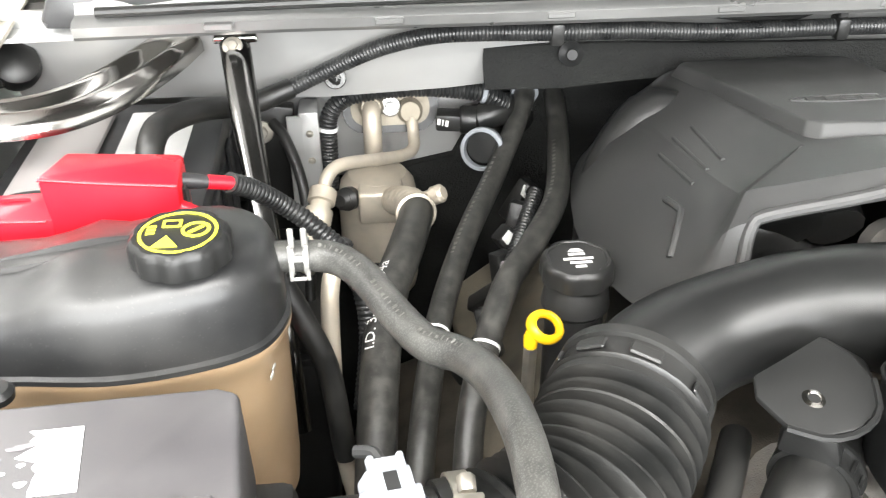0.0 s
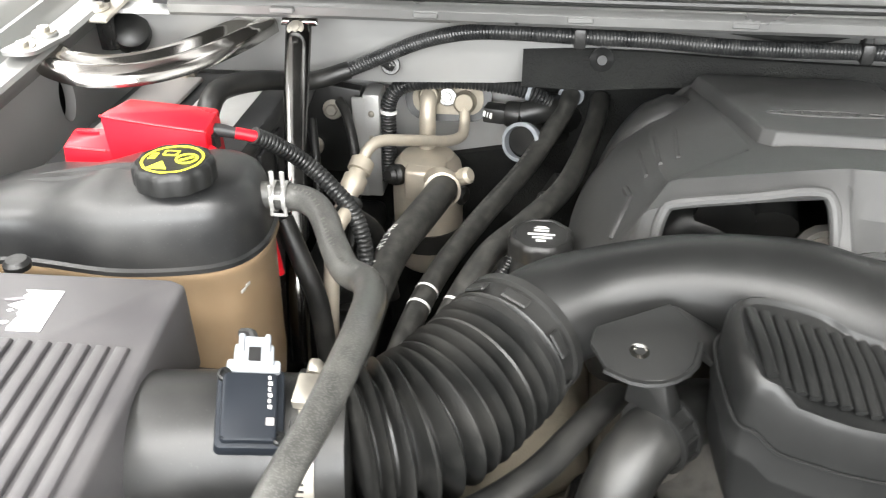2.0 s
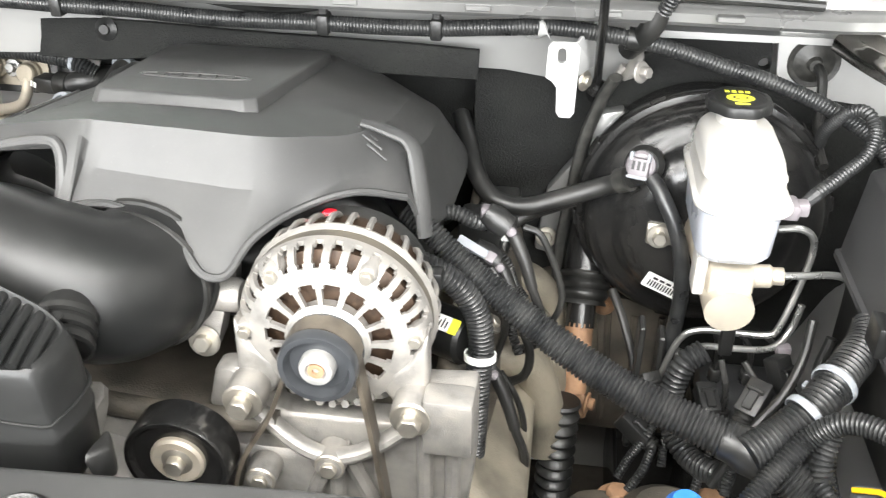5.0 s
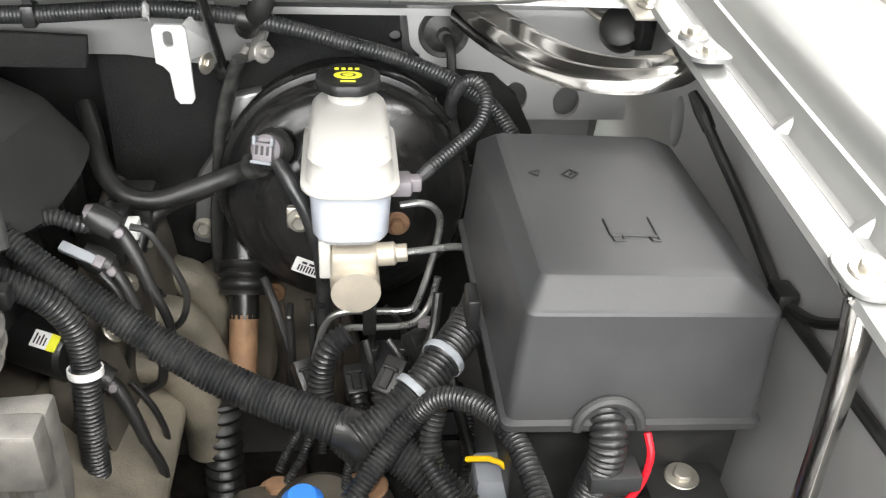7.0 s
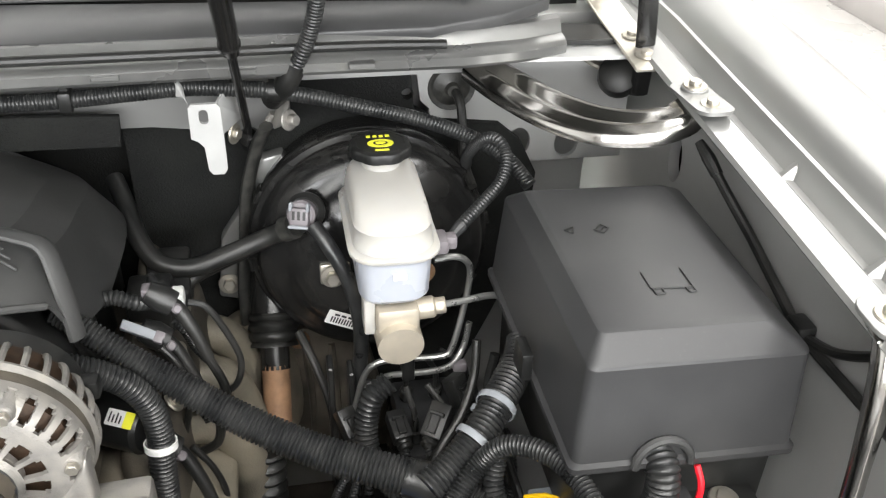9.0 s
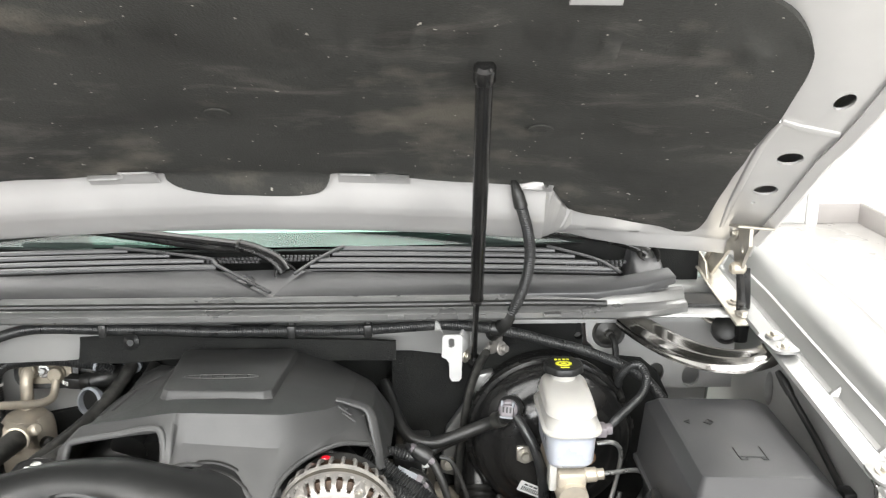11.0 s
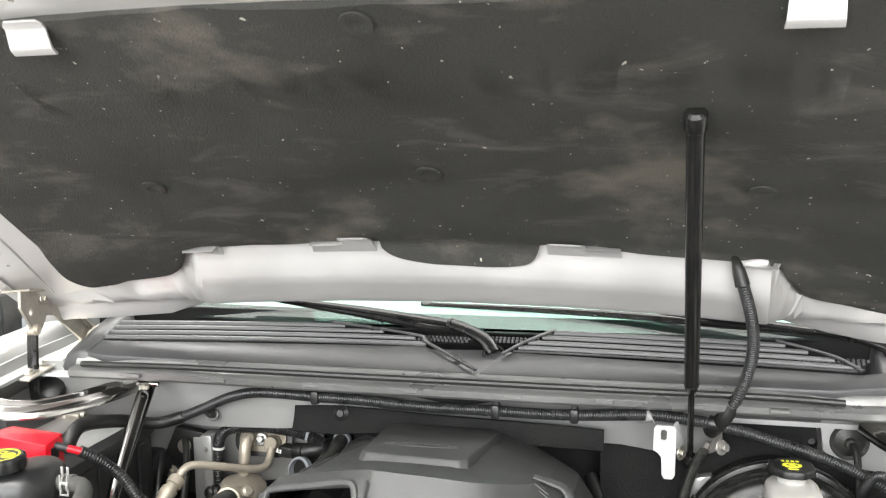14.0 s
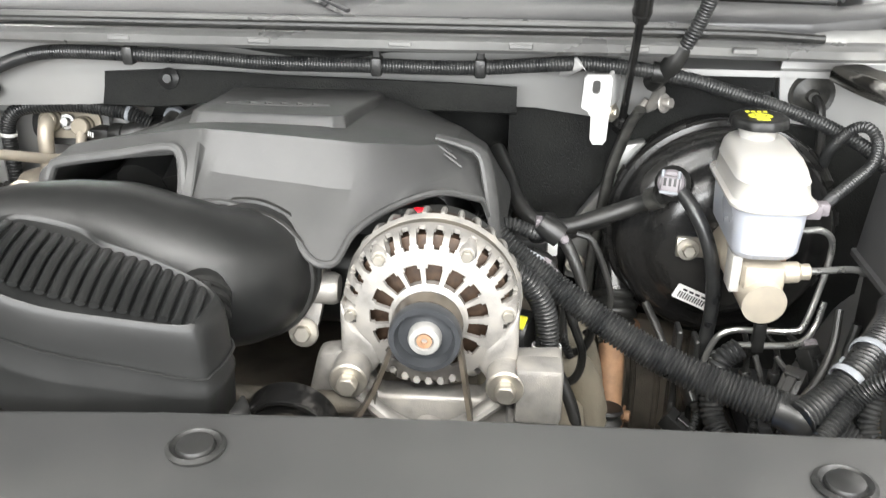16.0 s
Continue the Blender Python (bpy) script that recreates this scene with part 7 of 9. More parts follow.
for x, z in ((-0.377, 1.001), (-0.337, 0.994)):
    part("fitting", move(lathe([(0.0135, 0), (0.0135, 0.006), (0.0115, 0.008), (0.0115, 0.014), (0.010, 0.016)], 22), along((0, -1, 0.3), (x, 0.498, z - 0.004))), BRONZE, ac)
bolt((-0.357, 0.494, 0.997), (0, -1, 0.3), ac, LINE_STEEL, 0.006, 0.008)
part("suction_pipe", sweep([(-0.377, 0.500, 0.999), (-0.377, 0.484, 0.999), (-0.377, 0.474, 0.985), (-0.377, 0.470, 0.96), (-0.377, 0.466, 0.935)], 0.0095, 16, 0.005), ALU_PIPE, ac)
part("liquid_pipe", sweep([(-0.337, 0.500, 0.991), (-0.336, 0.486, 0.986), (-0.335, 0.474, 0.972), (-0.337, 0.458, 0.965), (-0.352, 0.435, 0.969), (-0.38, 0.40, 0.984), (-0.408, 0.372, 0.995), (-0.420, 0.360, 0.992), (-0.426, 0.348, 0.980), (-0.432, 0.325, 0.960), (-0.442, 0.288, 0.935)], 0.0062, 14, 0.005), ALU_PIPE, ac)
dcp = Vector((-0.010, -0.037, -0.025)).normalized()
part("coupling", move(lathe([(0.010, -0.018), (0.0125, -0.016), (0.0125, -0.004), (0.0095, -0.003), (0.0095, 0.003), (0.0125, 0.004), (0.0125, 0.016), (0.010, 0.02), (0.0085, 0.045)], 18), along(dcp, (-0.429, 0.337, 0.972))), ALU_PIPE, ac)
part("lower_pipe", sweep([(-0.411, 0.225, 0.992), (-0.415, 0.212, 0.990), (-0.419, 0.200, 0.980), (-0.421, 0.190, 0.95), (-0.421, 0.170, 0.87), (-0.41, 0.15, 0.80), (-0.40, 0.14, 0.76)], 0.0072, 14, 0.006), ALU_PIPE, ac)
part("pipe_union", sweep([(-0.408, 0.236, 0.996), (-0.411, 0.226, 0.992)], 0.0085, 12, 0.004), PLASTIC, ac)
part("big_fitting", sweep([(-0.362, 0.425, 0.925), (-0.355, 0.40, 0.938), (-0.347, 0.372, 0.950), (-0.343, 0.352, 0.955)], [0.013, 0.014, 0.015, 0.017], 20, 0.004, rib=(0.012, 0.001)), ALU_PIPE, ac)
part("fitting_ring", move(lathe([(0.0165, -0.004), (0.0192, -0.003), (0.0192, 0.003), (0.0165, 0.004)], 26, "ring"), along((0.03, -0.20, 0.05), (-0.343, 0.346, 0.955))), ALU_PIPE, ac)
part("charge_port", move(lathe([(0.007, 0), (0.007, 0.012), (0.009, 0.013), (0.009, 0.022), (0.006, 0.025)], 14), along((0.8, -0.4, 0.5), (-0.335, 0.37, 0.955))), ALU_PIPE, ac)
SH = [(-0.343, 0.350, 0.955), (-0.346, 0.325, 0.957), (-0.358, 0.28, 0.955), (-0.373, 0.235, 0.947), (-0.383, 0.18, 0.930), (-0.390, 0.12, 0.90), (-0.395, 0.07, 0.86), (-0.395, 0.04, 0.80)]
sh = thing("suction_hose", (-0.395, 0.04, 0.80), "thick black rubber air conditioning hose with white print", "hose")
part("hose", sweep(SH, 0.0156, 20, 0.006), RUBBER_WORN, sh)
part("printed_text", on_hose(lettering("I.D. 3/4\"  -R134a", 0.0125, None), SH, 0.0156, 0.185, 1.35, -1.0), WHITE_INK, sh, "white printed text")
HA = [(-0.217, 0.500, 1.008), (-0.219, 0.485, 1.004), (-0.232, 0.460, 0.985), (-0.262, 0.405, 0.955), (-0.300, 0.32, 0.940), (-0.331, 0.228, 0.930), (-0.350, 0.15, 0.910), (-0.362, 0.09, 0.87), (-0.365, 0.06, 0.80)]
HB = [(-0.185, 0.500, 1.000), (-0.188, 0.470, 0.993), (-0.198, 0.41, 0.985), (-0.220, 0.315, 0.981), (-0.255, 0.245, 0.977), (-0.287, 0.193, 0.968), (-0.318, 0.12, 0.93), (-0.33, 0.07, 0.88), (-0.335, 0.05, 0.80)]
for pts, nm in ((HA, "heater_hose"), (HB, "heater_hose")):
    t = thing(nm, pts[-1], "black rubber heater hose with white bands", "hose", "heater hoses")
    part("hose", sweep(pts, 0.0108, 18, 0.006, lumps=0.012), RUBBER_WORN, t)
    fine, ln = resample(spline(pts, 10), 0.004)
    for s in ((0.62, 0.66) if pts is HA else (0.66,)):
        i = int(s * (len(fine) - 1))
        part("white_band", sweep([fine[i], fine[i] + (fine[i + 1] - fine[i]).normalized() * 0.0025], 0.0112, 18, 0.002), PAPER, t)
    if pts is HA:
        part("end_clamp", sweep([(-0.217, 0.498, 1.0075), (-0.2175, 0.491, 1.006)], 0.0145, 18, 0.003), GREY_PLASTIC, t, "pale ring clamp")
    for k in range(22):
        part("print_bar", on_hose(box((0.007 * k, -0.0015, 0), (0.007 * k + (0.004 if k % 3 else 0.002), 0.0015, 0.0002), 0), pts, 0.0108, 0.10, 1.1), PRINT_GREY, t)
lp = thing("loom_arch", (-0.42, 0.475, 0.95), "black corrugated loom arching over the pipe flange", "loom")
LA = [(-0.424, 0.470, 0.90), (-0.422, 0.470, 0.964), (-0.420, 0.470, 0.998), (-0.405, 0.470, 1.017), (-0.375, 0.470, 1.024), (-0.325, 0.470, 1.026), (-0.268, 0.468, 1.019), (-0.24, 0.47, 1.005)]
part("loom", sweep(LA, 0.0085, 14, rib=(0.004, 0.0009)), LOOM, lp)
part("white_band", sweep([(-0.4215, 0.470, 0.985), (-0.421, 0.470, 0.989)], 0.0100, 16, 0.002), PAPER, lp)
part("white_band", sweep([(-0.266, 0.468, 1.0185), (-0.262, 0.468, 1.0175)], 0.0100, 16, 0.002), GREY_PLASTIC, lp)
cn = thing("pressure_plug", (-0.30, 0.48, 0.98), "black plug with a pale marking on a thick cable", "plug")
part("plug_body", move(box((-0.011, -0.009, -0.012), (0.011, 0.009, 0.014), 0.003), along((1, -0.2, 0), (-0.300, 0.468, 0.991))), PLASTIC, cn)
for dx, w in ((-0.0045, 0.0016), (0.0, 0.0007), (0.0045, 0.0016)):
    part("marking", move(box((dx - w, -0.0030, 0.0142), (dx + w, 0.0030, 0.0145), 0), along((-0.55, -0.8, 0.25), (-0.3035, 0.455, 0.9945)) @ pose(0, 0, -0.008)), WHITE_INK, cn)
part("collar", move(lathe([(0.013, 0), (0.0145, 0.003), (0.0145, 0.016), (0.012, 0.018)], 18), along((1, -0.1, 0), (-0.288, 0.467, 0.991))), RUBBER, cn)
part("cable", sweep([(-0.272, 0.465, 0.991), (-0.25, 0.47, 0.996), (-0.235, 0.49, 0.99), (-0.22, 0.51, 0.97)], [0.013, 0.015, 0.018, 0.018], 16, 0.006), RUBBER, cn)
rg = thing("drain_ring", (-0.268, 0.45, 0.955), "pale grey ring round a dark rubber duct", "ring")
part("ring", move(lathe([(0.018, -0.006), (0.022, -0.005), (0.022, 0.004), (0.018, 0.006)], 28, "ring"), along((-0.35, -0.9, 0.3), (-0.268, 0.440, 0.970))), GREY_PLASTIC, rg)
part("duct", sweep([(-0.267, 0.443, 0.970), (-0.255, 0.475, 0.965), (-0.23, 0.51, 0.955)], 0.0165, 20, 0.006), RUBBER, rg)
# plates on the dash left of the accumulator
dp = thing("dash_bracket", (-0.48, 0.49, 0.90), "black dash bracket with two studs beside a silver channel", "bracket")
part("plate", slab([(x, 0.500, z) for x, z in ((-0.525, 0.90), (-0.46, 0.90), (-0.455, 1.005), (-0.505, 1.012), (-0.525, 0.97))], [(x, 0.482, z) for x, z in ((-0.525, 0.90), (-0.46, 0.90), (-0.455, 1.005), (-0.505, 1.012), (-0.525, 0.97))], 0.003), PLASTIC, dp)
bolt((-0.489, 0.481, 0.981), (0, -1, 0.2), dp, STEEL, 0.007, 0.010)
bolt((-0.515, 0.481, 0.934), (0, -1, 0.2), dp, STEEL, 0.007, 0.010)
part("channel", box((-0.450, 0.462, 0.88), (-0.430, 0.500, 1.008), 0.003), SILVER_DULL, dp, "silver painted channel")
part("channel_lip", box((-0.462, 0.462, 0.88), (-0.446, 0.466, 1.004), 0.001, 1), SILVER_DULL, dp)
for z in (0.985, 0.955):
    part("rivet", move(lathe([(0.004, 0), (0.003, 0.0015), (0.001, 0.002)], 10), along((0, -1, 0), (-0.440, 0.462, z))), STEEL, dp)
part("grey_pod", move(lathe([(0.03, 0), (0.032, 0.02), (0.02, 0.045), (0.008, 0.05)], 22), along((0, -1, 0.3), (-0.545, 0.49, 0.94))), BATTERY, dp)
for pts, r, m in (([(-0.475, 0.46, 1.0), (-0.462, 0.44, 0.99), (-0.448, 0.41, 0.955), (-0.445, 0.38, 0.90), (-0.45, 0.33, 0.82)], 0.0055, RUBBER), ([(-0.454, 0.17, 1.012), (-0.438, 0.16, 0.978), (-0.423, 0.15, 0.938), (-0.415, 0.14, 0.86)], 0.009, RUBBER),
                  ([(-0.50, 0.43, 0.99), (-0.49, 0.40, 0.95), (-0.48, 0.36, 0.88)], 0.005, RUBBER), ([(-0.43, 0.27, 0.97), (-0.40, 0.29, 0.93), (-0.39, 0.30, 0.85)], 0.008, RUBBER), ([(-0.31, 0.20, 0.90), (-0.28, 0.26, 0.90), (-0.25, 0.33, 0.92), (-0.22, 0.40, 0.94)], 0.007, LOOM)):
    solo("cable_run", sweep(pts, r, 12, rib=(0.0042, 0.0009)) if m is LOOM else sweep(pts, r, 12, 0.006), m, "black cable run low in the engine bay", "cable", "cable runs")
evc = thing("evaporator_case", (-0.465, 0.40, 0.60), "black plastic case low beside the battery", "case")
part("body", box((-0.498, 0.302, 0.60), (-0.432, 0.498, 0.825), 0.010, 3), PLASTIC, evc)
part("flange", box((-0.503, 0.297, 0.822), (-0.427, 0.503, 0.830), 0.002, 2), PLASTIC, evc)
part("lid", box((-0.498, 0.302, 0.828), (-0.432, 0.498, 0.860), 0.012, 3), PLASTIC, evc)
solo("exhaust_shield", hull([(-0.42, 0.12, 0.60), (-0.24, 0.10, 0.62), (-0.42, 0.40, 0.62), (-0.24, 0.40, 0.62), (-0.40, 0.14, 0.74), (-0.26, 0.12, 0.80), (-0.40, 0.38, 0.74), (-0.26, 0.38, 0.80)], 0.015, 3), CAST, "dirty heat shield low beside the engine", "heat shield")
for k in range(7):
    a = random.Random(k)
    x, y, z = -0.30 + 0.012 * k, 0.22 + 0.035 * k, 0.885 + 0.006 * k
    t = thing("injector_plug", (x, y, z - 0.03), "small dark plug with a pale clip on the engine side", "plug", "injector plugs")
    part("body", move(box((-0.010, -0.008, -0.03), (0.010, 0.008, 0.016), 0.003), pose(x, y, z, a.uniform(-30, 30), a.uniform(-40, 40), a.uniform(0, 90))), PLASTIC, t)
    part("clip", move(box((-0.006, -0.0095, 0.004), (0.006, -0.007, 0.014), 0.001, 1), pose(x, y, z, a.uniform(-30, 30), a.uniform(-40, 40), a.uniform(0, 90))), GREYPAD if k % 2 else PAPER, t)

# ---------------- oil filler and dipstick ----------------
oil = thing("oil_filler", (-0.236, 0.165, 0.90), "black oil filler neck with a lobed cap", "oil filler")
part("neck", move(lathe([(0.022, 0.88), (0.022, 0.97), (0.026, 0.975), (0.024, 0.99), (0.021, 0.995), (0.020, 1.0)], 24), pose(-0.236, 0.168, 0)), PLASTIC, oil)
oc = lobed_cap((-0.237, 0.168, 0.998), 0.0275, 0.017, 8, PLASTIC, oil, "black lobed oil cap with white marks")
for k, (dx, dy, w) in enumerate(((0, -0.002, 0.022), (0, 0.004, 0.012), (0.001, -0.007, 0.016), (0.0, -0.012, 0.008))):
    part("white_mark", box((-0.237 + dx - w / 2, 0.168 + dy - 0.0012, 1.0146), (-0.237 + dx + w / 2, 0.168 + dy + 0.0012, 1.0152), 0), WHITE_INK, oc)
part("white_mark", move(prism([(-0.006, -0.002), (0.006, -0.002), (0.003, 0.0015), (-0.003, 0.0015)], 0.0006, 0), pose(-0.237, 0.1775, 1.0146)), WHITE_INK, oc)
dipst = thing("dipstick", (-0.272, 0.122, 0.90), "yellow plastic ring handle of the oil dipstick", "dipstick")
part("ring_handle", sweep([Vector((-0.268, 0.124, 0.987)) + Vector((math.cos(a) * 0.0105 + math.sin(a) * 0.003, math.sin(a) * 0.0095, math.sin(a) * 0.0035 - math.cos(a) * 0.005)) for a in [2 * math.pi * i / 20 for i in range(21)]], 0.0032, 10, 0.004, flat=1.4), YELLOW, dipst)
part("stopper", move(lathe([(0.003, -0.010), (0.0050, -0.008), (0.0054, 0.0), (0.004, 0.004)], 14), pose(-0.279, 0.119, 0.983)), YELLOW, dipst)
part("tube", sweep([(-0.279, 0.119, 0.975), (-0.277, 0.128, 0.92), (-0.27, 0.14, 0.85)], 0.005, 10, 0.01), STEEL, dipst)

# ---------------- radiator hoses ----------------
rh = thing("radiator_hose", (-0.2, -0.08, 0.80), "thick black upper radiator hose with a plastic saddle", "hose")
RH = [(-0.118, 0.002, 0.985), (-0.132, -0.020, 1.002), (-0.150, -0.042, 1.010), (-0.168, -0.062, 1.006), (-0.181, -0.079, 0.990), (-0.188, -0.091, 0.962), (-0.190, -0.100, 0.92), (-0.188, -0.108, 0.86), (-0.186, -0.112, 0.79)]
part("hose", sweep(RH, 0.0205, 24, 0.006), RUBBER, rh)
CL = along((-0.66, -0.74, -0.05), (-0.156, -0.049, 1.0093))
clip = part("saddle", move(join(*[lathe([(0.0208, z - 0.0012), (0.0242, z - 0.0012), (0.0242, z + 0.0012), (0.0208, z + 0.0012)], 30, "ring") for z in (-0.007, 0.007)]), CL), PLASTIC, rh, "black plastic ladder clip")
part("saddle_web", move(lathe([(0.0208, -0.007), (0.0218, -0.006), (0.0218, 0.006), (0.0208, 0.007)], 30, "ring"), CL), PLASTIC, clip)
for k in range(14):
    a = radians(20 + 25 * k)
    part("rung", move(box((-0.0009, -0.0009, -0.0065), (0.0009, 0.0009, 0.0065), 0), CL @ Matrix.Translation((0.0230 * math.cos(a), 0.0230 * math.sin(a), 0))), PLASTIC, clip)
part("saddle_bridge", hull([(-0.172, -0.030, 1.028), (-0.146, -0.050, 1.030), (-0.154, -0.064, 1.028), (-0.180, -0.044, 1.026), (-0.172, -0.038, 1.062), (-0.158, -0.048, 1.064), (-0.162, -0.056, 1.062), (-0.178, -0.046, 1.060)], 0.002), PLASTIC, rh)
th = thing("vent_hose", (-0.40, -0.15, 0.98), "slim black coolant vent hose", "hose")
part("hose", sweep([(-0.180, -0.002, 0.994), (-0.193, -0.026, 0.999), (-0.212, -0.058, 1.000), (-0.232, -0.086, 0.998), (-0.268, -0.120, 0.998), (-0.315, -0.136, 1.000), (-0.36, -0.143, 1.004), (-0.41, -0.15, 1.0), (-0.43, -0.17, 0.97)], 0.0095, 16, 0.006), RUBBER, th)
part("clip", sweep([(-0.345, -0.141, 1.003), (-0.338, -0.140, 1.002)], 0.0112, 14, 0.003), PLASTIC, th)


# ---------------- brake booster and master cylinder ----------------
bo = thing("brake_booster", (0.426, 0.45, 0.81), "glossy black brake booster drum with a white label", "brake booster")
BM = along((0, -1, 0.06), (0.426, 0.46, 0.925))
part("rear_shell", move(lathe([(0.075, -0.01), (0.112, 0.0), (0.118, 0.02), (0.1185, 0.052)], 56), BM), BLACK_PAINT, bo)
part("crimp_rim", move(lathe([(0.112, 0.050), (0.1235, 0.052), (0.1245, 0.056), (0.1245, 0.070), (0.1225, 0.074), (0.112, 0.076)], 56), BM), BLACK_PAINT, bo)
part("front_shell", move(lathe([(0.1175, 0.072), (0.1165, 0.086), (0.110, 0.098), (0.100, 0.104), (0.090, 0.107), (0.084, 0.113), (0.076, 0.122), (0.060, 0.127), (0.030, 0.129)], 56), BM), BLACK_PAINT, bo)
for k in range(10):
    a = radians(k * 36 + 8)
    part("crimp_notch", move(box((-0.008, -0.002, 0.053), (0.008, 0.003, 0.072), 0.001, 1), BM @ pose(0.1235 * math.cos(a), 0.1235 * math.sin(a), 0, 0, 0, math.degrees(a) - 90)), BLACK_PAINT, bo)
part("label", move(prism(rrect(0, 0, 0.042, 0.018, 0.0015), 0.0008, 0), along((-0.12, -1, -0.10), (0.394, 0.329, 0.876)) @ pose(0, 0, 0.002, 0, 0, -22)), PAPER, bo, "white printed label")
for k in range(11):
    part("label_bar", move(box((-0.016 + 0.0028 * k, -0.006, 0.0029), (-0.0145 + 0.0028 * k, 0.0015, 0.0032), 0), along((-0.12, -1, -0.10), (0.394, 0.329, 0.876)) @ pose(0, 0, 0.0, 0, 0, -22)), BLACK_INK, bo)
for k in range(4):
    part("label_bar", move(box((-0.014 + 0.007 * k, 0.0035, 0.0029), (-0.009 + 0.007 * k, 0.006, 0.0032), 0), along((-0.12, -1, -0.10), (0.394, 0.329, 0.876)) @ pose(0, 0, 0, 0, 0, -22)), BLACK_INK, bo)
part("mounting_nut", join(move(box((-0.015, -0.011, 0), (0.015, 0.011, 0.008), 0.002), along((0, -1, 0.1), (0.385, 0.336, 0.932))), bolt_mesh((0.382, 0.326, 0.932), (0, -1, 0.1), 0.007, 0.010)), STEEL, bo, "dull yellow zinc mounting nut")
part("mounting_nut", bolt_mesh((0.472, 0.330, 0.925), (0, -1, 0.1), 0.007, 0.010), RUST, bo)
part("dimple", sweep([(0.360, 0.345, 0.975), (0.352, 0.348, 0.968)], 0.006, 10, 0.004), BLACK_PAINT, bo)
vv = thing("vacuum_valve", (0.36, 0.335, 0.99), "pale grey vacuum check valve plug", "valve")
part("grommet", move(lathe([(0.018, 0), (0.0185, 0.006), (0.014, 0.010)], 22), along((-0.3, -1, 0.4), (0.362, 0.343, 0.998))), RUBBER, vv)
part("valve_body", move(lathe([(0.012, 0.004), (0.0125, 0.016), (0.0135, 0.017), (0.0135, 0.024), (0.011, 0.026)], 20), along((-0.3, -1, 0.4), (0.362, 0.343, 0.998))), VALVE, vv)
VM = along((-0.3, -1, 0.4), (0.362, 0.343, 0.998))
part("plug", move(box((-0.009, -0.012, 0.020), (0.009, 0.007, 0.032), 0.002), VM), VALVE, vv)
part("plug_latch", move(join(box((-0.0095, 0.004, 0.026), (-0.0065, 0.012, 0.034), 0.001, 1), box((0.0065, 0.004, 0.026), (0.0095, 0.012, 0.034), 0.001, 1), box((-0.0095, -0.012, 0.031), (0.0095, -0.009, 0.035), 0.001, 1)), VM), GREY_PLASTIC, vv, "pale plug latch")
for dx in (-0.005, 0, 0.005):
    part("plug_slot", move(box((dx - 0.0013, -0.004, 0.0318), (dx + 0.0013, 0.004, 0.0324), 0), VM), BLACK_INK, vv)
vh = thing("vacuum_hose", (0.19, 0.42, 0.92), "black vacuum hose from the booster to the engine", "hose")
part("hose", sweep([(0.355, 0.330, 0.992), (0.346, 0.340, 0.982), (0.322, 0.348, 0.968), (0.285, 0.346, 0.954), (0.252, 0.342, 0.945), (0.222, 0.345, 0.950), (0.203, 0.365, 0.965), (0.19, 0.40, 0.985), (0.178, 0.43, 1.0)], 0.0092, 16, 0.006), RUBBER, vh)
part("end_sleeve", sweep([(0.349, 0.336, 0.986), (0.340, 0.343, 0.979)], 0.0122, 16, 0.003), RUBBER_WORN, vh, "grey rubber end sleeve")
part("branch_hose", sweep([(0.30, 0.352, 0.952), (0.27, 0.355, 0.937), (0.245, 0.35, 0.925), (0.235, 0.335, 0.91), (0.23, 0.31, 0.88)], 0.0075, 12, 0.006), RUBBER, vh)
part("valve_cable", sweep([(0.366, 0.312, 1.000), (0.378, 0.298, 0.985), (0.393, 0.288, 0.955), (0.402, 0.284, 0.915), (0.403, 0.282, 0.87), (0.395, 0.28, 0.80)], 0.0072, 14, 0.005), LOOM, vh)

mc = thing("master_cylinder", (0.43, 0.27, 0.91), "beige brake master cylinder with milky fluid reservoir", "master cylinder")
part("cylinder", sweep([(0.428, 0.335, 0.940), (0.429, 0.29, 0.938), (0.431, 0.235, 0.934), (0.432, 0.208, 0.932)], [0.024, 0.022, 0.021, 0.0205], 26, 0.006), ALU_PIPE, mc, "beige cast cylinder")
part("cylinder_block", box((0.412, 0.215, 0.94), (0.450, 0.305, 0.966), 0.005), ALU_PIPE, mc)
part("side_port", join(move(lathe([(0.010, 0), (0.010, 0.018), (0.008, 0.02)], 18), along((1, -0.05, 0.1), (0.446, 0.232, 0.954))), move(hex_head(0.008, 0.010), along((1, -0.05, 0.1), (0.465, 0.231, 0.956)))), ALU_PIPE, mc)
part("lower_lug", box((0.402, 0.225, 0.935), (0.412, 0.25, 0.972), 0.002), CREAM, mc)


def res_ring(x0, x1, y0, y1, z, r):
    return [(x, y, z) for x, y in rrect((x0 + x1) / 2, (y0 + y1) / 2, x1 - x0, y1 - y0, r, 6)]


low = part("lower_reservoir", loft([res_ring(0.402, 0.455, 0.216, 0.325, 0.974, 0.016), res_ring(0.398, 0.459, 0.209, 0.330, 0.981, 0.02), res_ring(0.396, 0.461, 0.205, 0.332, 1.024, 0.022)]), FLUID, mc, "bluish fluid level in the lower half")
part("seam_flange", loft([res_ring(0.391, 0.466, 0.200, 0.337, 1.024, 0.024), res_ring(0.390, 0.467, 0.199, 0.338, 1.0255, 0.024), res_ring(0.390, 0.467, 0.199, 0.338, 1.028, 0.024), res_ring(0.392, 0.465, 0.201, 0.336, 1.0295, 0.024)]), CREAM, mc)
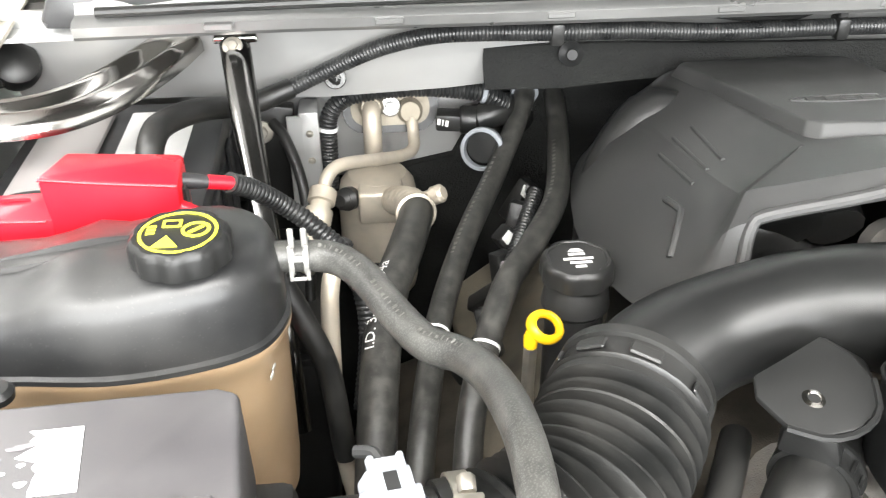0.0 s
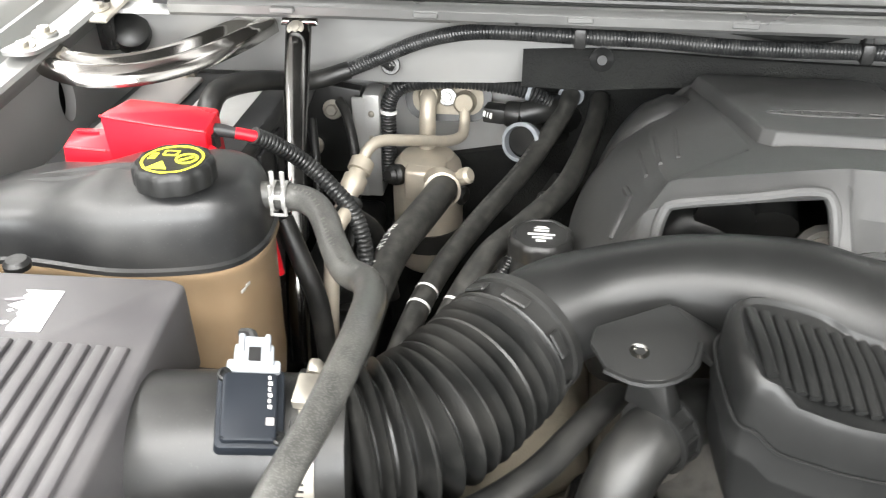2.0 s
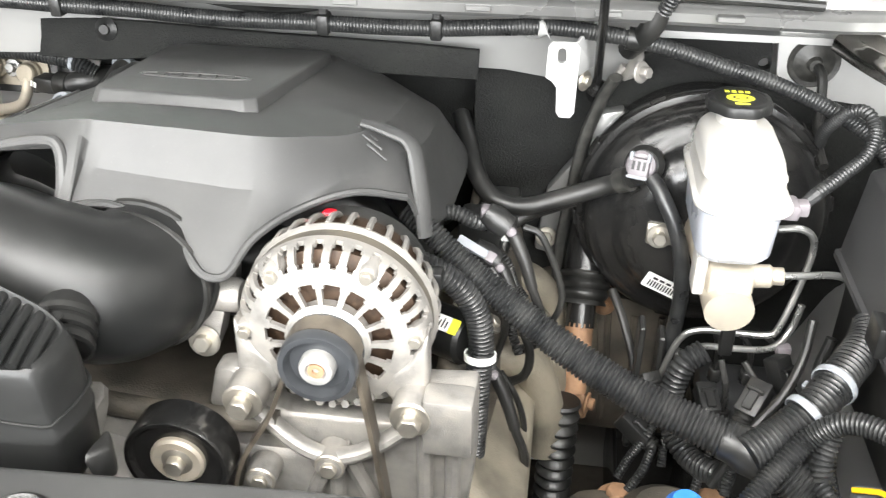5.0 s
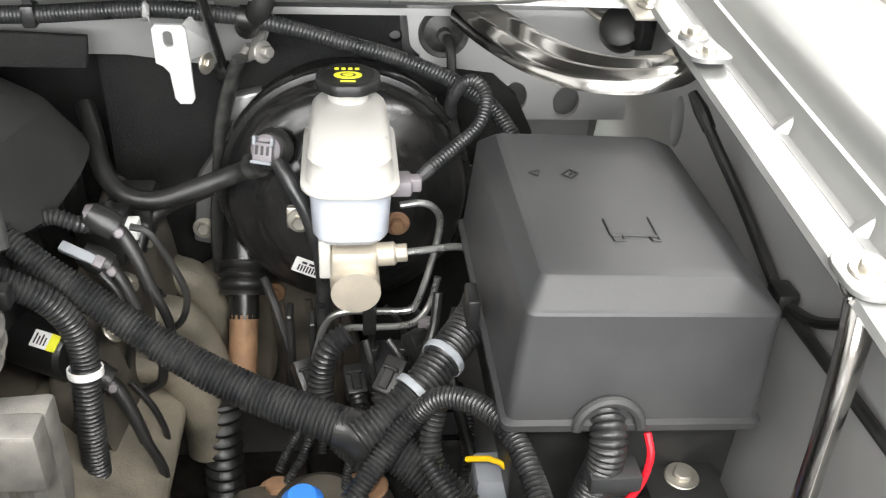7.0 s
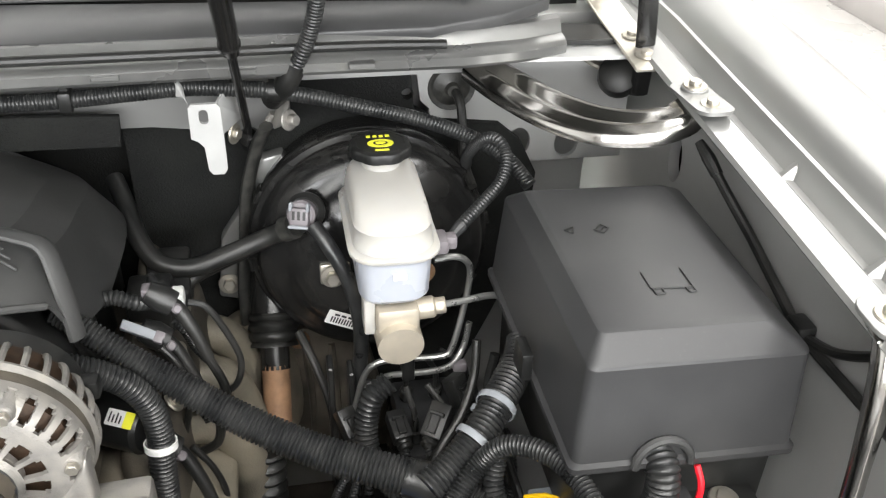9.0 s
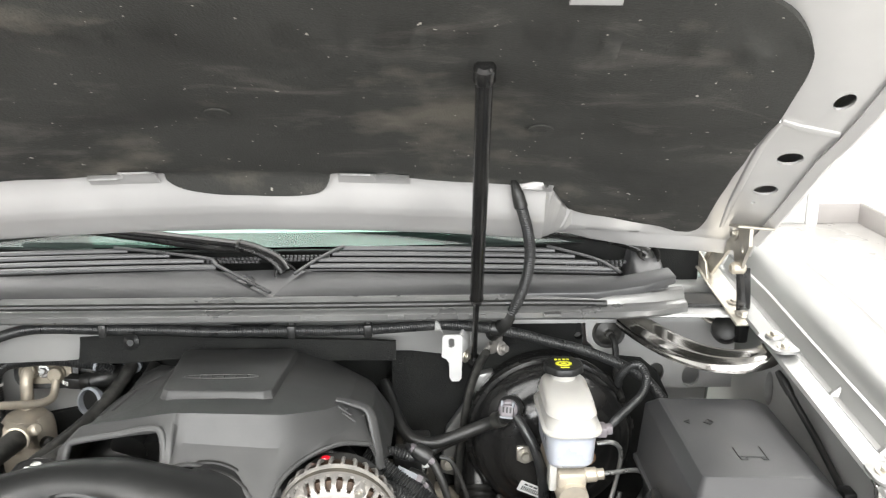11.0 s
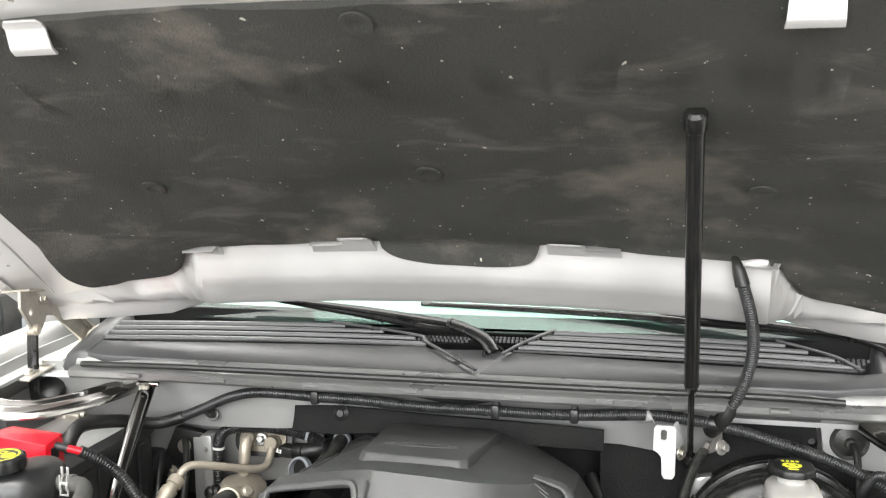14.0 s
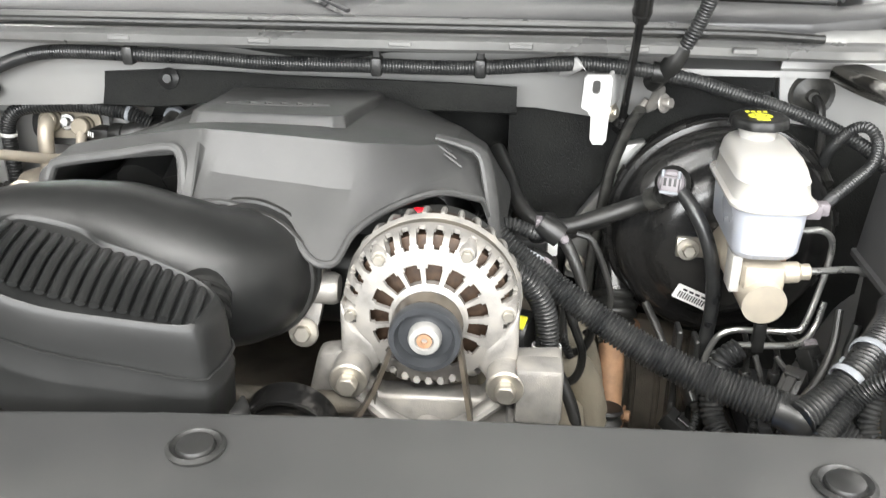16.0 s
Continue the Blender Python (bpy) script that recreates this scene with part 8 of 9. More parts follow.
part("upper_reservoir", loft([res_ring(0.394, 0.463, 0.203, 0.334, 1.028, 0.026), res_ring(0.395, 0.462, 0.206, 0.334, 1.036, 0.027), res_ring(0.3962, 0.4608, 0.2085, 0.3335, 1.0445, 0.027), res_ring(0.3952, 0.4618, 0.208, 0.334, 1.0462, 0.027), res_ring(0.3962, 0.4608, 0.210, 0.3335, 1.048, 0.027), res_ring(0.397, 0.460, 0.217, 0.333, 1.0535, 0.027), res_ring(0.3985, 0.4585, 0.230, 0.332, 1.0585, 0.026), res_ring(0.402, 0.455, 0.248, 0.330, 1.0618, 0.024), res_ring(0.410, 0.447, 0.268, 0.326, 1.0632, 0.018)]), CREAM, mc, angle=50)
part("neck", move(lathe([(0.0185, 1.054), (0.0170, 1.060), (0.0168, 1.068), (0.0185, 1.069), (0.0185, 1.076)], 28), pose(0.428, 0.304, 0)), CREAM, mc)
bc = lobed_cap((0.428, 0.305, 1.0735), 0.0275, 0.0100, 8, PLASTIC_SHINY, mc, "black lobed cap with yellow print")
part("print_oval", move(prism(disc(0, 0, 0.0115, 0.0075, 24), 0.0006, 0), pose(0.428, 0.303, 1.0830)), YELLOW_INK, bc)
part("print_mark", move(prism(disc(0, 0, 0.0065, 0.004, 20), 0.0004, 0), pose(0.428, 0.303, 1.0833)), BLACK_INK, bc)
part("print_mark", move(prism(disc(0, 0, 0.0045, 0.0025, 20), 0.0004, 0), pose(0.428, 0.303, 1.0836)), YELLOW_INK, bc)
for k in range(4):
    part("print_bar", box((0.417 + 0.0056 * k, 0.3155, 1.0830), (0.4205 + 0.0056 * k, 0.319, 1.0836), 0), YELLOW_INK, bc)
part("print_bar", box((0.422, 0.289, 1.0830), (0.434, 0.2915, 1.0836), 0), YELLOW_INK, bc)
part("level_mark", box((0.425, 0.2035, 1.006), (0.436, 0.2055, 1.012), 0), PAPER, mc)
part("level_sensor", join(box((0.460, 0.235, 1.006), (0.478, 0.258, 1.020), 0.003), box((0.476, 0.24, 1.008), (0.486, 0.252, 1.020), 0.002)), VALVE, mc, "grey level sensor plug")
bl = thing("brake_lines", (0.45, 0.25, 0.87), "thin steel brake lines held by a plastic clip", "brake lines")
part("line", sweep([(0.474, 0.231, 0.957), (0.490, 0.232, 0.958), (0.52, 0.238, 0.957), (0.545, 0.25, 0.94)], 0.0032, 10, 0.005), LINE_STEEL, bl)
part("line", sweep([(0.470, 0.262, 0.984), (0.488, 0.264, 0.985), (0.500, 0.266, 0.978), (0.506, 0.272, 0.960), (0.500, 0.264, 0.93), (0.487, 0.250, 0.893), (0.478, 0.248, 0.884), (0.45, 0.253, 0.880), (0.420, 0.258, 0.876), (0.404, 0.258, 0.862), (0.392, 0.255, 0.82)], 0.0032, 10, 0.005), LINE_STEEL, bl)
part("line", sweep([(0.505, 0.262, 0.91), (0.498, 0.255, 0.885), (0.482, 0.246, 0.871), (0.45, 0.248, 0.866), (0.424, 0.252, 0.862), (0.408, 0.252, 0.845), (0.398, 0.25, 0.80)], 0.0032, 10, 0.005), LINE_STEEL, bl)
part("clip", box((0.438, 0.243, 0.860), (0.450, 0.252, 0.892), 0.002), PLASTIC, bl)
part("end_nut", box((0.487, 0.241, 0.866), (0.500, 0.251, 0.876), 0.002), VALVE, bl)

# ---------------- dash side ----------------
wb = thing("strut_bracket", (0.285, 0.38, 1.03), "white painted steel strut bracket with a slot", "bracket")
fl = [(0.265, 1.102), (0.268, 1.106), (0.290, 1.106), (0.293, 1.102), (0.293, 1.072), (0.2925, 1.034), (0.289, 1.0285), (0.279, 1.0285), (0.2755, 1.034), (0.2745, 1.060), (0.270, 1.0665), (0.264, 1.070)]
part("front_leaf", thicken(move(sheet(fl, [rrect(0.2775, 1.093, 0.008, 0.015, 0.0038)]), Matrix(((1, 0, 0, 0), (0, -0.2, -1, 0.575), (0, 1, 0, 0), (0, 0, 0, 1)))), (0, 0.004, 0)), WHITE_STEEL, wb)
part("side_leaf", hull([(0.287, 0.357, 1.104), (0.291, 0.357, 1.104), (0.305, 0.425, 1.110), (0.309, 0.425, 1.110), (0.287, 0.363, 1.07), (0.291, 0.363, 1.07), (0.305, 0.425, 1.06), (0.309, 0.425, 1.06)], 0.001, 1), WHITE_STEEL, wb)
bolt((0.300, 0.40, 1.055), (1, -0.6, 0), wb, STEEL, 0.006, 0.006)
part("tail_tab", hull([(0.255, 0.38, 1.118), (0.262, 0.356, 1.112), (0.265, 0.356, 1.112), (0.258, 0.40, 1.118), (0.24, 0.415, 1.09), (0.25, 0.42, 1.085)], 0.002), WHITE_STEEL, wb)
part("cast_clamp", join(hull([(0.335, 0.405, 1.05), (0.352, 0.40, 1.062), (0.358, 0.41, 1.085), (0.345, 0.418, 1.085), (0.335, 0.42, 1.055), (0.35, 0.395, 1.075)], 0.004), bolt_mesh((0.352, 0.395, 1.068), (0.7, -0.7, 0.2), 0.006, 0.010)), ALU, wb, "cast clamp")
sl = thing("drain_tube", (0.29, 0.42, 0.80), "olive grey rubber tube below the strut bracket", "tube")
part("tube", sweep([(0.330, 0.405, 1.058), (0.320, 0.412, 1.035), (0.306, 0.418, 0.985), (0.299, 0.42, 0.93), (0.292, 0.42, 0.87), (0.29, 0.42, 0.80)], 0.0095, 14, 0.006, flat=0.6), RUBBER_WORN, sl)
bs = thing("booster_bracket", (0.30, 0.455, 0.85), "silver painted booster mounting bracket", "bracket")
part("bracket", slab([(x, 0.458, z) for x, z in ((0.345, 1.012), (0.318, 1.006), (0.300, 0.955), (0.272, 0.915), (0.262, 0.84), (0.30, 0.83), (0.318, 0.90), (0.34, 0.95))], [(x, 0.438, z) for x, z in ((0.345, 1.012), (0.318, 1.006), (0.300, 0.955), (0.272, 0.915), (0.262, 0.84), (0.30, 0.83), (0.318, 0.90), (0.34, 0.95))], 0.004), SILVER, bs)
bolt((0.275, 0.437, 0.858), (0, -1, 0.2), bs, STEEL, 0.007, 0.008)
gm = thing("grommet", (0.523, 0.465, 1.04), "dusty round rubber grommet with a cable", "grommet")
part("disc", move(lathe([(0.026, 0), (0.0265, 0.006), (0.024, 0.009), (0.020, 0.007), (0.016, 0.008), (0.008, 0.012), (0.006, 0.018)], 28), along((0, -1, 0), (0.523, 0.471, 1.063))), RUBBER_WORN, gm)
part("cable", sweep([(0.525, 0.455, 1.062), (0.528, 0.442, 1.055), (0.529, 0.430, 1.03), (0.527, 0.41, 1.005), (0.53, 0.38, 0.99)], 0.005, 10, 0.006), RUBBER, gm)
lo2 = thing("sensor_lead", (0.49, 0.26, 1.01), "thin corrugated sensor lead looping to the reservoir", "cable")
part("loom", sweep([(0.527, 0.40, 1.005), (0.523, 0.375, 1.03), (0.530, 0.345, 1.060), (0.540, 0.330, 1.066), (0.546, 0.318, 1.055), (0.538, 0.300, 1.040), (0.515, 0.280, 1.028), (0.492, 0.262, 1.017)], 0.0052, 12, rib=(0.0034, 0.0007)), LOOM, lo2)
part("boot", sweep([(0.494, 0.263, 1.018), (0.484, 0.256, 1.012)], [0.006, 0.0045], 10, 0.004), BATTERY, lo2)

# ---------------- fuse box ----------------
FUSE = material("matt_grey_black_plastic", (0.032, 0.0324, 0.0335), 0.45, 0, 0.16, 9, 2600, 0.3, 0.0004, dust=0.3, dust_color=(0.07, 0.069, 0.067), speck=0.10, spec=0.4)
fb = thing("fuse_box", (0.61, 0.13, 0.90), "matt black fuse box with a chamfered lid", "fuse box")
rings = []
FB = ((0.524, 0.691, 0.018, 0.268, 0.956, 0.005), (0.521, 0.694, 0.014, 0.270, 0.958, 0.006), (0.521, 0.694, 0.014, 0.270, 0.963, 0.006), (0.5245, 0.692, 0.0175, 0.268, 0.965, 0.007), (0.5314, 0.6958, 0.0288, 0.268, 1.0385, 0.008), (0.5322, 0.6950, 0.0300, 0.2672, 1.0405, 0.008), (0.5336, 0.6930, 0.0325, 0.2650, 1.0425, 0.008),
      (0.5412, 0.6720, 0.0440, 0.2460, 1.0560, 0.006), (0.5424, 0.6690, 0.0458, 0.2435, 1.0574, 0.006), (0.5450, 0.6650, 0.0490, 0.2400, 1.0581, 0.005))
for x0, x1, y0, y1, z, r in FB:
    rings.append([(x, y, z - 0.006 * (x - 0.61) / 0.19) for x, y in rrect((x0 + x1) / 2, (y0 + y1) / 2, x1 - x0, y1 - y0, r, 6)])
part("lid", loft(rings), FUSE, fb, angle=20)
part("base", hull([(0.535, 0.035, 0.87), (0.690, 0.035, 0.87), (0.535, 0.032, 0.962), (0.690, 0.032, 0.962), (0.535, 0.26, 0.87), (0.69, 0.26, 0.87), (0.535, 0.262, 0.962), (0.69, 0.262, 0.962)], 0.004), PLASTIC, fb)
part("cable_arch", sweep([Vector((0.590, 0.0135, 0.961)) + Vector((math.cos(radians(a)) * 0.021, 0.15 * math.sin(radians(a)) * 0.021, math.sin(radians(a)) * 0.021)) for a in range(0, 181, 15)], 0.0035, 8, 0.004), COVER, fb)
part("latch", box((0.508, 0.10, 0.975), (0.517, 0.125, 1.0), 0.002), PLASTIC, fb)
part("foot", box((0.625, 0.0, 0.865), (0.680, 0.05, 0.905), 0.004), PLASTIC, fb)
bolt((0.652, 0.022, 0.905), (0, -0.1, 1), fb, STEEL, 0.007, 0.006)


def emboss(pts, r=0.0008):
    return sweep([(x, y, 1.0585 - 0.006 * (x - 0.61) / 0.19) for x, y in pts], r, 6, 0.004, smooth=1)


part("embossed_sign", join(*[emboss(q) for q in ([(0.597, 0.111), (0.597, 0.091)], [(0.597, 0.091), (0.629, 0.090)], [(0.629, 0.114), (0.629, 0.090)], [(0.598, 0.091), (0.598, 0.084)], [(0.598, 0.084), (0.605, 0.084)], [(0.605, 0.084), (0.605, 0.091)], [(0.623, 0.090), (0.624, 0.0845)], [(0.624, 0.0845), (0.629, 0.0845)], [(0.629, 0.0845), (0.629, 0.090)])]), PLASTIC_SHINY, fb, "embossed outline sign")
part("embossed_sign", join(*[emboss(q) for q in ([(0.558, 0.176), (0.566, 0.180)], [(0.566, 0.180), (0.563, 0.171)], [(0.563, 0.171), (0.558, 0.176)], [(0.582, 0.174), (0.589, 0.182)], [(0.589, 0.182), (0.594, 0.176)], [(0.594, 0.176), (0.588, 0.169)], [(0.588, 0.169), (0.582, 0.174)], [(0.585, 0.171), (0.591, 0.178)])]), PLASTIC_SHINY, fb, "embossed outline sign")
fl2 = thing("fuse_box_loom", (0.60, -0.01, 0.80), "corrugated loom with a red wire leaving the fuse box", "loom")
part("loom", sweep([(0.590, 0.030, 0.965), (0.590, 0.012, 0.958), (0.589, 0.006, 0.94), (0.584, 0.008, 0.91), (0.578, 0.012, 0.86), (0.575, 0.015, 0.79)], 0.0118, 16, rib=(0.0038, 0.0009)), LOOM, fl2)
part("collar", box((0.577, -0.008, 0.924), (0.612, 0.014, 0.938), 0.003), BATTERY, fl2)
part("red_wire", sweep([(0.616, 0.012, 0.958), (0.618, 0.004, 0.945), (0.614, 0.0, 0.925), (0.604, -0.002, 0.908), (0.588, -0.004, 0.898)], 0.0026, 8, 0.004), RED, fl2, "red insulated wire")
part("side_lead", sweep([(0.592, -0.003, 0.899), (0.565, -0.006, 0.892), (0.53, 0.0, 0.888), (0.50, 0.015, 0.89), (0.478, 0.045, 0.905)], 0.0062, 12, rib=(0.0036, 0.0008)), LOOM, fl2)
fc = thing("fender_cable", (0.735, 0.10, 1.0), "black cable clipped along the inner fender wall", "cable")
part("cable", sweep([(0.705, 0.255, 1.085), (0.715, 0.22, 1.06), (0.725, 0.18, 1.035), (0.730, 0.13, 1.012), (0.731, 0.09, 1.0), (0.732, 0.02, 1.0), (0.734, -0.06, 1.0), (0.735, -0.16, 1.0), (0.735, -0.28, 0.99)], 0.0045, 10, 0.006), RUBBER, fc)
part("branch", sweep([(0.731, 0.09, 1.0), (0.731, 0.05, 1.015), (0.729, 0.01, 1.045), (0.722, -0.012, 1.072)], 0.004, 10, 0.006), RUBBER, fc)
part("clip", box((0.722, 0.083, 0.992), (0.738, 0.105, 1.012), 0.003), PLASTIC, fc)
part("boot", sweep([(0.703, 0.258, 1.088), (0.708, 0.245, 1.078), (0.712, 0.232, 1.068)], [0.004, 0.0062, 0.0055], 10, 0.004), RUBBER, fc)

# ---------------- looms on the booster side ----------------
ml = thing("main_loom", (0.33, 0.12, 0.88), "thick black corrugated main loom across the engine", "loom")
ML = [(0.165, 0.185, 1.018), (0.186, 0.176, 1.006), (0.215, 0.166, 0.984), (0.255, 0.153, 0.957), (0.305, 0.133, 0.930), (0.355, 0.112, 0.913), (0.405, 0.092, 0.904), (0.440, 0.078, 0.898), (0.475, 0.058, 0.885), (0.51, 0.03, 0.862)]
part("loom", sweep(ML, [0.0080, 0.0092, 0.0108, 0.0122, 0.0130, 0.0136, 0.014, 0.0145, 0.0145], 20, rib=(0.0036, 0.0012), lumps=0.02), LOOM, ml)
part("tape_wrap", sweep([(0.418, 0.087, 0.901), (0.432, 0.081, 0.899), (0.45, 0.072, 0.895)], [0.0150, 0.0175, 0.0165], 16, 0.003, lumps=0.12), RUBBER, ml)
al = thing("alternator_loom", (0.23, 0.12, 0.78), "corrugated loom with a white tie beside the alternator", "loom")
part("loom", sweep([(0.172, 0.138, 1.004), (0.195, 0.140, 0.993), (0.215, 0.142, 0.977), (0.228, 0.142, 0.955), (0.2325, 0.139, 0.930), (0.2320, 0.134, 0.91), (0.231, 0.126, 0.87), (0.229, 0.118, 0.79)], 0.0098, 16, rib=(0.0036, 0.0009)), LOOM, al)
part("white_tie", move(lathe([(0.0118, -0.003), (0.0130, -0.003), (0.0130, 0.003), (0.0118, 0.003)], 20, "ring"), pose(0.2322, 0.136, 0.918, -12)), PAPER, al, "white cable tie")
fb2 = thing("branch_loom", (0.47, 0.09, 0.89), "corrugated branch loom with pale grey ties", "loom")
part("loom", sweep([(0.432, 0.068, 0.905), (0.455, 0.082, 0.914), (0.478, 0.098, 0.928), (0.500, 0.123, 0.940), (0.522, 0.152, 0.950), (0.53, 0.17, 0.955)], [0.0135, 0.0135, 0.0135, 0.014, 0.014], 18, rib=(0.004, 0.0009)), LOOM, fb2)
for c, d in (((0.495, 0.117, 0.937), (0.6, 0.7, 0.25)), ((0.473, 0.094, 0.925), (0.6, 0.45, 0.35))):
    tie = part("grey_tie", move(lathe([(0.0160, -0.003), (0.0168, -0.003), (0.0172, -0.0015), (0.0168, 0.0), (0.0172, 0.0015), (0.0168, 0.003), (0.0160, 0.003)], 22, "ring"), along(d, c)), GREY_PLASTIC, fb2, "pale grey ribbed tie")
    part("tie_tail", move(box((0.012, -0.019, -0.003), (0.024, -0.015, 0.004), 0.001, 1), along(d, c)), GREY_PLASTIC, tie)
fl3 = thing("front_loom", (0.50, 0.05, 0.93), "slim corrugated loom running forward over the main loom", "loom")
part("loom", sweep([(0.425, 0.030, 0.885), (0.448, 0.052, 0.905), (0.470, 0.068, 0.925), (0.488, 0.066, 0.944), (0.508, 0.052, 0.952), (0.526, 0.030, 0.952), (0.537, 0.0, 0.945), (0.545, -0.04, 0.93)], 0.0075, 14, rib=(0.0032, 0.0008)), LOOM, fl3)
part("cable", sweep([(0.530, 0.022, 0.952), (0.542, -0.006, 0.945), (0.55, -0.04, 0.93)], 0.004, 8, 0.006), RUBBER, fl3)
part("drop_loom", sweep([(0.487, 0.075, 0.93), (0.482, 0.062, 0.905), (0.492, 0.04, 0.88), (0.515, 0.015, 0.865), (0.53, -0.01, 0.85)], 0.0075, 12, rib=(0.004, 0.0009)), LOOM, fl3)
vl = thing("vertical_loom", (0.405, 0.22, 0.78), "black corrugated loom dropping under the master cylinder", "loom")
part("loom", sweep([(0.425, 0.24, 0.866), (0.408, 0.232, 0.855), (0.400, 0.222, 0.825), (0.404, 0.205, 0.80), (0.42, 0.18, 0.79), (0.445, 0.15, 0.80)], 0.0105, 14, rib=(0.005, 0.0011)), LOOM, vl)

# ---------------- steering shaft and lower parts ----------------
sg = thing("steering_shaft", (0.315, 0.36, 0.70), "rusty steering shaft with a black rubber boot", "steering shaft")
part("upper_tube", sweep([(0.322, 0.455, 0.93), (0.321, 0.42, 0.88), (0.319, 0.392, 0.838)], 0.0225, 20, 0.01), BLACK_PAINT, sg)
part("boot", sweep([(0.3195, 0.396, 0.842), (0.319, 0.384, 0.826), (0.3185, 0.376, 0.814)], [0.0245, 0.026, 0.024], 22, rib=(0.010, 0.0018)), RUBBER, sg, "ribbed rubber boot")
part("collar", sweep([(0.3185, 0.376, 0.814), (0.318, 0.362, 0.793)], 0.0155, 18, 0.005), BLACK_PAINT, sg)
part("shaft", sweep([(0.318, 0.364, 0.797), (0.316, 0.335, 0.752), (0.315, 0.325, 0.735)], 0.0150, 16, 0.006), RUST, sg, "rusty steel shaft")
part("yoke", join(hull([(0.300, 0.335, 0.735), (0.330, 0.33, 0.735), (0.296, 0.315, 0.71), (0.334, 0.31, 0.71), (0.300, 0.345, 0.73), (0.33, 0.34, 0.73), (0.298, 0.33, 0.70), (0.332, 0.325, 0.70)], 0.005), bolt_mesh((0.332, 0.32, 0.725), (1, -0.3, 0), 0.007, 0.008)), RUST, sg)
bt = thing("rack_bellows", (0.303, 0.25, 0.60), "black rubber bellows standing beside the loom", "bellows")
part("bellows", sweep([(0.304, 0.262, 0.775), (0.303, 0.255, 0.74), (0.302, 0.248, 0.68), (0.30, 0.24, 0.60)], 0.0165, 22, rib=(0.013, 0.003)), RUBBER, bt)
solo("exhaust_manifold", hull([(0.24, 0.34, 0.66), (0.36, 0.40, 0.66), (0.24, 0.46, 0.66), (0.25, 0.36, 0.80), (0.30, 0.38, 0.815), (0.27, 0.46, 0.83), (0.345, 0.44, 0.80)], 0.02, 3), ROCKER, "pale dirty heat shield below the booster", "heat shield")
hs = thing("heat_shield_panel", (0.39, 0.43, 0.60), "pale dirty shield panel under the booster", "heat shield")
part("panel", hull([(0.33, 0.42, 0.60), (0.46, 0.42, 0.60), (0.33, 0.44, 0.60), (0.46, 0.44, 0.60), (0.33, 0.42, 0.80), (0.42, 0.42, 0.79), (0.33, 0.44, 0.80), (0.42, 0.44, 0.79)], 0.008), CAST, hs)
for x in (0.355, 0.385, 0.415):
    part("pressed_rib", sweep([(x, 0.4195, 0.62), (x, 0.4185, 0.70), (x - 0.004, 0.4195, 0.775)], 0.004, 8, 0.01), CAST, hs)
bolt((0.345, 0.419, 0.785), (0, -1, 0.1), hs, RUST, 0.007, 0.006)
st2 = thing("steering_gear", (0.40, 0.15, 0.55), "dirty steering gear and hose fittings low in the bay", "steering gear")
part("housing", box((0.31, 0.06, 0.56), (0.47, 0.20, 0.74), 0.03, 3), CAST, st2)
part("cap", move(lathe([(0.04, 0), (0.042, 0.02), (0.03, 0.03)], 24), pose(0.40, 0.14, 0.735)), CAST, st2)
for k, (x, y, z) in enumerate(((0.34, 0.10, 0.75), (0.44, 0.17, 0.76), (0.45, 0.09, 0.75), (0.36, 0.18, 0.745))):
    bolt((x, y, z - 0.012), (0, 0, 1), st2, RUST, 0.011, 0.012)
bcp = thing("reservoir_cap", (0.392, 0.045, 0.83), "small blue plastic reservoir cap", "cap")
part("cap", move(lathe([(0.014, 0), (0.016, 0.006), (0.015, 0.03), (0.010, 0.036)], 20), pose(0.392, 0.045, 0.842)), BLUE, bcp)
part("neck", move(lathe([(0.012, -0.10), (0.012, 0.0)], 16), pose(0.392, 0.045, 0.842)), PLASTIC, bcp)
for k, (x, y, z0, z1) in enumerate(((0.372, 0.275, 0.72, 0.868), (0.392, 0.28, 0.72, 0.855))):
    solo("bracket_strip", box((x - 0.003, y - 0.012, z0), (x + 0.003, y + 0.012, z1), 0.0015, 1), PLASTIC, "upright black plastic strip under the booster", "strip", "upright strips")
bmod = thing("brake_module", (0.48, 0.26, 0.62), "black brake module with line nuts under the master cylinder", "brake module")
part("housing", box((0.43, 0.20, 0.62), (0.53, 0.32, 0.77), 0.01, 2), BLACK_PAINT, bmod)
part("valve_block", box((0.435, 0.205, 0.77), (0.525, 0.315, 0.80), 0.004, 2), BATTERY, bmod, "dark valve block")
for k in range(6):
    part("line_nut", move(hex_head(0.007, 0.014), pose(0.448 + 0.03 * (k % 3), 0.225 + 0.06 * (k // 3), 0.80)), DARK_STEEL, bmod)
    part("line", sweep([(0.448 + 0.03 * (k % 3), 0.225 + 0.06 * (k // 3), 0.81), (0.446 + 0.03 * (k % 3), 0.222 + 0.06 * (k // 3), 0.84), (0.44 + 0.02 * (k % 3), 0.235 + 0.05 * (k // 3), 0.862)], 0.003, 8, 0.006), DARK_STEEL, bmod)
solo("module_cover", box((0.455, 0.155, 0.80), (0.50, 0.20, 0.85), 0.004), PLASTIC, "black plastic cover block behind the branch loom", "block")
solo("wiring_block", box((0.517, 0.058, 0.83), (0.541, 0.09, 0.868), 0.004), GREY_PLASTIC, "white wiring block with a yellow wire", "wiring block")
solo("yellow_wire", sweep([(0.51, 0.07, 0.88), (0.53, 0.06, 0.888), (0.55, 0.04, 0.88)], 0.0022, 8), YELLOW, "thin yellow wire over a white block", "wire")

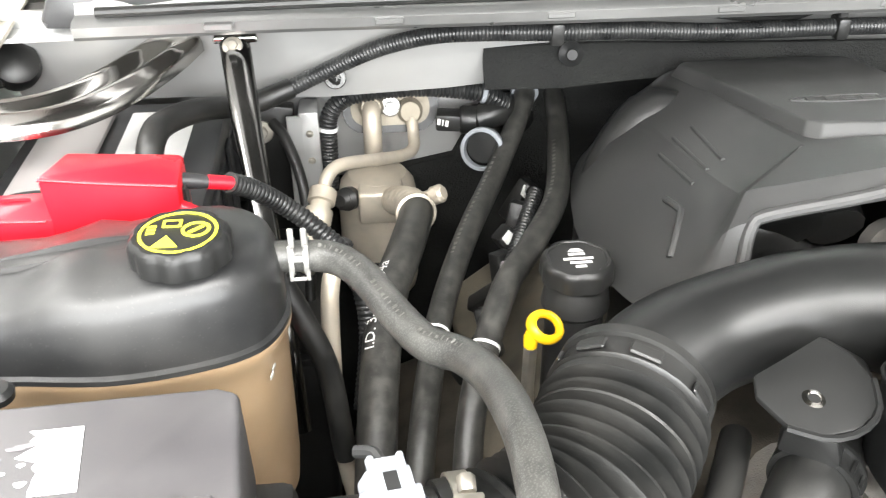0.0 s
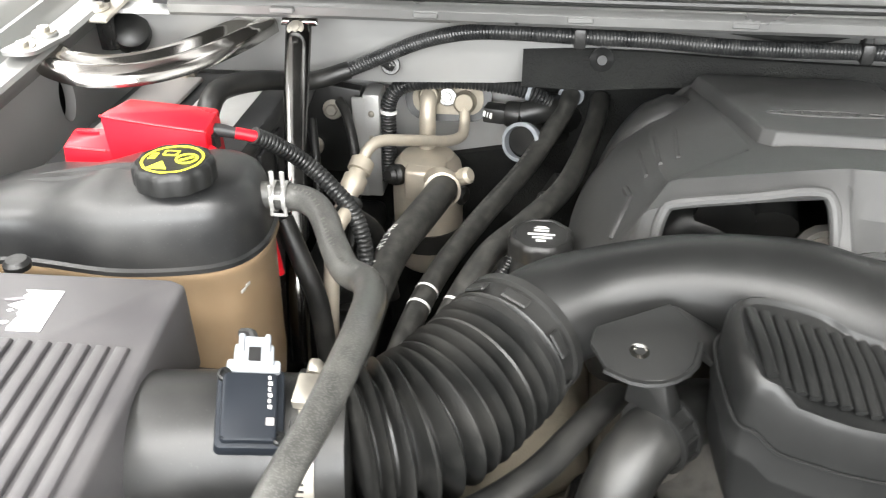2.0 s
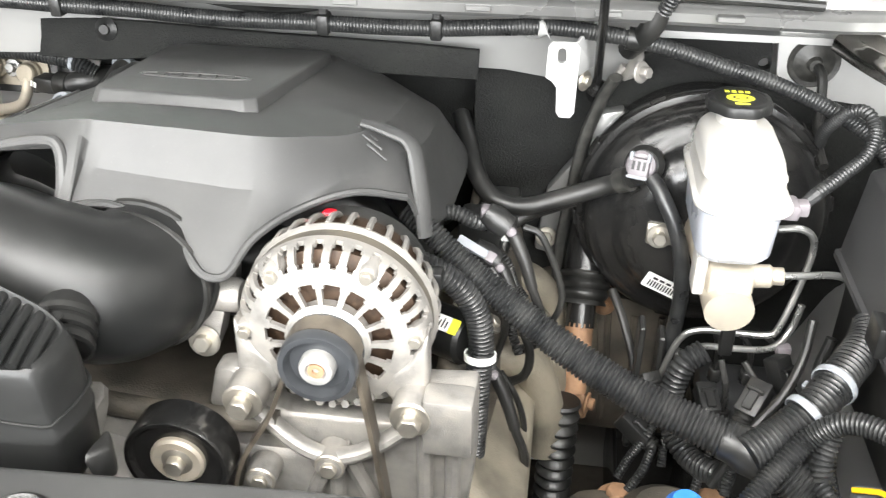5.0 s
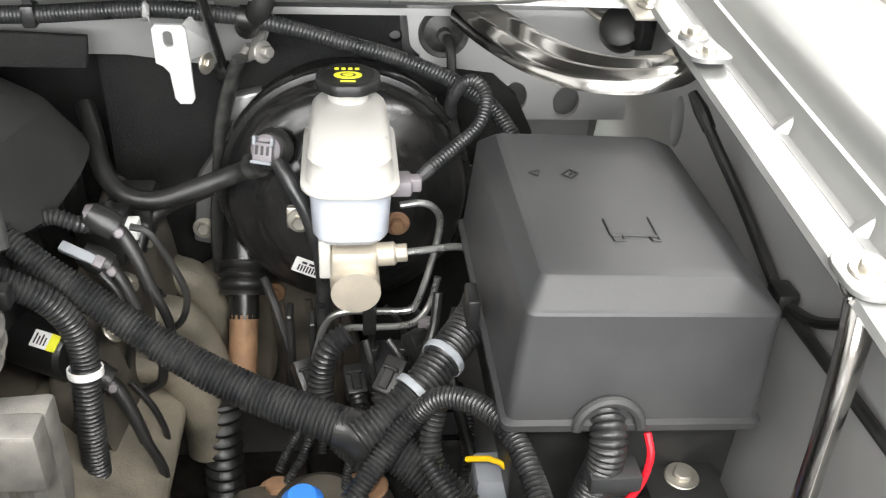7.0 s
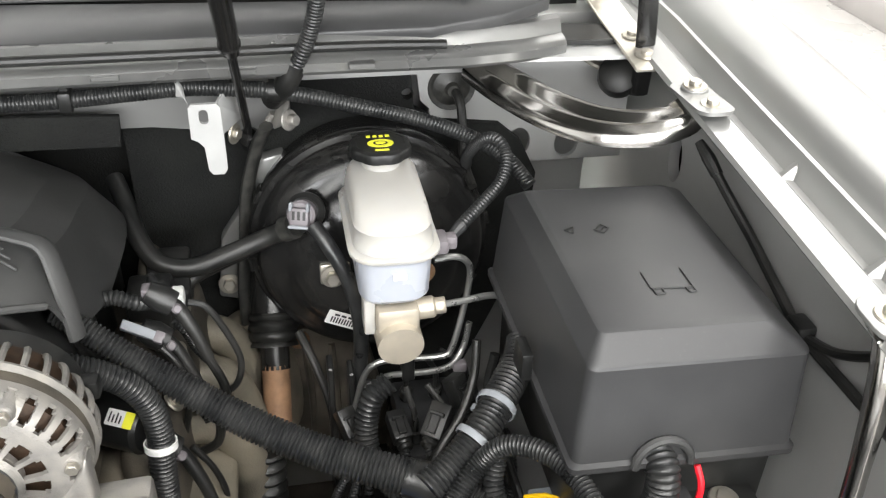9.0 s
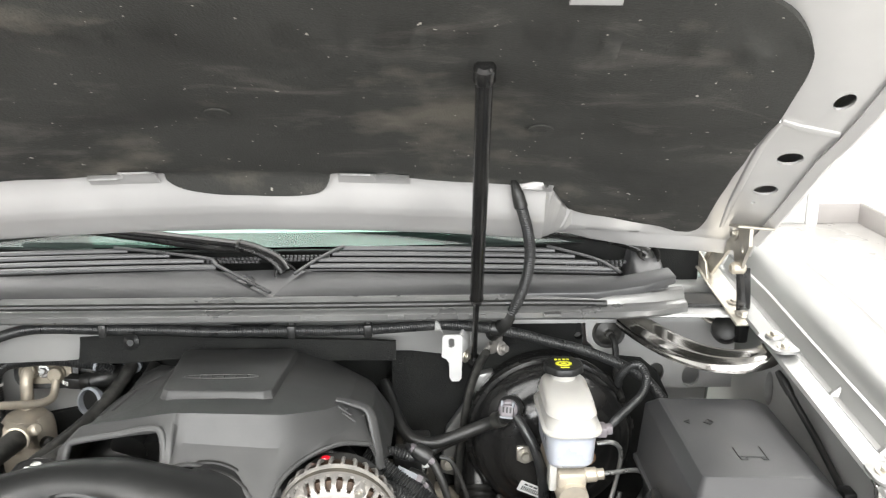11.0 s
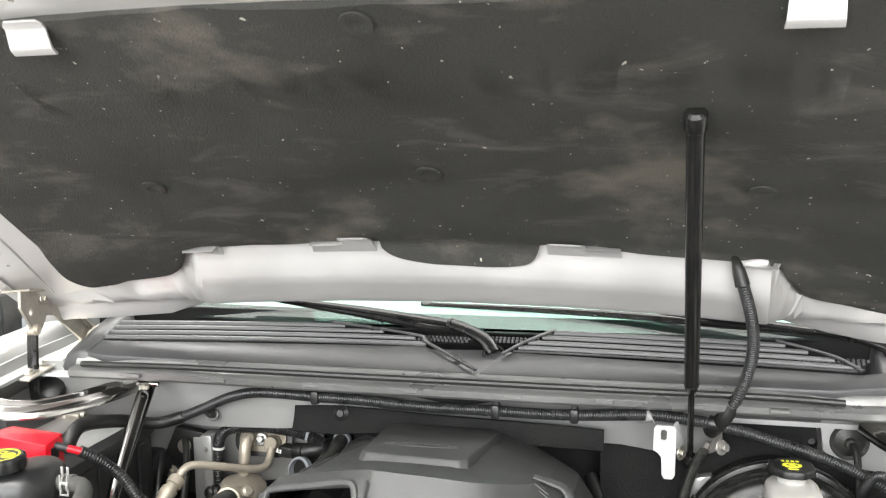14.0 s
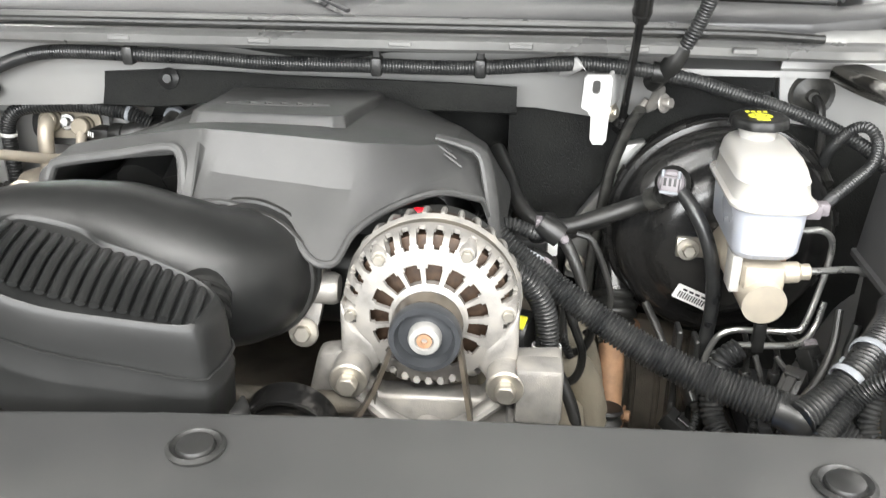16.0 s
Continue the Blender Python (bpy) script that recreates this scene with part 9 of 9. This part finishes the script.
# ---------------- ignition side of the engine ----------------
for k, (x, y, z) in enumerate(((0.248, 0.235, 0.978), (0.240, 0.225, 0.948), (0.243, 0.165, 0.880))):
    t = thing("spark_plug_lead", (x, y, z - 0.06), "black spark plug lead with a grey rubber boot", "spark plug lead", "spark plug leads")
    part("coil_tower", move(lathe([(0.011, -0.012), (0.012, 0.0), (0.009, 0.012)], 16), along((-0.8, 0.1, 0.55), (x - 0.014, y, z + 0.01))), PLASTIC, t)
    part("boot", sweep([(x - 0.012, y, z + 0.008), (x, y - 0.004, z), (x + 0.012, y - 0.012, z - 0.022), (x + 0.020, y - 0.018, z - 0.045)], [0.0060, 0.0062, 0.0056, 0.005], 14, 0.004), RUBBER, t)
    part("wire", sweep([(x + 0.019, y - 0.017, z - 0.043), (x + 0.03, y - 0.02, z - 0.075), (x + 0.026, y - 0.015, z - 0.105), (x + 0.01, y - 0.01, z - 0.12)], 0.0042, 10, 0.005), RUBBER, t)
    part("clip", move(lathe([(0.004, 0), (0.0045, 0.004), (0.003, 0.006)], 12), along((0.4, -0.8, 0.4), (x - 0.002, y - 0.007, z + 0.003))), VALVE, t)
co = thing("ignition_coil", (0.196, 0.173, 0.89), "black ignition coil with a yellow-green label", "ignition coil", "ignition coils")
part("coil", move(lathe([(0.020, -0.03), (0.022, -0.028), (0.022, 0.028), (0.019, 0.032)], 24), along((0.8, -0.5, 0.1), (0.1956, 0.1733, 0.9138))), PLASTIC_SHINY, co)
LB = along((-0.394, -0.472, 0.789), (0.2027, 0.1517, 0.9348), Vector((-0.394, -0.472, 0.789)).cross(Vector((0.843, -0.527, 0.105))))
part("label", move(prism(rrect(-0.004, 0, 0.018, 0.013, 0.001), 0.0006, 0), LB), PAPER, co, "white label")
part("label_field", move(prism(rrect(0.0085, 0, 0.0085, 0.013, 0.001), 0.0008, 0), LB), YELLOW_INK, co, "yellow-green label field")
for k in range(4):
    part("print_bar", move(box((-0.010 + 0.0034 * k, -0.004, 0.0006), (-0.0088 + 0.0034 * k, 0.0042 - 0.002 * (k % 2), 0.0010), 0), LB), BLACK_INK, co)
for k in range(2):
    x, y, z = 0.215 + 0.012 * k, 0.30 + 0.06 * k, 0.945 - 0.01 * k
    c2 = thing("ignition_coil", (x, y, z - 0.04), "black ignition coil on the rocker cover", "ignition coil", "ignition coils")
    part("coil", box((x - 0.02, y - 0.022, z - 0.03), (x + 0.02, y + 0.022, z + 0.012), 0.005), PLASTIC, c2)
    part("plug", box((x + 0.016, y - 0.012, z - 0.01), (x + 0.03, y + 0.006, z + 0.006), 0.002), PAPER if k == 0 else BATTERY, c2)
cbk = thing("coil_bracket", (0.22, 0.27, 0.80), "dirty coil bracket on the rocker cover", "bracket")
part("bracket", hull([(0.19, 0.15, 0.86), (0.24, 0.13, 0.80), (0.19, 0.40, 0.88), (0.26, 0.40, 0.82), (0.20, 0.15, 0.92), (0.235, 0.14, 0.88), (0.20, 0.40, 0.96), (0.25, 0.40, 0.90)], 0.012, 2), CAST, cbk)
for y in (0.20, 0.27, 0.34):
    bolt((0.236, y, 0.905), (0.75, 0, 0.65), cbk, STEEL, 0.006, 0.006)
hd = thing("harness_lead", (0.23, 0.23, 0.95), "black loom with small plugs behind the engine cover", "loom")
part("loom", sweep([(0.17, 0.23, 0.985), (0.195, 0.235, 0.992), (0.215, 0.235, 0.985), (0.226, 0.25, 0.975), (0.222, 0.28, 0.96), (0.215, 0.32, 0.95)], 0.0062, 12, rib=(0.0038, 0.0008)), LOOM, hd)
part("tie", box((0.220, 0.232, 0.985), (0.230, 0.245, 0.998), 0.002), VALVE, hd)

# ---------------- plugs, runners and wires low in the bay ----------------
for k in range(3):
    y = 0.235 + 0.068 * k
    t = thing("exhaust_runner", (0.285, y, 0.70), "pale dirty cast exhaust runner beside the engine", "exhaust runner", "exhaust runners")
    part("runner", sweep([(0.215, y, 0.835), (0.245, y + 0.004, 0.842), (0.270, y + 0.010, 0.826), (0.284, y + 0.016, 0.785), (0.290, y + 0.022, 0.72)], [0.021, 0.020, 0.019, 0.020, 0.022], 18, 0.006, lumps=0.05), ROCKER, t)
    part("flange", move(prism(rrect(0, 0, 0.052, 0.050, 0.012), 0.009, 0.002), along((1, 0, 0.15), (0.214, y, 0.836))), ROCKER, t)
    for dy in (-0.019, 0.019):
        bolt((0.2235, y + dy, 0.838), (1, 0, 0.15), t, RUST, 0.0055, 0.007)


def small_plug(x, y, z, turn, tilt, size, mat, lead):
    """A wiring plug with a latch, a seal and its lead."""
    t = thing("wiring_plug", (x, y, z - 0.02), "black plastic wiring plug with a short lead", "plug", "wiring plugs")
    m = pose(x, y, z, tilt, 0, turn)
    part("housing", move(box((-0.009 * size, -0.016 * size, -0.008 * size), (0.009 * size, 0.014 * size, 0.008 * size), 0.0018), m), mat, t)
    part("latch", move(join(box((-0.004 * size, -0.013 * size, 0.008 * size), (0.004 * size, 0.004 * size, 0.011 * size), 0.0008, 1), box((-0.0065 * size, 0.002 * size, 0.007 * size), (0.0065 * size, 0.005 * size, 0.0125 * size), 0.0008, 1)), m), mat, t)
    part("seal", move(lathe([(0.0070 * size, 0), (0.0078 * size, 0.002), (0.0070 * size, 0.004), (0.0078 * size, 0.006), (0.0060 * size, 0.009)], 16), m @ along((0, -1, 0), (0, -0.016 * size, 0))), RUBBER, t)
    a = m @ Vector((0, -0.022 * size, 0))
    part("lead", sweep([a, a.lerp(Vector(lead), 0.35) + Vector((0.004, -0.004, 0.006)), a.lerp(Vector(lead), 0.7), Vector(lead)], 0.0040, 10, rib=(0.003, 0.0006)), LOOM, t)


for x, y, z, turn, tilt, size, lead in ((0.385, 0.245, 0.815, 25, 40, 1.0, (0.36, 0.20, 0.74)), (0.408, 0.262, 0.835, -20, 55, 0.9, (0.40, 0.21, 0.75)), (0.372, 0.225, 0.782, 60, 30, 1.1, (0.35, 0.16, 0.72)), (0.430, 0.215, 0.832, 10, 20, 1.0, (0.42, 0.15, 0.76)),
                                          (0.462, 0.185, 0.862, -35, 35, 1.1, (0.44, 0.13, 0.80)), (0.485, 0.212, 0.872, 40, 60, 1.0, (0.50, 0.16, 0.80)), (0.505, 0.188, 0.845, 75, 25, 1.0, (0.52, 0.12, 0.78)), (0.228, 0.252, 0.925, 35, 35, 0.9, (0.26, 0.22, 0.86)), (0.222, 0.300, 0.945, 15, 45, 0.9, (0.26, 0.28, 0.88))):
    small_plug(x, y, z, turn, tilt, size, PLASTIC, lead)
wl = thing("white_plug", (0.215, 0.222, 0.95), "white wiring plug with a mauve end on the coil rail", "plug")
part("body", move(box((-0.016, -0.0042, -0.004), (0.013, 0.0042, 0.004), 0.0012), along((0.2, -0.6, 0.75), (0.2165, 0.220, 0.9665)) @ pose(0, 0, 0, 0, 0, -38)), GREY_PLASTIC, wl)
part("mauve_end", move(box((0.012, -0.0050, -0.0045), (0.020, 0.0050, 0.0045), 0.0012), along((0.2, -0.6, 0.75), (0.2165, 0.220, 0.9665)) @ pose(0, 0, 0, 0, 0, -38)), VALVE, wl, "mauve plug end")
part("lead", sweep([(0.232, 0.212, 0.954), (0.245, 0.206, 0.935), (0.248, 0.204, 0.90), (0.240, 0.21, 0.86)], 0.0032, 10, 0.004), RUBBER, wl)
for pts, r in (([(0.258, 0.222, 0.99), (0.272, 0.220, 0.985), (0.286, 0.22, 0.955), (0.294, 0.22, 0.925), (0.288, 0.22, 0.90), (0.272, 0.222, 0.885)], 0.0030), ([(0.246, 0.19, 0.86), (0.262, 0.186, 0.835), (0.270, 0.184, 0.80), (0.262, 0.182, 0.77), (0.245, 0.18, 0.76)], 0.0030),
               ([(0.345, 0.33, 0.865), (0.36, 0.30, 0.84), (0.372, 0.275, 0.80), (0.37, 0.25, 0.74)], 0.0045), ([(0.50, 0.21, 0.93), (0.495, 0.195, 0.90), (0.48, 0.175, 0.875), (0.455, 0.155, 0.85), (0.43, 0.14, 0.80)], 0.0040),
               ([(0.515, 0.20, 0.92), (0.508, 0.19, 0.885), (0.515, 0.16, 0.85), (0.53, 0.13, 0.80)], 0.0048)):
    solo("thin_wire", sweep(pts, r, 10, 0.005), RUBBER, "thin black wire low in the engine bay", "wire", "thin wires")
